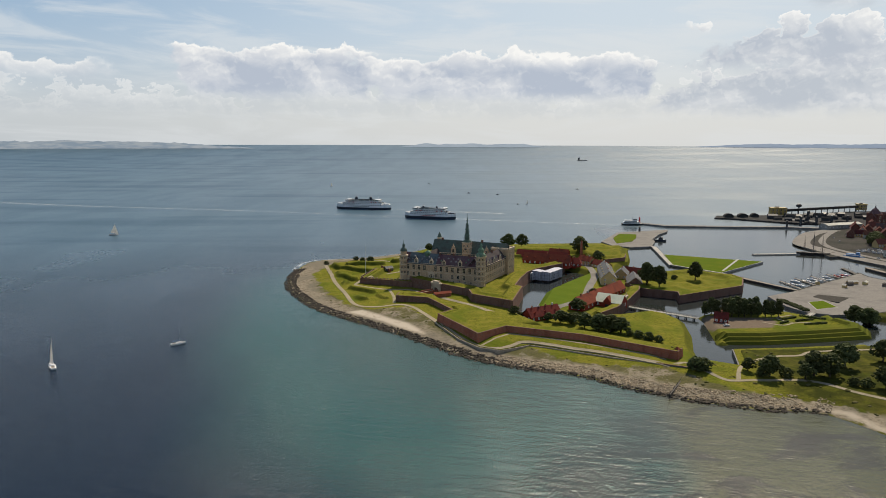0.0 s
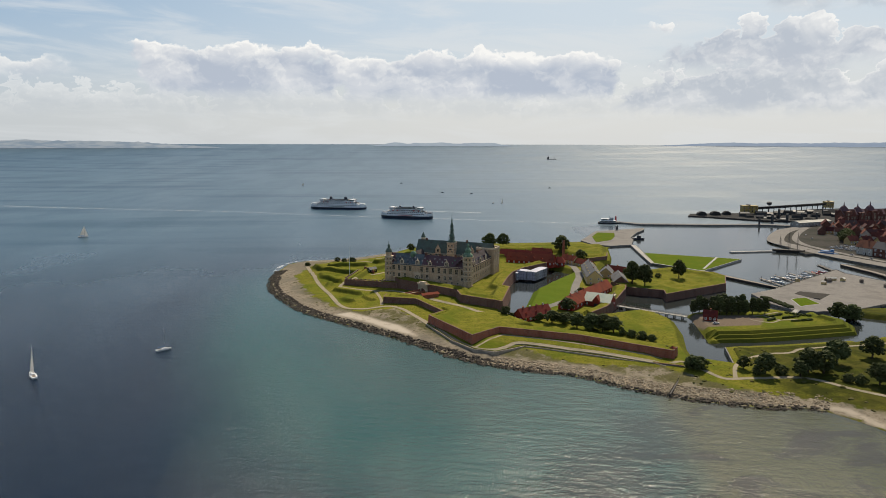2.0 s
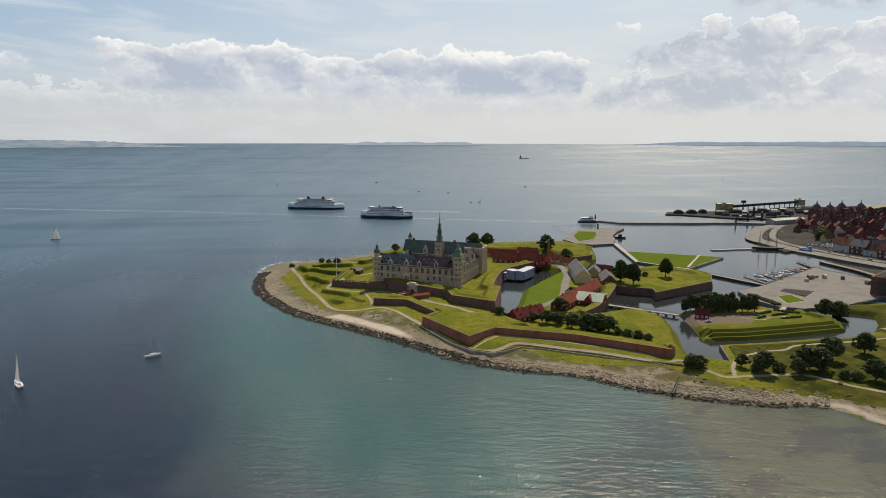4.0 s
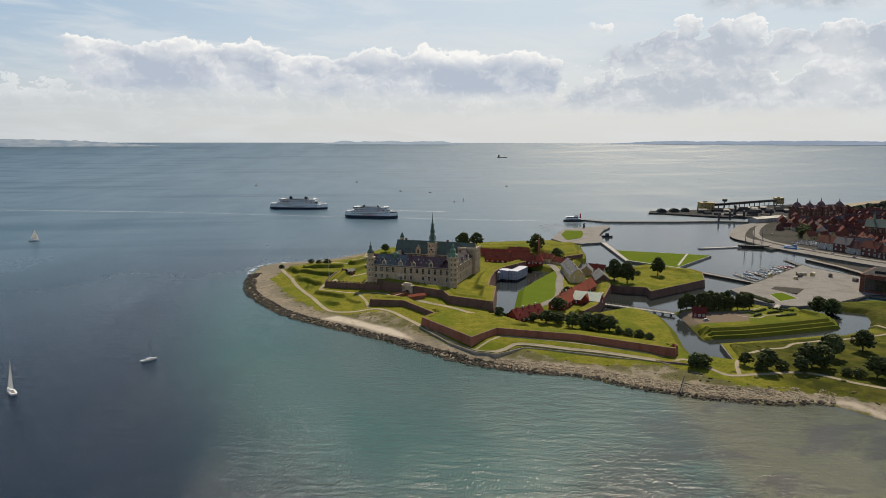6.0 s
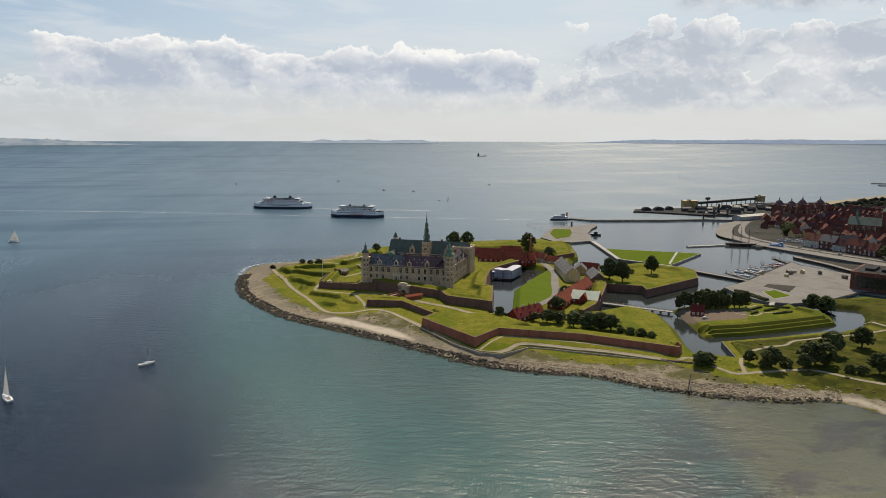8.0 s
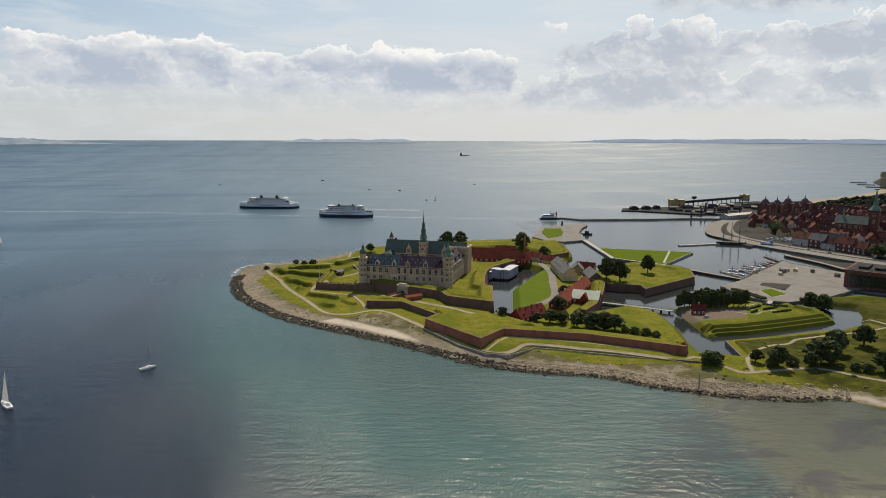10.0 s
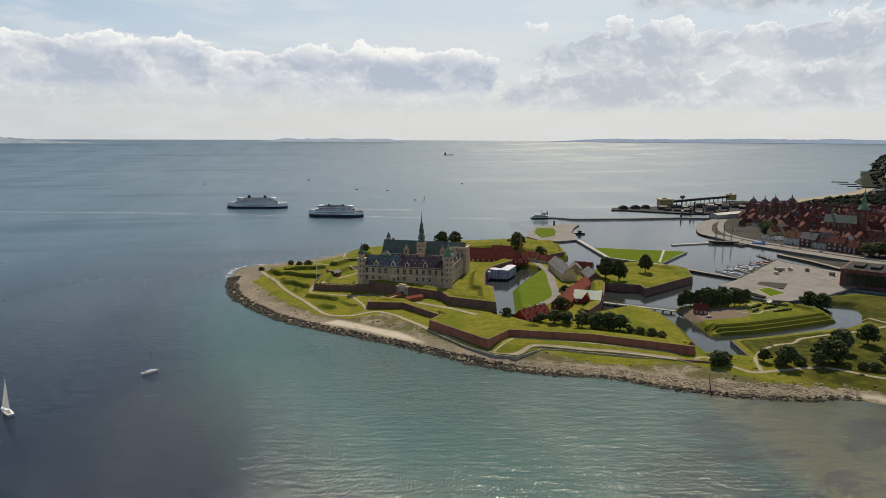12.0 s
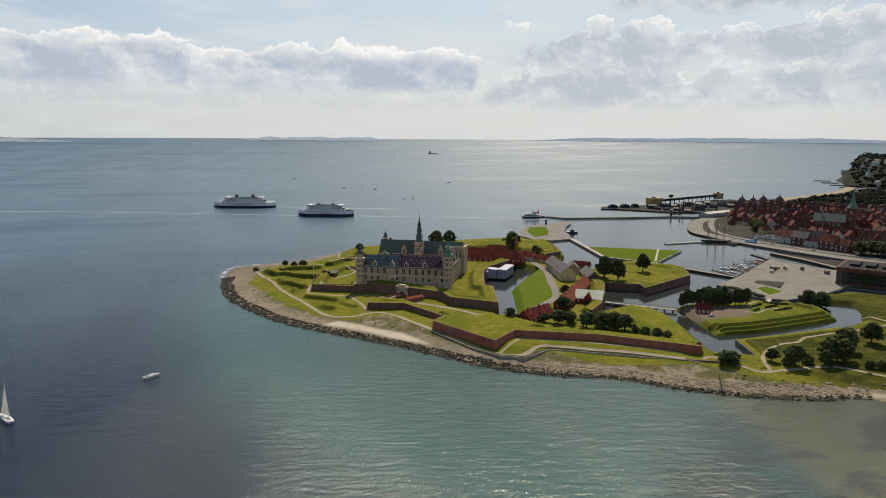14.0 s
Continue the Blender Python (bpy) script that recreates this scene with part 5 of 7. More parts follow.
def sheeted(x0, x1, y0, y1, z1, rise=0.5):
    """One block of the tent: panelled sheets between poles, a shallow sheet roof."""
    w = Mesh().box(x0, x1, y0, y1, 1.2, z1).obj("sheet_wall", M["tent"], tent)
    xm = (y0 + y1) / 2
    Mesh().add([(x0 - 0.3, y0 - 0.3, z1 + 0.02), (x1 + 0.3, y0 - 0.3, z1 + 0.02), (x1 + 0.3, xm, z1 + rise), (x0 - 0.3, xm, z1 + rise), (x1 + 0.3, y1 + 0.3, z1 + 0.02), (x0 - 0.3, y1 + 0.3, z1 + 0.02)],
               [(0, 1, 2, 3), (3, 2, 4, 5), (0, 3, 5), (1, 4, 2), (0, 5, 4, 1)]).obj("sheet_roof", M["tent"], tent)
    for x in np.arange(x0, x1 + 0.1, 2.6):
        Mesh().rod((x, y0 - 0.12, -1.6), (x, y0 - 0.12, z1 + 0.2), 0.09).obj("pole", M["dark_metal"], w)
    for y in np.arange(y0, y1 + 0.1, 2.6):
        Mesh().rod((x0 - 0.12, y, -1.6), (x0 - 0.12, y, z1 + 0.2), 0.09).obj("pole", M["dark_metal"], w)
    for z in (3.2, 6.0):
        Mesh().rod((x0 - 0.13, y0 - 0.13, z), (x1, y0 - 0.13, z), 0.07).rod((x0 - 0.13, y0 - 0.13, z), (x0 - 0.13, y1, z), 0.07).obj("rail", M["dark_metal"], w)


sheeted(0, 27, 0, 8, 9.0)
sheeted(-1.5, 7, 8.05, 19, 9.1)
sheeted(-6.5, -1.5, 15, 19.5, 7.8)


# ---------------------------------------------------------------- bridges
def bridge(a, b, wide, z, label, posts, mat="timber", rail=True):
    a, b = Vector(a), Vector(b)
    L = (b - a).length
    t = thing("bridge", pose(a.x, a.y, z, 0, 0, math.degrees(math.atan2(b.y - a.y, b.x - a.x))), label, "bridge")
    Mesh().box(0, L, -wide / 2, wide / 2, -0.5, 0).obj("deck", M["concrete"], t)
    for i in range(posts):
        x = L * (i + 0.5) / posts
        Mesh().box(x - 0.3, x + 0.3, -wide / 2, -wide / 2 + 0.6, -z - 2, -0.5).box(x - 0.3, x + 0.3, wide / 2 - 0.6, wide / 2, -z - 2, -0.5).box(x - 0.35, x + 0.35, -wide / 2 - 0.2, wide / 2 + 0.2, -0.95, -0.5).obj("trestle", M["dark_timber"], t)
    if rail:
        for s in (-1, 1):
            y = s * (wide / 2 - 0.1)
            r = Mesh().box(0, L, y - 0.05, y + 0.05, 1.0, 1.12).box(0, L, y - 0.04, y + 0.04, 0.5, 0.58)
            for x in np.arange(0.5, L, 2.5):
                r.box(x - 0.06, x + 0.06, y - 0.06, y + 0.06, 0, 1.1)
            r.obj("railing", M[mat], t)
    return t


bridge((141, 519), (181, 484), 3.6, 2.0, "long timber moat bridge with white railings", 9)
bridge((259, 486), (272, 501), 4.0, 2.0, "short bridge from the island to the plaza", 3)

# ---------------------------------------------------------------- harbour: quays and moles
LEVEL = 1.9


def slab(name, poly, top, mat, label, low=-3.0, edge="quay_stone", category="quay"):
    """Made ground with stone quay walls and a paved or grassed top."""
    ob = tagged(Mesh().prism(poly, low, top, 0.25).obj(name, M[edge]), label, category, kind="structure")
    n = len(poly)
    inner = inset(poly, 0.7)
    Mesh().add([(x, y, top + 0.004) for x, y in inner] + [(x, y, top + 0.06) for x, y in inset(poly, 0.8)],
               [tuple(range(n, 2 * n))] + [(i, (i + 1) % n, n + (i + 1) % n, n + i) for i in range(n)]).obj("paving", mat, ob)
    return ob


M["lawn"] = material("lawn", (0.062, 0.100, 0.004), (0.095, 0.135, 0.007), 1.0, 0.95, (0.11, 0.125, 0.008), 16.0, 0.5, 0.1, spec=0.02)
slab("lawn_mole", [(234, 702), (262, 664), (267, 658), (336, 722), (246, 768)], LEVEL, M["lawn"], "triangular lawn mole edged with pale stone", edge="concrete", category="lawn")
for a, b in (((233, 702), (262, 663)), ((262, 663), (268, 656)), ((272, 668), (315, 735))):
    ribbon("footpath", [a, b], 2.2, M["concrete"], "pale concrete edge path of the lawn", 0.0, z=LEVEL + 0.12)
slab("quay", [(199, 867), (205, 835), (223, 820), (251, 828), (268, 872), (270, 890), (292, 935), (314, 968), (322, 990), (241, 955)], LEVEL, M["paving"], "pale paved quay at the harbour mouth")
Mesh().prism([(214, 850), (238, 868), (252, 900), (262, 935), (240, 940), (222, 900)], LEVEL, LEVEL + 0.3).obj("grass_bank", M["lawn"]).parent = None
tagged(bpy.data.objects["grass_bank"], "grass patch on the harbour quay", "lawn", kind="structure")
slab("mole", [(230, 699), (236, 705), (256, 826), (250, 829)], LEVEL, M["concrete"], "narrow pale mole with a path", category="mole")
slab("mole", [(263, 652), (266, 648), (301, 573), (303, 578), (269, 658)], LEVEL, M["timber"], "dark jetty across the basin mouth", edge="dark_timber", category="jetty")
slab("mole", [(349, 773), (408, 779), (408, 784), (349, 778)], 1.2, M["concrete"], "pale floating pier in the harbour", low=-0.5, edge="concrete", category="pier")
slab("breakwater", [(300, 1064), (330, 1030), (430, 1019), (505, 1018), (560, 1000), (560, 1012), (507, 1030), (430, 1031), (338, 1042), (306, 1072)], 2.4, M["quay_stone"], "long dark stone breakwater", category="breakwater")
slab("terminal_quay", [(448, 1143), (470, 1135), (545, 1070), (600, 1058), (640, 1020), (800, 1150), (790, 1262), (730, 1250), (580, 1186), (465, 1176)], 2.6, M["asphalt"], "dark ferry terminal quay", edge="dark_timber", category="quay")
TOWN = [(296, 577), (364, 630), (400, 659), (397, 640), (414, 590), (424, 586), (424, 600), (426, 640), (422, 684), (430, 686), (446, 640), (466, 625), (474, 628),
        (452, 692), (436, 758), (424, 752), (431, 806), (436, 846), (441, 857), (505, 957), (560, 1000), (640, 1020), (780, 1130), (950, 1262), (1145, 1373), (1330, 1462),
        (1420, 1640), (1505, 1760), (1900, 2130), (2320, 2500), (4200, 4200), (4600, 3000), (4000, 1200), (1500, 300), (470, 140), (470, 420), (392, 495), (365, 524), (345, 512), (300, 544)]
slab("town_ground", TOWN, 1.86, M["town_floor"], "paved streets of the harbour town", category="ground")
slab("plaza", [(263, 545), (299, 554), (309, 563), (328, 551), (430, 562), (413, 589), (396, 640), (399, 657), (364, 629), (297, 576), (264, 556)], 1.96, M["paving"], "pale paved harbour plaza", edge="paving", category="plaza")
slab("plaza", [(263, 545), (262, 520), (268, 502), (283, 494), (300, 497), (318, 500), (346, 514), (366, 524), (410, 520), (430, 562), (328, 551), (307, 531), (299, 554)], 1.96, M["paving"], "pale paved harbour plaza", edge="paving", category="plaza")
slab("dry_dock_floor", [(297, 554), (307, 529), (330, 551), (309, 565)], 0.2, M["asphalt"], "dark floor of the sunken dry dock", edge="asphalt", category="dock")
for x, y in ((303, 543), (316, 541), (318, 556)):
    Mesh().prism([(x - 3, y - 1), (x + 2, y - 2), (x + 3, y + 1), (x - 2, y + 2)], 0.2, 0.9).obj("dock_step", M["concrete"], bpy.data.objects["dry_dock_floor"])
ribbon("quay_paving", [(560, 990), (507, 950), (446, 858), (443, 806), (446, 758), (462, 694), (482, 634), (500, 596)], 20, M["paving"], "pale stone paving of the town quay", 0.0, z=1.95)


# ---------------------------------------------------------------- trees
def ico(level=1):
    bm = bmesh.new()
    bmesh.ops.create_icosphere(bm, subdivisions=level, radius=1.0)
    v, f = np.array([p.co[:] for p in bm.verts]), [tuple(q.index for q in p.verts) for p in bm.faces]
    bm.free()
    return v, f


ICO_V, ICO_F = ico(1)


def crown_mesh(rng, high, wide, low, clumps, shape=1.0, fat=1.0):
    """Clumps of foliage round the limbs' ends, with loose leaves between them."""
    m = Mesh()
    spots = []
    for i in range(clumps):
        a, u = rng.uniform(0, 6.28), rng.uniform(0.0, 1.0)
        z = low + (high - low) * (0.06 + 0.86 * u)
        girth = math.sin(math.pi * min(0.98, 0.22 + 0.72 * u)) ** shape if fat <= 1.0 else min(1.0, 0.72 + 1.6 * u) * (1.02 - u) ** 0.36
        r = wide / 2 * girth * math.sqrt(rng.uniform(0.15, 1.0)) * (1 + 0.25 * math.sin(3 * a + rng.uniform(0, 1)))
        spots.append((r * math.cos(a), r * math.sin(a), z))
        s = fat * wide * rng.uniform(0.05, 0.105)
        k = ICO_V * (1 + 0.5 * rng.uniform(-1, 1, (len(ICO_V), 1)))
        m.add((k * np.array([s, s, s * 0.8]) + np.array(spots[-1])).tolist(), ICO_F)
    for i in range(clumps * 8):
        x, y, z = spots[rng.randint(len(spots))]
        d = rng.normal(0, 1, 3)
        d = d / np.linalg.norm(d) * wide * rng.uniform(0.05, 0.13)
        c, s = np.array([x, y, z]) + d, wide * rng.uniform(0.012, 0.026)
        e, g = rng.normal(0, 1, 3), rng.normal(0, 1, 3)
        e, g = e / np.linalg.norm(e) * s, g / np.linalg.norm(g) * s
        m.add([c - e, c + g, c + e, c - g], [(0, 1, 2, 3)])
    return m


def make_tree(seed, high, wide, low, clumps, label, name="tree", shape=1.0, fat=1.0):
    rng = np.random.RandomState(seed)
    t = thing(name, pose(0, 0, -50), label, name if name != "tree" else "tree")
    k = Mesh().rod((0, 0, -0.6), (0.1, 0.05, low + 0.6), wide * 0.035 + 0.12, wide * 0.025 + 0.06, 7)
    for i in range(6):
        a = i * 1.05 + rng.uniform(0, 0.6)
        k.rod((0.1, 0.05, low * rng.uniform(0.75, 1.1)), (wide * 0.3 * math.cos(a), wide * 0.3 * math.sin(a), low + (high - low) * rng.uniform(0.35, 0.75)), wide * 0.018 + 0.06, 0.04, 5)
    k.obj("trunk", M["bark"], t)
    crown_mesh(rng, high, wide, low, clumps, shape, fat).obj("crown", M["leaf"], t)
    return t


ROUND = [make_tree(s, 10, 9.5, 2.2, 190, "dark green broadleaf tree with a rounded crown") for s in (1, 2, 3)]
UPRIGHT = [make_tree(s, 10, 4.6, 1.3, 230, "dense upright lime tree in a clipped row", shape=0.75, fat=1.25) for s in (5, 6, 7)]
BUSH = [make_tree(s, 5, 6.5, 0.2, 130, "dense dark green bush on the grass", "bush", 0.7) for s in (8, 9)]
planted = random.Random(4)


def plant(kinds, x, y, high, group="", z=None, wide=1.0):
    src = planted.choice(kinds)
    s = high / (5.0 if kinds is BUSH else 10.0)
    m = pose(x, y, ground_z(x, y) - 0.1 if z is None else z, 0, 0, planted.uniform(0, 360)) @ Matrix.Diagonal((s * wide, s * wide, s, 1))
    return tagged(copy_thing(src, m), group=group)


for x, y, h in ((173, 583, 20), (181, 574, 19), (223, 607, 17)):
    plant(ROUND, x, y, h, "trees on the ramparts and in the park", wide=0.74)
for x, y, h in ((176, 590, 9), (149, 752, 19), (159, 708, 12), (-15, 758, 9), (76, 800, 17), (92, 804, 16),
                (172, 356, 12), (196, 357, 14), (189, 352, 9), (204, 356, 13), (221, 372, 14), (248, 381, 13), (222, 337, 12), (164, 364, 7.5), (291, 481, 14), (296, 474, 14), (301, 480, 12)):
    plant(ROUND, x, y, h, "trees on the ramparts and in the park")
for x, y, h in ((79, 462, 9), (86, 459, 8), (93, 449, 11), (101, 443, 12), (108, 441, 12), (114, 437, 11), (97, 494, 10), (90, 466, 7), (104, 449, 10), (72, 468, 6), (84, 471, 6), (118, 540, 8)):
    plant(ROUND, x, y, h, "trees behind the brick rampart", wide=1.15)
for x, y, h in ((49, 472, 5.5), (54, 473, 5.0), (122, 426, 5), (127, 421, 5.5), (132, 417, 4.5), (118, 431, 4), (137, 366, 8), (140, 366, 7), (209, 343, 4.5), (206, 612, 4), (231, 338, 5),
                (-118, 698, 4), (-91, 724, 4.5), (-83, 714, 4.5), (-75, 712, 6), (66, 470, 4), (168, 356, 5), (181, 356, 5), (208, 361, 5), (214, 340, 5), (60, 474, 3.5), (112, 446, 5)):
    plant(BUSH, x, y, h, "bushes on the grass")
for j in range(2):
    for i in range(9):
        plant(UPRIGHT, (199 if j == 0 else 187) + i * 4.75 + planted.uniform(-0.4, 0.4), 482 if j == 0 else 488 + 0.5 * i, 12.6 + planted.uniform(-1.6, 1.6), "lime row on the island", wide=1.12)
for x, y, h in ((508, 655, 15), (516, 650, 16), (525, 645, 16), (535, 640, 17), (528, 652, 15), (540, 648, 16), (546, 636, 16), (520, 640, 15), (534, 855, 14), (528, 846, 13), (541, 862, 14), (522, 838, 11), (545, 870, 14), (550, 642, 16), (518, 662, 12)):
    plant(ROUND, x, y, h, "trees in the town", 1.9, 1.2)

for pts in ([(219, 467), (229, 459), (240, 465), (252, 466)], [(240, 465), (234, 478), (249, 487)], [(226, 478), (234, 478)]):
    ribbon("footpath", pts, 1.6, M["path"], "pale path between the hedges on the island")
for a, b in (((236, 474), (248, 480)), ((243, 469), (258, 474)), ((253, 484), (266, 474)), ((229, 463), (237, 468)), ((245, 461), (262, 464))):
    a, b = Vector(a), Vector(b)
    m = Mesh()
    for i in range(60):
        q = a.lerp(b, planted.random())
        r = planted.uniform(0.45, 0.8)
        m.add((ICO_V * r + np.array([q.x + planted.uniform(-0.6, 0.6), q.y + planted.uniform(-0.6, 0.6), ground_z(q.x, q.y) + planted.uniform(0.1, 1.0)])).tolist(), ICO_F)
    tagged(m.obj("hedge", M["leaf"]), "low clipped dark green hedge in the island garden", "hedge", "hedges on the island")

strip = Mesh()
for i in range(420):
    q = Vector((266.5, 541)).lerp(Vector((270, 506)), planted.random())
    r = planted.uniform(0.5, 1.0)
    strip.add((ICO_V * r + np.array([q.x + planted.uniform(-2.4, 2.4), q.y + planted.uniform(-1, 1), 2.0 + planted.uniform(0.1, 1.1)])).tolist(), ICO_F)
tagged(strip.obj("hedge", M["leaf"]), "long shaggy hedge along the plaza edge", "hedge")

# ---------------------------------------------------------------- the rock belt along the shore
rng = np.random.RandomState(12)
front = [p for p in SHORE if p[1] < 690 and p[0] < 206 and p[1] > 240]
seg = [(Vector(a), Vector(b)) for a, b in zip(front, front[1:])]
for name, mat, count, lo, hi, label in (("shore_rocks", "rock", 5000, -2.6, 8.0, "belt of dark wet boulders at the water's edge"), ("beach_rocks", "rock_pale", 13000, 2.2, 13.5, "pale scattered boulders above the tide line")):
    m = Mesh()
    spots = []
    for i in range(count):
        a, b = seg[rng.randint(len(seg))]
        e = (b - a).normalized()
        right = max(0.0, min(1.0, (a.x - 95) / 40))
        if name == "beach_rocks" and a.x < 25 or a.x > 176 or name == "shore_rocks" and a.x > 60 and rng.rand() < 0.35:
            continue
        reach = lo + (hi * (1 + (0.35 * right if name == "beach_rocks" else -0.55 * min(1.0, max(0.0, (a.x - 20) / 40)))) - lo) * rng.rand() ** 1.2
        q = a.lerp(b, rng.rand()) + Vector((-e.y, e.x)) * reach
        spots.append((q.x, q.y, rng.uniform(0.35, 1.05) * rng.uniform(0.6, 1.15) * (1.0 if name == "shore_rocks" else 0.62)))
    hz = land(np.array([s[0] for s in spots]), np.array([s[1] for s in spots]))
    for (x, y, s), z in zip(spots, hz):
        k = ICO_V * (1 + 0.28 * rng.uniform(-1, 1, (len(ICO_V), 1))) * np.array([s * rng.uniform(0.8, 1.6), s * rng.uniform(0.8, 1.5), s * rng.uniform(0.6, 1.0)])
        c, sn = math.cos(rng.rand() * 6.28), math.sin(rng.rand() * 6.28)
        m.add((k @ np.array([[c, -sn, 0], [sn, c, 0], [0, 0, 1]]) + np.array([x, y, max(z, -0.35) + 0.1 * s])).tolist(), ICO_F)
    tagged(m.obj(name, M[mat]), label, "rocks", kind="stuff")
# rough herbs and low scrub above the beach and in the park
M["scrub"] = material("shore_scrub", (0.058, 0.060, 0.018), (0.110, 0.106, 0.036), 0.8, 0.9, (0.10, 0.085, 0.04), 6.0, vary=0.0, spec=0.04)
herbs = Mesh()
X, Y = rng.uniform(-118, 232, 14000), rng.uniform(296, 700, 14000)
inshore, in_sand, path_off = sdf(SHORE, X, Y), sdf(SAND, X, Y), away(COAST_PATH, X, Y)[0]
chance = np.where(in_sand > 0, 0.35 * ease(inshore, 15, 30), 0.0) + np.where((X > 128) & (Y < 400) & (inshore > 14), 0.16, 0.0)
chance = chance * (0.35 + 0.65 * (lumps(X, Y, 16, 40) > 0.1)) * (path_off > 3.2) * (sdf(MOAT_SOUTH, X, Y) < -3) * (np.abs(land(X, Y) - land(X + 1.5, Y)) < 0.6)
hz = land(X, Y)
taken = np.where(rng.rand(14000) < chance)[0][:2600]
for i in taken:
    r = rng.uniform(0.25, 0.75) * (1.4 if X[i] > 128 else 1.0)
    k = ICO_V * (1 + 0.4 * rng.uniform(-1, 1, (len(ICO_V), 1))) * np.array([r * rng.uniform(0.9, 1.8), r * rng.uniform(0.9, 1.6), r * 0.6])
    herbs.add((k + np.array([X[i], Y[i], hz[i] + 0.1])).tolist(), ICO_F)
tagged(herbs.obj("scrub", M["scrub"]), "low olive scrub and tall herbs above the beach", "scrub", kind="stuff")
groyne = thing("groyne", pose(113, 335, 1.3, 0, 0, math.degrees(math.atan2(36, 22))), "dark timber groyne running down the beach", "groyne")
Mesh().box(-2, 42, -0.35, 0.35, -2.5, 0.5).obj("plank_wall", M["dark_timber"], groyne)
for i in range(15):
    Mesh().rod((i * 3 - 1.5, 0.45, -2.5), (i * 3 - 1.5, 0.45, 1.1), 0.2).obj("post", M["dark_timber"], groyne)
wall_line("sea_wall", [(118, 376), (129, 371), (139, 366)], 1.0, 3.9, M["quay_stone"], "low stone sea wall beside the canal mouth", 1.2, 0.2)
wall_line("sea_wall", [(-6, 467), (9, 426), (21, 407), (33, 401), (44, 407), (52, 412), (63, 407), (92, 391), (118, 376)], 1.2, 3.5, M["sea_wall"], "low stone wall along the promenade", 0.5, 0.15, False)
sluice = thing("sluice", pose(133, 386, 3.6, 0, 0, -50), "small brick sluice house at the end of the rampart", "sluice")
Mesh().box(-1.5, 1.5, -1.5, 1.5, -2, 5.2).obj("wall", M["brick_red"], sluice)
Mesh().lathe([(2.2, 5.2), (2.2, 5.5), (0.1, 7.0)], 4, (0, 0), 0.785).obj("roof", M["red_tile"], sluice)
pole = thing("flagpole", pose(-70, 622, ground_z(-70, 622), 0, 0, 0), "tall white flagpole on the bastion", "flagpole")
Mesh().rod((0, 0, 0), (0, 0, 30), 0.22, 0.1, 8).lathe([(0.6, 0), (0.5, 0.6)], 8).obj("pole", M["white_paint"], pole)
Mesh().lathe([(0.05, 30), (0.28, 30.2), (0.05, 30.5)], 8).obj("finial", M["white_paint"], pole)
house((187, 470), (195, 466.5), 7, 3.5, 3.2, 6.8, "red_paint", "red_tile", "small red cottage with white windows on the island", "house", "house", "", 3, 1, 1)
house((-55, 652), (-49, 657), 5, 4.0, 2.6, 4.2, "dark_timber", "grey_roof", "small dark shed inside the bastion", "shed", "shed", "", 2, 1, 0)
wall_line("ramp_wall", [(-60, 668), (-50, 647)], 3.0, 6.4, M["brick_red"], "sloping red brick ramp wall inside the bastion", 1.0, 0.2)
ribbon("court", [(-66, 612), (-50, 606), (-38, 603)], 9, M["path"], "pale gravel court inside the bastion", 0.16)
ribbon("footpath", [(-52, 640), (-40, 652), (-30, 668), (-38, 684)], 3.0, M["path"], "pale path inside the bastion", 0.15)


# ---------------------------------------------------------------- ships and boats
def loop_hull(m, L, B, z0, z1, sharp=0.22, blunt=0.0, flare=0.12, n=7):
    """A hull pointed at the bow (+x), and at the stern too where blunt is 0."""
    def outline(scale):
        pts = []
        for s in (1, -1):
            row = []
            for i in range(n + 1):
                u = i / n
                x = -L / 2 + L * u
                half = B / 2 * min(1.0, ((1 - u) / sharp) ** 0.6 if u > 1 - sharp else 1.0)
                if u < sharp:
                    half = min(half, B / 2 * (blunt + (1 - blunt) * (u / sharp) ** 0.6))
                row.append((x * (1 - (1 - scale) * 0.25), s * -half * scale))
            pts += row if s == 1 else row[::-1]
        return pts
    lo, hi = outline(1 - flare), outline(1.0)
    k = len(lo)
    m.add([(x, y, z0) for x, y in lo] + [(x, y, z1) for x, y in hi], [tuple(range(k - 1, -1, -1)), tuple(range(k, 2 * k))] + [(i, (i + 1) % k, k + (i + 1) % k, k + i) for i in range(k)])
    return m


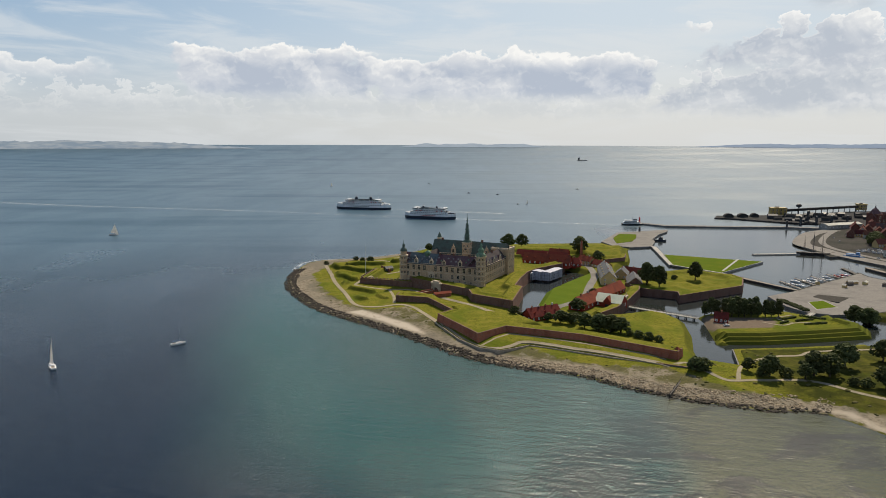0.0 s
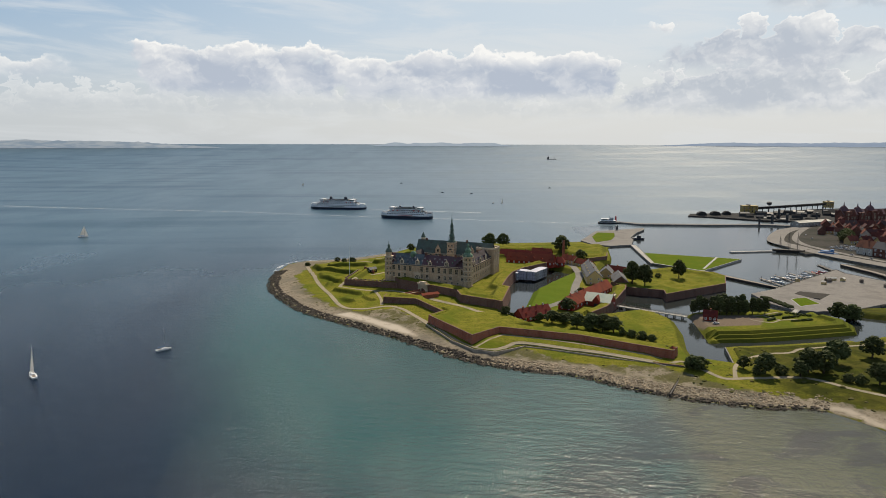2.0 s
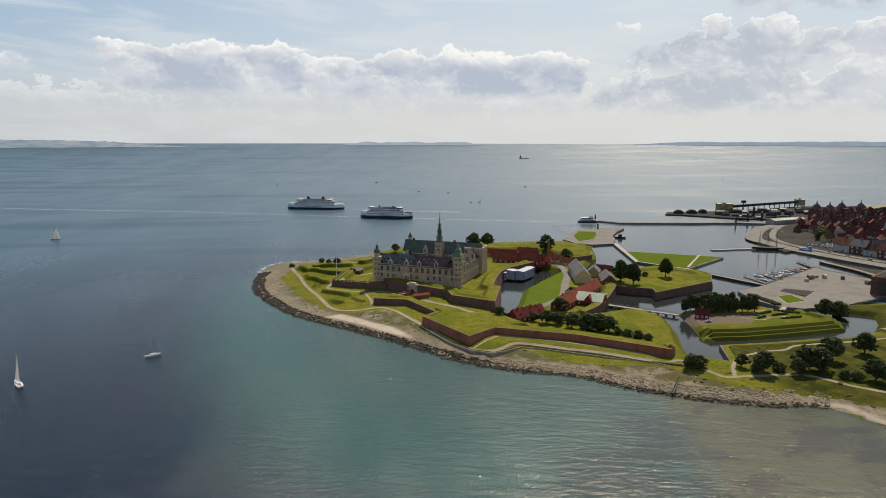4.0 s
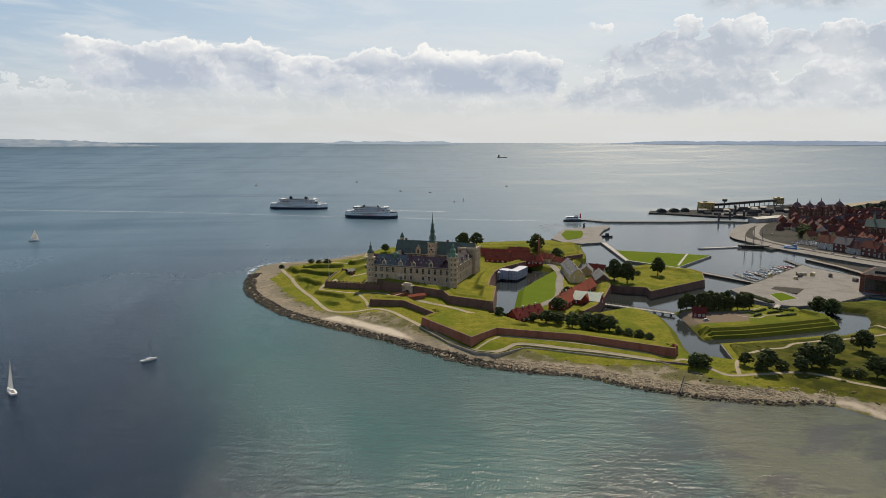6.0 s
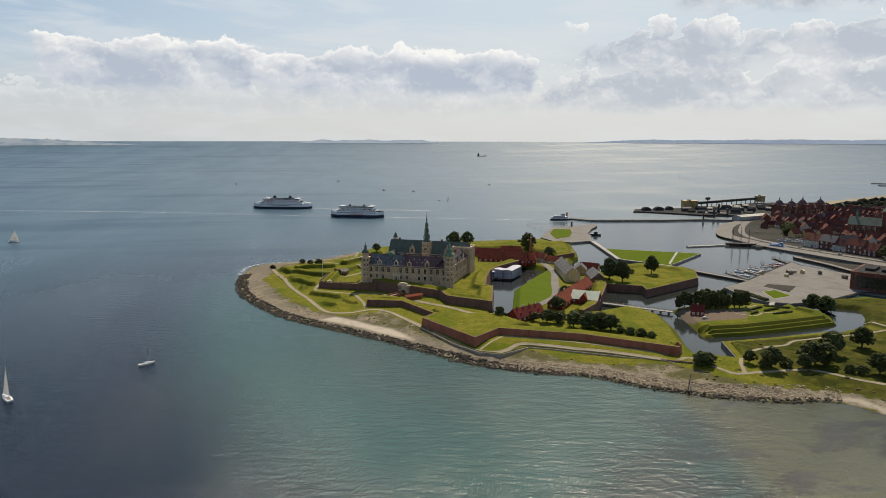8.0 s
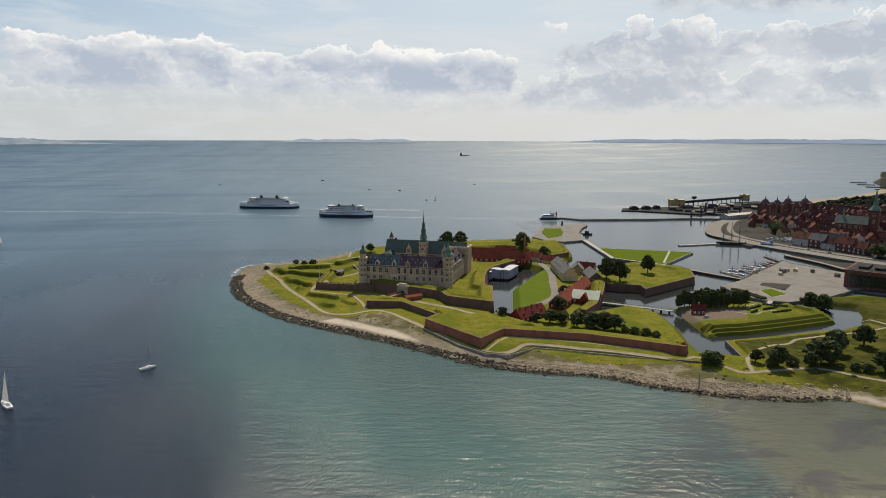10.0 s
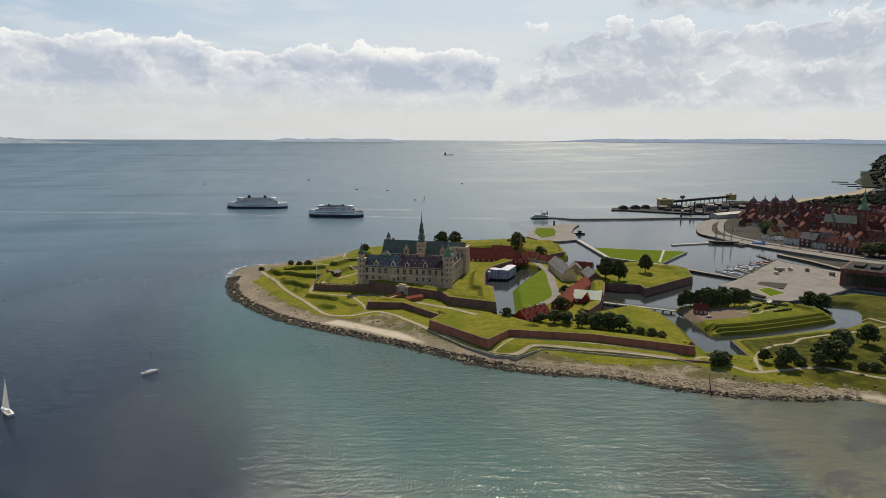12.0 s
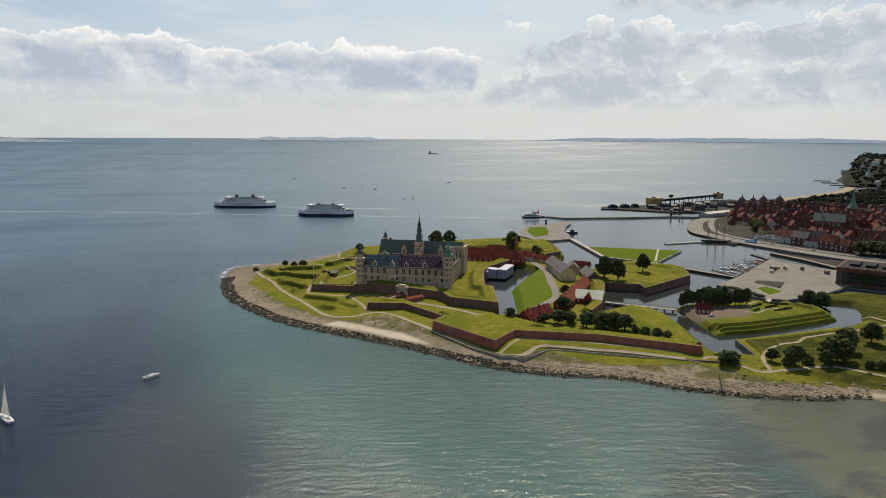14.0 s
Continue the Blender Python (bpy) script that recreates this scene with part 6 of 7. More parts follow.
def ferry(x, y, turn, L, B, low_hull, label, red=False):
    f = thing("ferry", pose(x, y, 0, 0, 0, turn), label, "ferry", "car ferries")
    hull = loop_hull(Mesh(), L, B, -2.5, low_hull, 0.16, 0.0, 0.10, 20).obj("hull", M["navy_paint"], f, "dark blue lower hull")
    side = loop_hull(Mesh(), L - 1.0, B + 0.4, low_hull, 9.0, 0.15, 0.0, 0.02, 20).obj("side", M["white_paint"], f)
    band = Mesh()
    for s in (-1, 1):
        for i in range(22):
            u = -L * 0.34 + L * 0.68 * i / 21
            band.box(u - 0.9, u + 0.9, s * (B / 2 + 0.2) - 0.06, s * (B / 2 + 0.2) + 0.06, 7.3, 8.3)
    band.obj("porthole_row", M["glass"], side)
    words = Mesh()
    for s in (-1, 1):
        for i in range(9):
            u = -L * 0.13 + i * L * 0.03
            words.box(u, u + L * 0.02, s * (B / 2 + 0.22) - 0.06, s * (B / 2 + 0.22) + 0.06, 4.9 + 0.2 * (i % 2), 6.2 + 0.3 * ((i * 3) % 2))
    words.obj("lettering_bar", M["red_gloss" if red else "navy_paint"], side, "row of painted letter bars")
    for k, (ln, w, z0, z1) in enumerate(((0.70, 0.94, 9.0, 12.0), (0.58, 0.86, 12.0, 15.0), (0.40, 0.7, 15.0, 17.6))):
        d = Mesh().box(-L * ln / 2, L * ln / 2, -B * w / 2, B * w / 2, z0, z1).box(-L * ln / 2 - 1.5, L * ln / 2 + 1.5, -B * w / 2 - 0.5, B * w / 2 + 0.5, z1 - 0.25, z1)
        d = d.obj("deck_house", M["white_paint"], f)
        g = Mesh()
        for s in (-1, 1):
            for i in range(18):
                u = -L * ln / 2 + 2 + (L * ln - 4) * i / 17
                g.box(u - 0.8, u + 0.8, s * B * w / 2 - 0.08, s * B * w / 2 + 0.08, z0 + 1.0, z0 + 2.1)
        g.obj("window_row", M["glass"], d)
    for s in (-1, 1):
        b = Mesh().box(s * L * 0.27 - 3.5, s * L * 0.27 + 3.5, -B * 0.48, B * 0.48, 15.0, 18.2).obj("bridge_house", M["white_paint"], f)
        Mesh().box(s * L * 0.27 - 3.6, s * L * 0.27 + 3.6, -B * 0.485, B * 0.485, 16.4, 17.5).obj("bridge_windows", M["glass"], b)
        Mesh().rod((s * L * 0.27, 0, 18.2), (s * L * 0.27, 0, 25), 0.25, 0.1).box(s * L * 0.27 - 0.1, s * L * 0.27 + 0.1, -2, 2, 22, 22.2).obj("mast", M["white_paint"], f)
        Mesh().lathe([(1.5, 17.6), (1.6, 19.5), (1.3, 20.4), (0.5, 20.8)] if red else [(2.6, 17.6), (2.8, 20.5), (2.2, 22.4), (0.8, 23.0)], 14, (s * L * 0.13, 0)).obj("funnel", M["navy_paint"], f, "rounded dark funnel")
        Mesh().box(s * L * 0.42 - 5, s * L * 0.42 + 5, -B * 0.2, B * 0.2, 9.0, 10.6).obj("bow_gate", M["navy_paint" if (red and s > 0) else "white_paint"], f)
        for q in (-0.2, 0.2):
            Mesh().lathe([(1.0, 0), (1.2, 0.4), (1.2, 1.2), (0.9, 1.6)], 8).obj("lifeboat", M["red_gloss"], f, "orange-red lifeboat").matrix_local = pose(s * L * 0.2 + q * 20, -B * 0.47, 13.2, 0, 90, 0)
    return f


ferry(-147, 1306, -12.5, 108, 22, 3.6, "white double-ended car ferry with a dark blue waterline")
ferry(-20, 1144, -18, 89, 18, 4.4, "white double-ended car ferry with red and blue markings", True)


def sailboat(x, y, turn, L, label, sails=True, lean=0.0, furled=False, mat="white_paint", group="sailing boats", mast=1.25):
    b = thing("sailing_boat", pose(x, y, 0, 0, lean, 0) @ pose(0, 0, 0, 0, 0, turn), label, "sailing boat", group)
    loop_hull(Mesh(), L, L * 0.3, -0.4, L * 0.1, 0.5, 0.7, 0.25, 10).obj("hull", M[mat], b)
    Mesh().box(-L * 0.12, L * 0.2, -L * 0.08, L * 0.08, L * 0.1, L * 0.15).obj("cabin", M["white_paint"], b)
    Mesh().box(-L * 0.4, -L * 0.14, -L * 0.07, L * 0.07, L * 0.1, L * 0.104).obj("cockpit", M["timber"], b)
    H = L * mast
    Mesh().rod((L * 0.1, 0, L * 0.1), (L * 0.1, 0, H + L * 0.1), 0.06 * L / 10, 0.04 * L / 10).obj("mast", M["silver"], b)
    Mesh().rod((L * 0.1, 0, L * 0.22), (-L * 0.36, 0, L * 0.22), 0.05 * L / 10).obj("boom", M["silver"], b)
    stays = Mesh()
    for e in ((L * 0.48, 0, L * 0.1), (-L * 0.48, 0, L * 0.1), (L * 0.08, L * 0.14, L * 0.1), (L * 0.08, -L * 0.14, L * 0.1)):
        stays.rod((L * 0.1, 0, H + L * 0.05), e, 0.02)
    stays.obj("rigging", M["dark_metal"], b)
    if sails:
        def sail(name, fx, fz0, fz1, ax, az, belly):
            m = Mesh()
            n = 6
            for i in range(n + 1):
                u = i / n
                z = fz0 + (fz1 - fz0) * u
                for j in range(n + 1):
                    v = j / n
                    x = fx(u) + (ax - fx(0)) * (1 - u) * v
                    m.v.append((x, belly * math.sin(math.pi * v) * (1 - u * 0.7), z + az * v * (1 - u)))
            for i in range(n):
                for j in range(n):
                    a = i * (n + 1) + j
                    m.f.append((a, a + 1, a + n + 2, a + n + 1))
            m.v += [(x, y + 0.02, z) for x, y, z in m.v]
            k = (n + 1) ** 2
            m.f += [tuple(reversed([i + k for i in f])) for f in m.f[:n * n]]
            m.obj(name, M["sail"], b)
        sail("mainsail", lambda u: L * 0.09, L * 0.25, H + L * 0.05, -L * 0.36, 0.0, L * 0.05)
        sail("jib", lambda u: L * (0.46 - 0.35 * u), L * 0.14, H * 0.9, L * 0.05, L * 0.04, L * 0.05)
    elif furled:
        Mesh().rod((L * 0.08, 0, L * 0.245), (-L * 0.35, 0, L * 0.245), 0.14 * L / 10).obj("furled_sail", M["blue_gloss"], b)
    return b


sailboat(-220, 379, 127, 12.0, "white yacht under full sail on open water", True, 4, mast=1.3)
sailboat(-166, 424, 40, 9.5, "small white yacht with its sails furled", False, 0, True)
sailboat(-441, 931, 20, 12, "white yacht under full sail far out", True, 4)
for x, y, a in ((-309, 1956, 10), (171, 1406, 50), (1049, 2130, 60)):
    b = sailboat(x, y, a, 8, "distant yacht under sail", True, 5)
    b.location.z = float(sea_z(np.array([math.hypot(x + 50, y - 25)]))[0])


def motorboat(x, y, turn, L, label, mat="white_paint"):
    b = thing("motor_boat", pose(x, y, float(sea_z(np.array([math.hypot(x + 50, y - 25)]))[0]), 0, 0, turn), label, "motor boat", "motor boats")
    loop_hull(Mesh(), L, L * 0.32, -0.4, L * 0.13, 0.5, 0.85, 0.25, 10).obj("hull", M[mat], b)
    c = Mesh().box(-L * 0.15, L * 0.15, -L * 0.1, L * 0.1, L * 0.13, L * 0.27).obj("cabin", M["white_paint"], b)
    Mesh().box(-L * 0.152, L * 0.152, -L * 0.102, L * 0.102, L * 0.19, L * 0.24).obj("windscreen", M["glass"], c)
    return b


for x, y, a in ((-38, 2074, 20), (133, 1664, 40), (154, 1410, 70), (360, 1858, 10), (65, 1708, 140)):
    motorboat(x, y, a, 9, "small dark motor boat far out", "navy_paint")
cat = thing("passenger_boat", pose(290, 1058, 0, 0, 0, -7), "grey and white passenger catamaran under way", "passenger boat")
hull = loop_hull(Mesh(), 33, 9, -0.6, 2.6, 0.35, 0.85, 0.1, 12).obj("hull", M["dark_metal"], cat)
for x0, x1, w, z0, z1 in ((-14, 10, 8, 2.6, 5.2), (-12, 6, 7, 5.2, 7.6), (0, 6, 5, 7.6, 9.4)):
    d = Mesh().box(x0, x1, -w / 2, w / 2, z0, z1).obj("deck_house", M["white_paint"], cat)
    Mesh().box(x0 + 0.5, x1 + 0.05, -w / 2 - 0.05, w / 2 + 0.05, z0 + 0.9, z0 + 1.9).obj("window_row", M["glass"], d)
Mesh().rod((0, 0, 9.4), (0, 0, 13), 0.15).obj("mast", M["dark_metal"], cat)
zc = float(sea_z(np.array([math.hypot(793, 3675)]))[0])
cargo = thing("cargo_ship", pose(743, 3702, zc, 0, 0, -5) @ Matrix.Scale(0.65, 4), "dark cargo ship near the horizon", "cargo ship")
loop_hull(Mesh(), 80, 14, -3, 5, 0.2, 0.8, 0.1, 12).obj("hull", M["navy_paint"], cargo)
Mesh().box(-36, -24, -6, 6, 5, 20).box(-30, -26, -3, 3, 20, 26).obj("deck_house", M["dark_metal"], cargo)
Mesh().rod((20, 0, 5), (20, 0, 22), 0.6).obj("mast", M["dark_metal"], cargo)
tug = thing("pilot_boat", pose(279, 886, 0, 0, 0, -20), "dark workboat at the quay", "boat")
loop_hull(Mesh(), 15, 5, -0.5, 2.2, 0.4, 0.8, 0.15, 10).obj("hull", M["navy_paint"], tug)
Mesh().box(-2, 3, -1.6, 1.6, 2.2, 5.2).obj("wheelhouse", M["dark_metal"], tug)
Mesh().rod((0, 0, 5.2), (0, 0, 11), 0.12).obj("mast", M["dark_metal"], tug)

tall = thing("tall_ship", pose(417, 776, 0, 0, 0, -23), "dark three-masted sailing ship moored at the quay", "ship")
loop_hull(Mesh(), 34, 7.5, -1, 3.2, 0.35, 0.7, 0.2, 12).obj("hull", M["dark_timber"], tall)
Mesh().rod((15, 0, 3), (25, 0, 6), 0.3, 0.12).obj("bowsprit", M["timber"], tall)
for x, h in ((-9, 22), (0, 27), (9, 24)):
    m = Mesh().rod((x, 0, 3), (x, 0, h), 0.28, 0.12)
    m.obj("mast", M["timber"], tall)
    y = Mesh()
    for k in range(3):
        z = 9 + k * (h - 9) / 3.2
        y.rod((x, -5 + k, z), (x, 5 - k, z), 0.14)
    y.obj("yard", M["timber"], tall)
    r = Mesh()
    for s in (-3.5, 3.5):
        for d in (-2, 0, 2):
            r.rod((x, 0, h - 3), (x + d, s, 3.2), 0.05)
    r.obj("rigging", M["dark_metal"], tall)
blue = thing("tour_boat", pose(452, 756, 0, 0, 0, -49), "blue and white tour boat at the quay", "boat")
loop_hull(Mesh(), 21, 6, -0.5, 2.4, 0.35, 0.8, 0.15, 10).obj("hull", M["blue_gloss"], blue)
Mesh().box(-8, 5, -2.2, 2.2, 2.4, 4.8).box(2, 5, -1.6, 1.6, 4.8, 6.8).obj("deck_house", M["blue_gloss"], blue)
Mesh().box(-7.8, 4.8, -2.25, 2.25, 3.2, 4.1).obj("window_row", M["white_paint"], blue)


def foam(name, pts, width, label):
    """A streak of foam on the water, broken up by a cut-out pattern."""
    line = [Vector(p) for p in smooth_line(pts, 14)]
    m = Mesh()
    for i, q in enumerate(line):
        a = (line[min(i + 1, len(line) - 1)] - line[max(i - 1, 0)]).normalized()
        w = width * (0.4 + 0.6 * i / len(line))
        s = Vector((-a.y, a.x)) * w / 2
        for p in (q + s, q - s):
            m.v.append((p.x, p.y, 0.12 + float(sea_z(np.array([math.hypot(p.x + 50, p.y - 25)]))[0])))
    m.f = [(2 * i, 2 * i + 1, 2 * i + 3, 2 * i + 2) for i in range(len(line) - 1)]
    tagged(m.obj(name, FOAM), label, "wake", kind="structure")


FOAM = bpy.data.materials.new("foam")
FOAM.use_nodes = True
t = FOAM.node_tree
p = t.nodes["Principled BSDF"]
p.inputs["Base Color"].default_value, p.inputs["Roughness"].default_value = (0.75, 0.78, 0.8, 1), 0.8
t.links.new(n_math(t, "MULTIPLY", n_step(t, n_noise(t, n_place(t, (0.5, 1.5, 1)), 0.16, 6.0, 0.7), 0.42, 0.70), 0.75), p.inputs["Alpha"])
foam("ferry_wake", [(-92, 1294), (-40, 1278), (40, 1248), (110, 1225)], 16, "pale foam wake behind a ferry")
foam("ferry_wake", [(-64, 1160), (-120, 1180), (-350, 1262), (-700, 1350), (-950, 1440)], 15, "pale foam wake behind a ferry")
foam("boat_wake", [(272, 1060), (200, 1080), (100, 1110), (20, 1140)], 12, "pale foam wake behind a passenger boat")
foam("surf", [(-112, 742), (-132, 739), (-144, 721), (-147, 700), (-147, 680)], 5, "thin white surf at the point")
foam("boat_wake", [(131, 1662), (110, 1630), (95, 1600)], 6, "pale foam wake behind a motor boat")


# ---------------------------------------------------------------- marina
for (a, b) in (((307, 625), (309, 594)), ((327, 637), (330, 606)), ((347, 648), (350, 620)), ((368, 659), (371, 634)), ((402, 692), (396, 652))):
    a, b = Vector(a), Vector(b)
    L = (b - a).length
    w = 4.0 if a.x > 400 else 2.0
    j = thing("jetty", pose(a.x, a.y, 0.9, 0, 0, math.degrees(math.atan2(b.y - a.y, b.x - a.x))), "dark timber marina jetty", "jetty", "marina jetties")
    Mesh().box(0, L + 6, -w / 2, w / 2, -0.3, 0).obj("deck", M["dark_timber" if w > 3 else "timber"], j)
    for i in range(5):
        Mesh().rod((i * L / 4, w / 2, -3), (i * L / 4, w / 2, 1.6), 0.16).obj("post", M["dark_timber"], j)
moor = random.Random(9)
for i, (x, y) in enumerate(((312, 612), (316, 606), (321, 624), (332, 624), (336, 616), (341, 634), (352, 636), (356, 630), (361, 645), (374, 648), (379, 643), (384, 654), (376, 654), (345, 628))):
    sailboat(x, y, -62 + moor.uniform(-6, 6), moor.uniform(7, 10), "moored yacht with bare mast in the marina", False, 0, True, "red_gloss" if i in (9, 11, 12) else "white_paint", "moored yachts", moor.choice((0.5, 0.5, 0.7, 1.5)))

# ---------------------------------------------------------------- plaza
slab("plaza_lawn", [(279, 510), (300, 518), (301, 541), (286, 536)], 2.04, M["lawn"], "bright triangular lawn on the plaza", low=1.0, edge="concrete", category="lawn")
cul = thing("culture_house", pose(366, 536, 1.9, 0, 0, -52), "brown brick culture house with a large glass front", "building")
Mesh().box(0, 52, 0, 46, -1, 14.5).box(-0.4, 52.4, -0.4, 46.4, 14.1, 15.0).obj("wall", M["brick_town"], cul)
Mesh().box(1.5, 50.5, 1.5, 44.5, 15.0, 15.2).obj("roof", M["asphalt"], cul)
gl = Mesh().box(4, 46, -0.35, 0.05, 2.2, 11.5).obj("glass_front", M["glass"], cul, "tall dark glass front")
for i in range(13):
    Mesh().box(4 + i * 3.5 - 0.12, 4 + i * 3.5 + 0.12, -0.5, -0.3, 2.2, 11.5).obj("mullion", M["dark_metal"], gl)
for z in (5.2, 8.3):
    Mesh().box(4, 46, -0.48, -0.3, z, z + 0.2).obj("transom", M["dark_metal"], gl)
for i in range(3):
    Mesh().box(8 + i * 12, 15 + i * 12, 10, 30, 15.2, 17.2).obj("roof_box", M["asphalt"], cul)
yard = house((420, 528), (470, 486), 24, 1.9, 9, 10, "brick_town", "grey_roof", "long low brick shipyard hall", "hall", "building", "", 10, 1, 0)
for i, (x, y, s) in enumerate(((362, 606, 9), (356, 600, 6), (372, 604, 5), (384, 596, 4), (330, 604, 4), (392, 574, 4), (346, 590, 3))):
    k = thing("kiosk", pose(x, y, 1.9, 0, 0, 20 * i), "small timber kiosk on the plaza", "kiosk", "plaza kiosks")
    Mesh().box(-s / 2, s / 2, -1.5, 1.5, 0, 2.4).obj("wall", M["timber" if i % 2 else "yellow_wall"], k)
    Mesh().gable(-s / 2, s / 2, -1.5, 1.5, 2.4, 3.3, 0.3, 0.1).obj("roof", M["dark_timber" if i % 2 else "white_wall"], k)


# ---------------------------------------------------------------- cars
def make_car():
    c = thing("car", pose(0, 0, -60), "parked car with dark windows", "car", "parked cars")
    Mesh().box(-2.1, 2.1, -0.86, 0.86, 0.3, 0.85).box(-2.0, 2.0, -0.8, 0.8, 0.8, 0.95).obj("body", M["silver"], c)
    m = Mesh()
    m.add([(-1.6, -0.78, 0.9), (1.0, -0.78, 0.9), (1.0, 0.78, 0.9), (-1.6, 0.78, 0.9), (-1.1, -0.62, 1.45), (0.4, -0.62, 1.45), (0.4, 0.62, 1.45), (-1.1, 0.62, 1.45)],
          [(0, 1, 5, 4), (1, 2, 6, 5), (2, 3, 7, 6), (3, 0, 4, 7)])
    m.obj("windows", M["glass"], c)
    Mesh().box(-1.15, 0.45, -0.64, 0.64, 1.43, 1.5).obj("roof", M["silver"], c)
    for x in (-1.3, 1.3):
        for y in (-0.8, 0.8):
            w = Mesh().lathe([(0.33, -0.12), (0.33, 0.12)], 10).obj("wheel", M["asphalt"], c)
            w.matrix_local = pose(x, y, 0.33, 90)
    return c


car = make_car()
parked = random.Random(3)
for j in range(4):
    for i in range(15):
        if parked.random() < 0.86:
            a = Vector((480, 796)) + Vector((0.42, -0.9)) * (i * 3.0) + Vector((0.9, 0.42)) * (j * 9.5)
            copy_thing(car, pose(a.x, a.y, 1.93, 0, 0, 25 + parked.uniform(-3, 3)))
copy_thing(car, pose(190, 456.5, ground_z(190, 456.5) + 0.02, 0, 0, 10))
for x, y, a in ((470, 742, 110), (474, 716, 105), (480, 690, 110), (462, 770, 120), (500, 870, 60), (512, 905, 60)):
    copy_thing(car, pose(x, y, 1.93, 0, 0, a))
ribbon("quay_road", [(560, 985), (520, 935), (478, 870), (462, 820), (465, 770), (474, 720), (490, 670), (520, 600)], 8, M["paving"], "pale quay road", 0.0, z=1.99)
slab("car_park", [(474, 802), (494, 756), (532, 774), (512, 826)], 1.92, M["asphalt"], "asphalt car park behind the quay", low=1.0, edge="asphalt", category="car park")
slab("inner_basin_edge", [(424, 690), (421, 684), (426, 640), (424, 600), (430, 598), (432, 642), (428, 684)], 2.0, M["timber"], "dark timber wharf edge", edge="dark_timber", category="wharf")

# ---------------------------------------------------------------- the old town
kinds = []
for k, (wall, L, W, eave, rise, rows) in enumerate((("white_wall", 14, 9, 6.0, 5.0, 2), ("cream_wall", 12, 8.5, 5.5, 4.6, 2), ("brick_town", 15, 9.5, 7.5, 5.2, 2), ("yellow_wall", 11, 8, 4.2, 4.4, 1), ("brick_town", 12, 9, 5.6, 5.0, 2))):
    h = house((0, -60), (L, -60), W, -80, eave, eave + rise, wall, "town_tile", {"white_wall": "white plastered town house with a red tile roof", "cream_wall": "cream plastered town house with a red tile roof",
              "brick_town": "red brick town house with a red tile roof", "yellow_wall": "ochre town house with a red tile roof"}[wall], "town_house", "house", "old town houses", 3, rows, 1, ends=False)
    kinds.append(h)
tr = random.Random(21)


def town_house(x, y, turn, k=None, scale=1.0):
    return copy_thing(kinds[tr.randrange(5) if k is None else k], pose(x, y, 1.9, 0, 0, turn) @ Matrix.Scale(scale, 4))


for x, y, k, s in ((488, 756, 0, 1.4), (494, 737, 2, 1.25), (498, 721, 0, 1.2), (503, 705, 2, 1.25), (508, 687, 4, 1.25)):
    town_house(x, y, -72, k, s)
for x, y, a in ((515, 822, 10), (530, 818, 10), (546, 812, 10)):
    town_house(x, y, a, 3, 1.2)
ax, ay = Vector((0.88, -0.47)), Vector((0.47, 0.88))
far_walls, far_roofs = Mesh(), Mesh()
count = 0
for j in range(34):
    for i in range(-4, 34):
        q = Vector((520, 745)) + ax * (i * 15.5 + (j % 2) * 6 + tr.uniform(-2.5, 2.5)) + ay * (j * 13.0 + tr.uniform(-2.5, 2.5))
        edge = 1.0 * (q.x - 455) + 0.1 * (q.y - 745)
        if 630 < q.x < 745 and 1010 < q.y < 1075 or edge < 46 or q.x > 1000 or q.y < 640 or q.y > 1180 - 0.12 * (q.x - 600):
            continue
        if 472 < q.x < 560 and 770 < q.y < 900 or (q - Vector((617, 800))).length < 42 or (q - Vector((650, 1035))).length < 55 or (q - Vector((530, 648))).length < 30 or q.x < 505 + 0.9 * (q.y - 880) * (q.y > 880):
            continue
        turn = (-28 if tr.random() < 0.6 else 62) + tr.uniform(-6, 6)
        if q.x < 720 and q.y < 960 and count < 215:
            count += 1
            town_house(q.x, q.y, turn, None, tr.uniform(0.85, 1.25))
        else:
            m = pose(q.x, q.y, 1.9, 0, 0, turn)
            L, W, e, r = tr.uniform(10, 20), tr.uniform(8, 11), tr.uniform(5, 9), tr.uniform(4, 5.5)
            s = Mesh().shell(0, L, -W / 2, W / 2, 0, e, e + r - 0.1)
            far_walls.add([m @ Vector(p) for p in s.v], s.f)
            s = Mesh().gable(0, L, -W / 2, W / 2, e, e + r, 0.4, 0.2).box(L * 0.3, L * 0.3 + 1, -0.5, 0.5, e + r - 1, e + r + 1.4)
            far_roofs.add([m @ Vector(p) for p in s.v], s.f)
far = tagged(far_walls.obj("far_town_houses", M["brick_town"]), "brick and plaster houses of the town beyond the harbour", "houses", kind="stuff")
far_roofs.obj("roofs", M["town_tile"], far)

church = thing("church", pose(600, 826, 1.9, 0, 0, -50), "large red brick church with a green copper spire", "church")
Mesh().shell(0, 37, -10, 10, 0, 16, 24.8).obj("nave", M["brick_town"], church)
Mesh().gable(0, 37, -10, 10, 16, 25, 0.5, 0.3).obj("roof", M["copper_dark"], church, "dark green copper nave roof")
for side in (-1, 1):
    Mesh().box(3, 34, side * 13.5 - 3.5, side * 13.5 + 3.5, 0, 8).obj("aisle", M["brick_town"], church)
    for i in range(5):
        set_in(TALL, church, 6 + i * 6, side * 10, 12.0, 0 if side < 0 else 180)
        Mesh().box(8.6 + i * 6, 9.4 + i * 6, side * 10.6 - 0.6, side * 10.6 + 0.6, 0, 14).obj("buttress", M["brick_town"], church)
Mesh().box(-4, 0, -7, 7, 0, 14).obj("chancel", M["brick_town"], church)
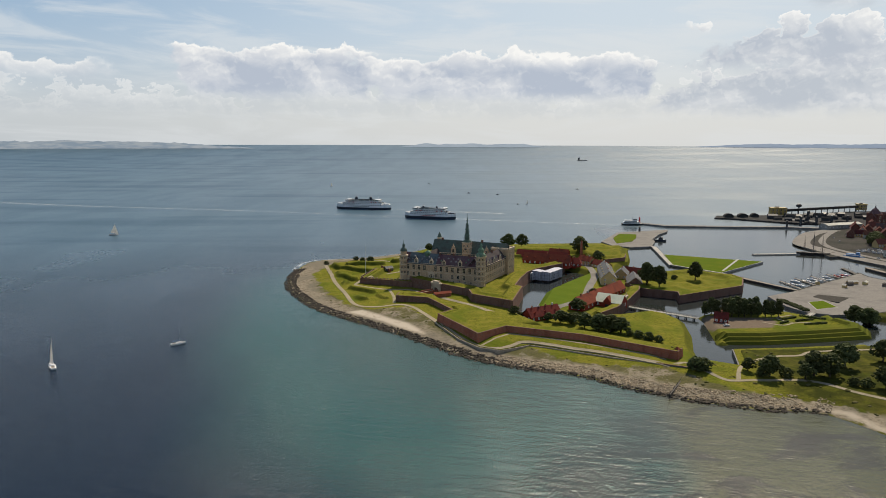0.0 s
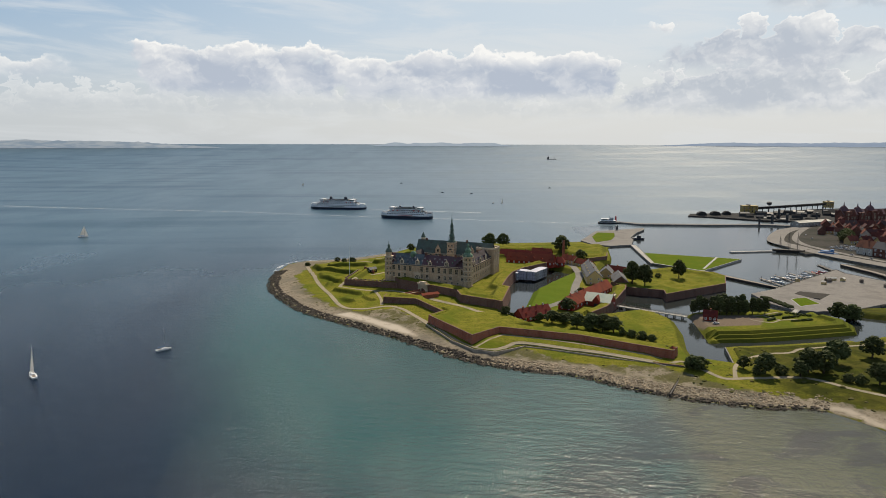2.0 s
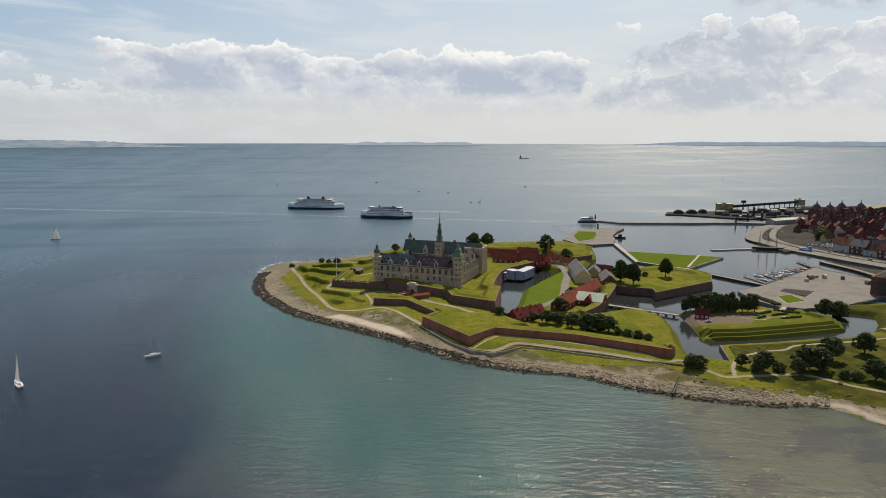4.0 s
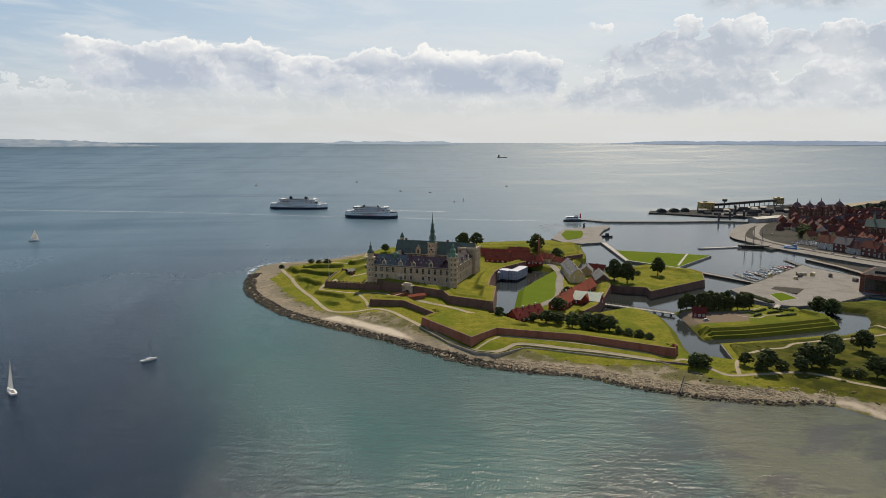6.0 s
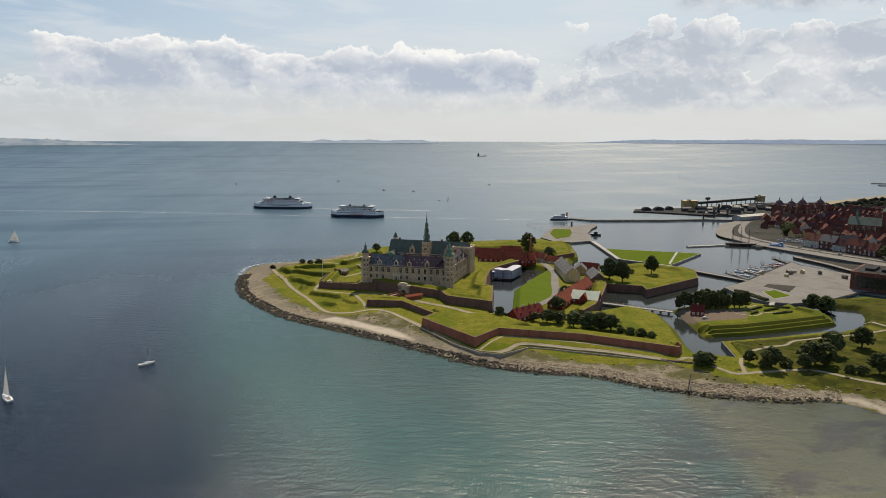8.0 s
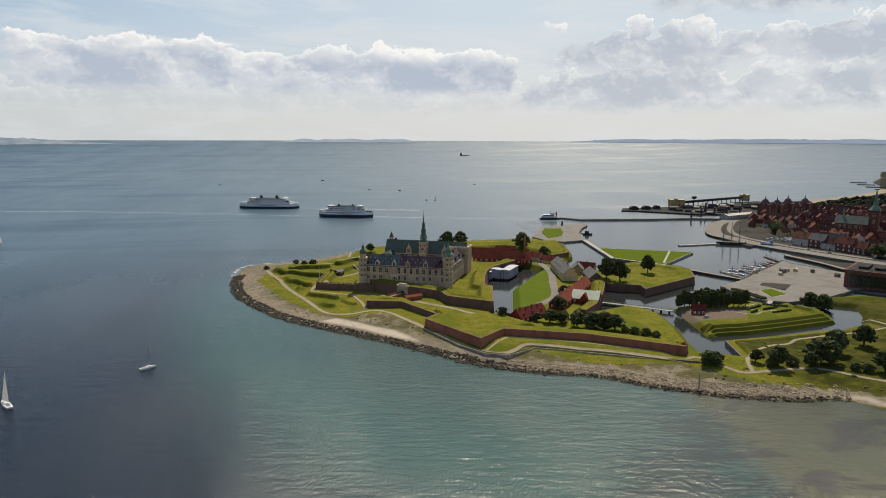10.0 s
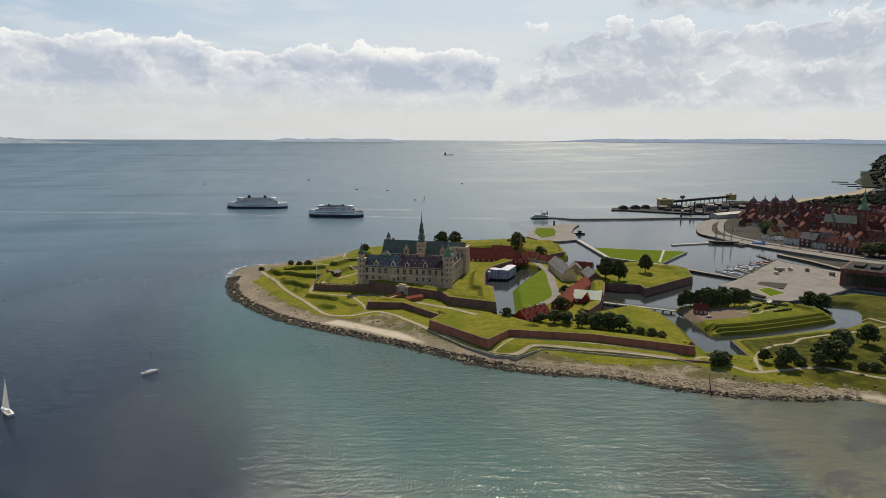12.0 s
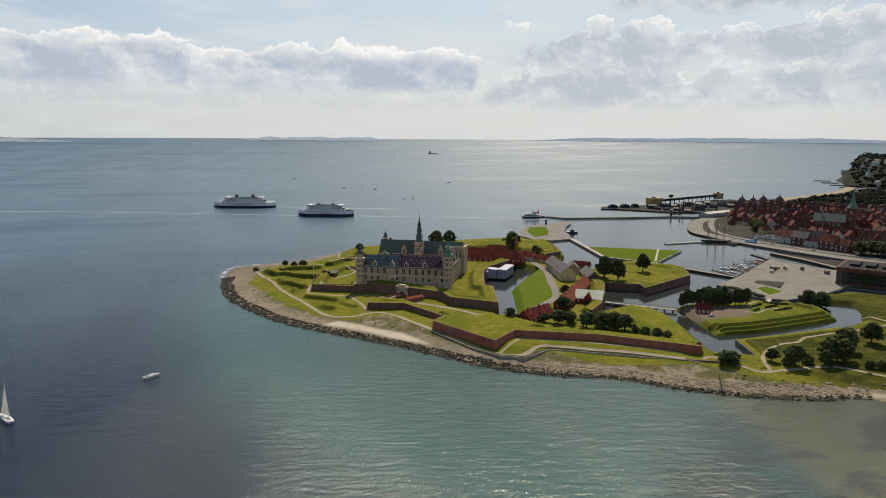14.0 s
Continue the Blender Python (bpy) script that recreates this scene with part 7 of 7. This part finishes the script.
Mesh().box(37, 48, -5.5, 5.5, 0, 34).box(36.7, 48.3, -5.8, 5.8, 33, 34.2).obj("tower", M["brick_town"], church)
for z in (20, 28):
    set_in(TALL, church, 42.5, -5.5, z)
Mesh().lathe([(7.6, 34), (3.4, 40), (1.6, 50), (0.05, 62)], 8, (42.5, 0), 0.39).obj("spire", M["copper_pale"], church, "tall green copper spire")
Mesh().lathe([(1.2, 24.4), (1.2, 28), (1.6, 28.2), (0.05, 35)], 8, (8, 0)).obj("ridge_turret", M["copper_pale"], church, "slim ridge turret of pale green copper")

hotel = thing("station", pose(640, 1036, 1.9, 0, 0, 8), "dark red brick station with gabled turrets", "building")
station_wall = Mesh().shell(0, 96, -9, 9, 0, 14, 21).obj("wall", M["brick_town"], hotel)
Mesh().gable(0, 96, -9, 9, 14, 21.2, 0.5, 0.3).obj("roof", M["slate"], hotel)
for x, high in ((6, 19), (30, 17), (52, 19), (88, 18)):
    Mesh().box(x - 5, x + 5, -11, 11, 0, high).obj("pavilion", M["brick_town"], hotel)
    Mesh().lathe([(7.6, high), (4.2, high + 6), (0.9, high + 8.5), (0.8, high + 10), (0.05, high + 14)], 4, (x, 0), 0.785).obj("turret_roof", M["slate"], hotel)
    for z in (4, 9, 14):
        set_in(SHORT, station_wall, x, -11.0, z)
for x in (17, 41, 64, 76):
    Mesh().add([(x - 4, -9.6, 13.5), (x + 4, -9.6, 13.5), (x, -9.6, 21), (x - 4, 0, 13.5), (x + 4, 0, 13.5), (x, 0, 21)], [(0, 1, 2), (5, 4, 3), (0, 2, 5, 3), (2, 1, 4, 5), (1, 0, 3, 4)]).obj("gable", M["brick_town"], hotel)
    for z in (4, 9):
        for d in (-2.4, 2.4):
            set_in(SHORT, station_wall, x + d, -9, z)
shed = house((549, 998), (612, 1022), 16, 1.9, 6, 8.2, "concrete", "white_wall", "long white roofed harbour shed", "shed", "shed", "", 10, 1, 0)

# ---------------------------------------------------------------- ferry terminal
for x, y, L, W, H in ((551, 1164, 25, 14, 14.5), (748, 1250, 15, 12, 13.5)):
    b = thing("terminal_tower", pose(x, y, 2.6, 0, 0, -8), "yellow clad terminal building on legs", "building", "terminal buildings")
    Mesh().box(0, L, 0, W, 2.5, H).box(-0.6, L + 0.6, -0.6, W + 0.6, H - 0.6, H + 0.2).obj("body", M["yellow_steel"], b)
    for i in range(4):
        for z in (5.5, 10.5):
            set_in(SHORT, b, L * (i + 0.5) / 4, 0, z)
    for px_ in (1.5, L - 1.5):
        for py_ in (1.5, W - 1.5):
            Mesh().rod((px_, py_, 0), (px_, py_, 4), 0.8).obj("leg", M["dark_metal"], b)
    Mesh().box(L * 0.3, L * 0.55, W * 0.3, W * 0.6, H + 0.2, H + 2.0).obj("roof_box", M["dark_metal"], b)
gang = thing("passenger_walkway", pose(578, 1172, 2.6, 0, 0, 24.5), "long dark covered walkway on posts", "walkway")
Mesh().box(0, 188, 0, 5, 7, 10.4).box(-0.3, 188.3, -0.4, 5.4, 10.4, 10.9).obj("body", M["asphalt"], gang)
Mesh().box(0.5, 187, -0.06, 0.02, 8.2, 9.7).obj("window_row", M["glass"], gang)
for i in range(13):
    Mesh().rod((5 + 14.8 * i, 2.5, 0), (5 + 14.8 * i, 2.5, 7), 0.7).obj("leg", M["dark_metal"], gang)
beacon = thing("radar_mast", pose(606, 1182, 2.6), "dark radar mast beside the walkway", "mast")
Mesh().rod((0, 0, 0), (0, 0, 14), 0.9, 0.6, 8).obj("pole", M["dark_metal"], beacon)
Mesh().lathe([(1.2, 13.5), (4.2, 15.2), (4.4, 18.0), (2.4, 19.5), (0.2, 20)], 12).obj("drum", M["dark_metal"], beacon)
for x, y, L, W in ((474, 1150, 15, 9), (498, 1152, 16, 9), (519, 1155, 13, 8)):
    b = thing("arched_shed", pose(x, y, 2.6, 0, 0, -4), "dark shed with a round arched roof on the ferry quay", "shed", "arched sheds on the ferry quay")
    arc = Mesh()
    rim_ = [(L / 2 * math.cos(math.pi * k / 10), 1.2 + 5.2 * math.sin(math.pi * k / 10)) for k in range(11)]
    arc.add([(u, -W / 2, v) for u, v in rim_] + [(u, W / 2, v) for u, v in rim_], [(k, k + 11, k + 12, k + 1) for k in range(10)] + [tuple(range(10, -1, -1)), tuple(range(11, 22))])
    arc.obj("roof", M["asphalt"], b)
    Mesh().box(-L / 2 + 0.2, L / 2 - 0.2, -W / 2 + 0.2, W / 2 - 0.2, 0, 1.3).obj("wall", M["dark_metal"], b)
for x, y in ((548, 1060), (575, 1066), (604, 1076), (632, 1082)):
    b = thing("link_gantry", pose(x, y, 2.4, 0, 0, -38), "dark steel gantry over a ferry berth", "gantry", "berth gantries")
    for q in (-5, 5):
        Mesh().box(-0.9, 0.9, q - 0.9, q + 0.9, -4, 11).obj("tower", M["dark_metal"], b)
    Mesh().box(-0.8, 0.8, -5, 5, 9.4, 11.2).obj("beam", M["dark_metal"], b)
    Mesh().box(-16, 0, -4, 4, 0.2, 1.6).obj("ramp", M["asphalt"], b)
dk = random.Random(5)
for i in range(30):
    u = i / 29
    x, y = 530 + 200 * u + dk.uniform(-4, 4), 1105 + 40 * u + dk.uniform(-22, 45)
    b = thing("harbour_shed", pose(x, y, 2.6, 0, 0, dk.uniform(-40, 0)), "low dark harbour shed on the ferry quay", "shed", "ferry quay sheds")
    L, W, H = dk.uniform(5, 15), dk.uniform(5, 8), dk.uniform(2.5, 5.5)
    Mesh().shell(0, L, -W / 2, W / 2, 0, H, H + 2).obj("wall", M["dark_metal"], b)
    Mesh().gable(0, L, -W / 2, W / 2, H, H + 2.1, 0.4, 0.2).obj("roof", M["asphalt" if i % 2 else "dark_metal"], b)
ramp_a = thing("link_span", pose(590, 1092, 2.6, 0, 0, -35), "dark steel ferry link span", "ramp")
Mesh().box(-40, 0, -6, 6, -0.8, 0.2).obj("deck", M["dark_metal"], ramp_a)
for s in (-6, 6):
    Mesh().box(-14, -12, s - 0.8, s + 0.8, -4, 16).obj("tower", M["dark_metal"], ramp_a)
Mesh().box(-14, -12, -6, 6, 14.5, 16).obj("beam", M["dark_metal"], ramp_a)
for x, y, h in ((304, 1070, 9), (275, 966, 7), (508, 1022, 10)):
    lh = thing("harbour_light", pose(x, y, 2.4), "small harbour light on the mole end", "lighthouse", "harbour lights")
    Mesh().lathe([(1.5, 0), (1.1, h * 0.7), (1.6, h * 0.72), (1.6, h * 0.78)], 10).obj("shaft", M["red_gloss" if x == 304 else "dark_metal"], lh)
    Mesh().lathe([(0.9, h * 0.78), (0.9, h * 0.92), (1.2, h * 0.93), (0.1, h)], 10).obj("lantern", M["red_gloss" if x == 304 else "dark_metal"], lh)

# ---------------------------------------------------------------- the wooded coast beyond the town
def hill(a, b):
    return 3 + (13 * ease(a, 0.0, 0.07) + 25 * ease(a, 0.06, 0.2)) * ease(b, 0.02, 0.2)


hx, hy = np.meshgrid(np.linspace(0, 1, 60), np.linspace(0, 1, 24), indexing="ij")
shore_a, shore_b = np.array([1330.0, 1545.0]), np.array([2900.0, 3250.0])
along = shore_a + hx[..., None] * (shore_b - shore_a)
inland = np.array([0.735, -0.678])
P = along + hy[..., None] * inland * 620
bump_h = hill(hx, hy)
m = Mesh()
m.v = [(float(a), float(b), float(c)) for a, b, c in zip(P[..., 0].ravel(), P[..., 1].ravel(), (bump_h + 2 * lumps(P[..., 0], P[..., 1], 120, 7)).ravel())]
m.f = [(i * 24 + j, (i + 1) * 24 + j, (i + 1) * 24 + j + 1, i * 24 + j + 1) for i in range(59) for j in range(23)]
m.f = [tuple(reversed(f)) for f in m.f]
ribbon("far_beach", [(640, 1030), (780, 1140), (891, 1240), (981, 1290), (1100, 1350), (1200, 1412), (1330, 1520)], 26, M["path"], "pale sandy beach below the far railway", 0.0, z=2.2, category="beach")
M["far_wood"] = material("far_woodland", (0.014, 0.018, 0.012), (0.024, 0.028, 0.018), 12, 0.95, (0.03, 0.03, 0.022), 60, bump=0, spec=0.02)
tagged(m.obj("wooded_coast", M["far_wood"], smooth=True), "dark wooded hillside on the far coast", "hill", kind="structure")
m = Mesh()
rng = np.random.RandomState(30)
for i in range(1500):
    a, b = rng.rand() ** 1.3, rng.rand()
    q = shore_a + a * (shore_b - shore_a) + inland * 620 * (0.05 + 0.9 * b)
    z = float(hill(np.array([a]), np.array([0.05 + 0.9 * b]))[0])
    s = rng.uniform(4, 9)
    k = ICO_V * (1 + 0.35 * rng.uniform(-1, 1, (len(ICO_V), 1))) * np.array([s, s, s * 0.8])
    m.add((k + np.array([q[0], q[1], z + s * 0.4])).tolist(), ICO_F)
for i in range(2600):
    q = np.array([rng.uniform(760, 1500), rng.uniform(900, 1640)])
    if q[1] > 1262 + 0.55 * (q[0] - 950) - 25 or q[1] < 1020 + 0.35 * (q[0] - 760):
        continue
    s = rng.uniform(3, 7)
    k = ICO_V * (1 + 0.35 * rng.uniform(-1, 1, (len(ICO_V), 1))) * np.array([s, s, s * 0.8])
    m.add((k + np.array([q[0], q[1], 2 + s * 0.4])).tolist(), ICO_F)
tagged(m.obj("far_woods", M["far_wood"]), "dark woods on the far hillside", "woods", kind="stuff")
m, r = Mesh(), Mesh()
for i in range(32):
    a, b = rng.rand() ** 1.2 * 0.5, rng.rand() * 0.5
    q = shore_a + a * (shore_b - shore_a) + inland * 620 * (0.03 + b)
    z = float(hill(np.array([a]), np.array([0.03 + b]))[0])
    k = pose(q[0], q[1], z + 6, 0, 0, rng.uniform(0, 360))
    L = rng.uniform(10, 22)
    s = Mesh().shell(0, L, -5, 5, -6, 6, 9.8)
    m.add([k @ Vector(p) for p in s.v], s.f)
    s = Mesh().gable(0, L, -5, 5, 6, 10, 0.4, 0.3)
    r.add([k @ Vector(p) for p in s.v], s.f)
hv = tagged(m.obj("hill_villas", M["white_wall"]), "pale villas among the trees on the far hillside", "houses", kind="stuff")
r.obj("roofs", M["grey_roof"], hv)
rocks = thing("sea_defence", pose(1470, 1745, 0, 0, 0, 150), "dark rock groynes on the far beach", "groyne")
for i in range(5):
    Mesh().box(0, 42, i * 95 - 3, i * 95 + 3, -1, 2.2).obj("groyne_arm", M["rock"], rocks)


# ---------------------------------------------------------------- land on the horizon
def horizon_land(name, az0, az1, high, mat, label, dist, sink, seed):
    """A low strip of coast far off, between two bearings, its top uneven."""
    m = Mesh()
    n = 140
    for i in range(n + 1):
        u = i / n
        a = radians(az0 + (az1 - az0) * u)
        x, y = -50 + dist * math.sin(a), 25 + dist * math.cos(a)
        z = float(sea_z(np.array([dist]))[0])
        e = min(1.0, 6 * u, 6 * (1 - u)) if az1 - az0 < 25 else min(1.0, 6 * (1 - u) if az0 < 0 else 8 * u)
        top = high * e * (0.75 + 0.35 * noise.fractal(Vector((u * 9, seed, 0)), 1.0, 2.0, 5)) + 0.15 * high * abs(noise.noise(Vector((u * 70, seed, 1))))
        m.v += [(x, y, z - sink), (x, y, z - sink + max(0.2, top)), (x + 40 * math.sin(a), y + 40 * math.cos(a), z - sink + max(0.1, top * 0.6))]
    m.f = [f for i in range(n) for f in ((3 * i, 3 * i + 3, 3 * i + 4, 3 * i + 1), (3 * i + 1, 3 * i + 4, 3 * i + 5, 3 * i + 2))]
    m.f = [tuple(reversed(f)) for f in m.f]
    tagged(m.obj(name, M[mat]), label, "coast", kind="structure")


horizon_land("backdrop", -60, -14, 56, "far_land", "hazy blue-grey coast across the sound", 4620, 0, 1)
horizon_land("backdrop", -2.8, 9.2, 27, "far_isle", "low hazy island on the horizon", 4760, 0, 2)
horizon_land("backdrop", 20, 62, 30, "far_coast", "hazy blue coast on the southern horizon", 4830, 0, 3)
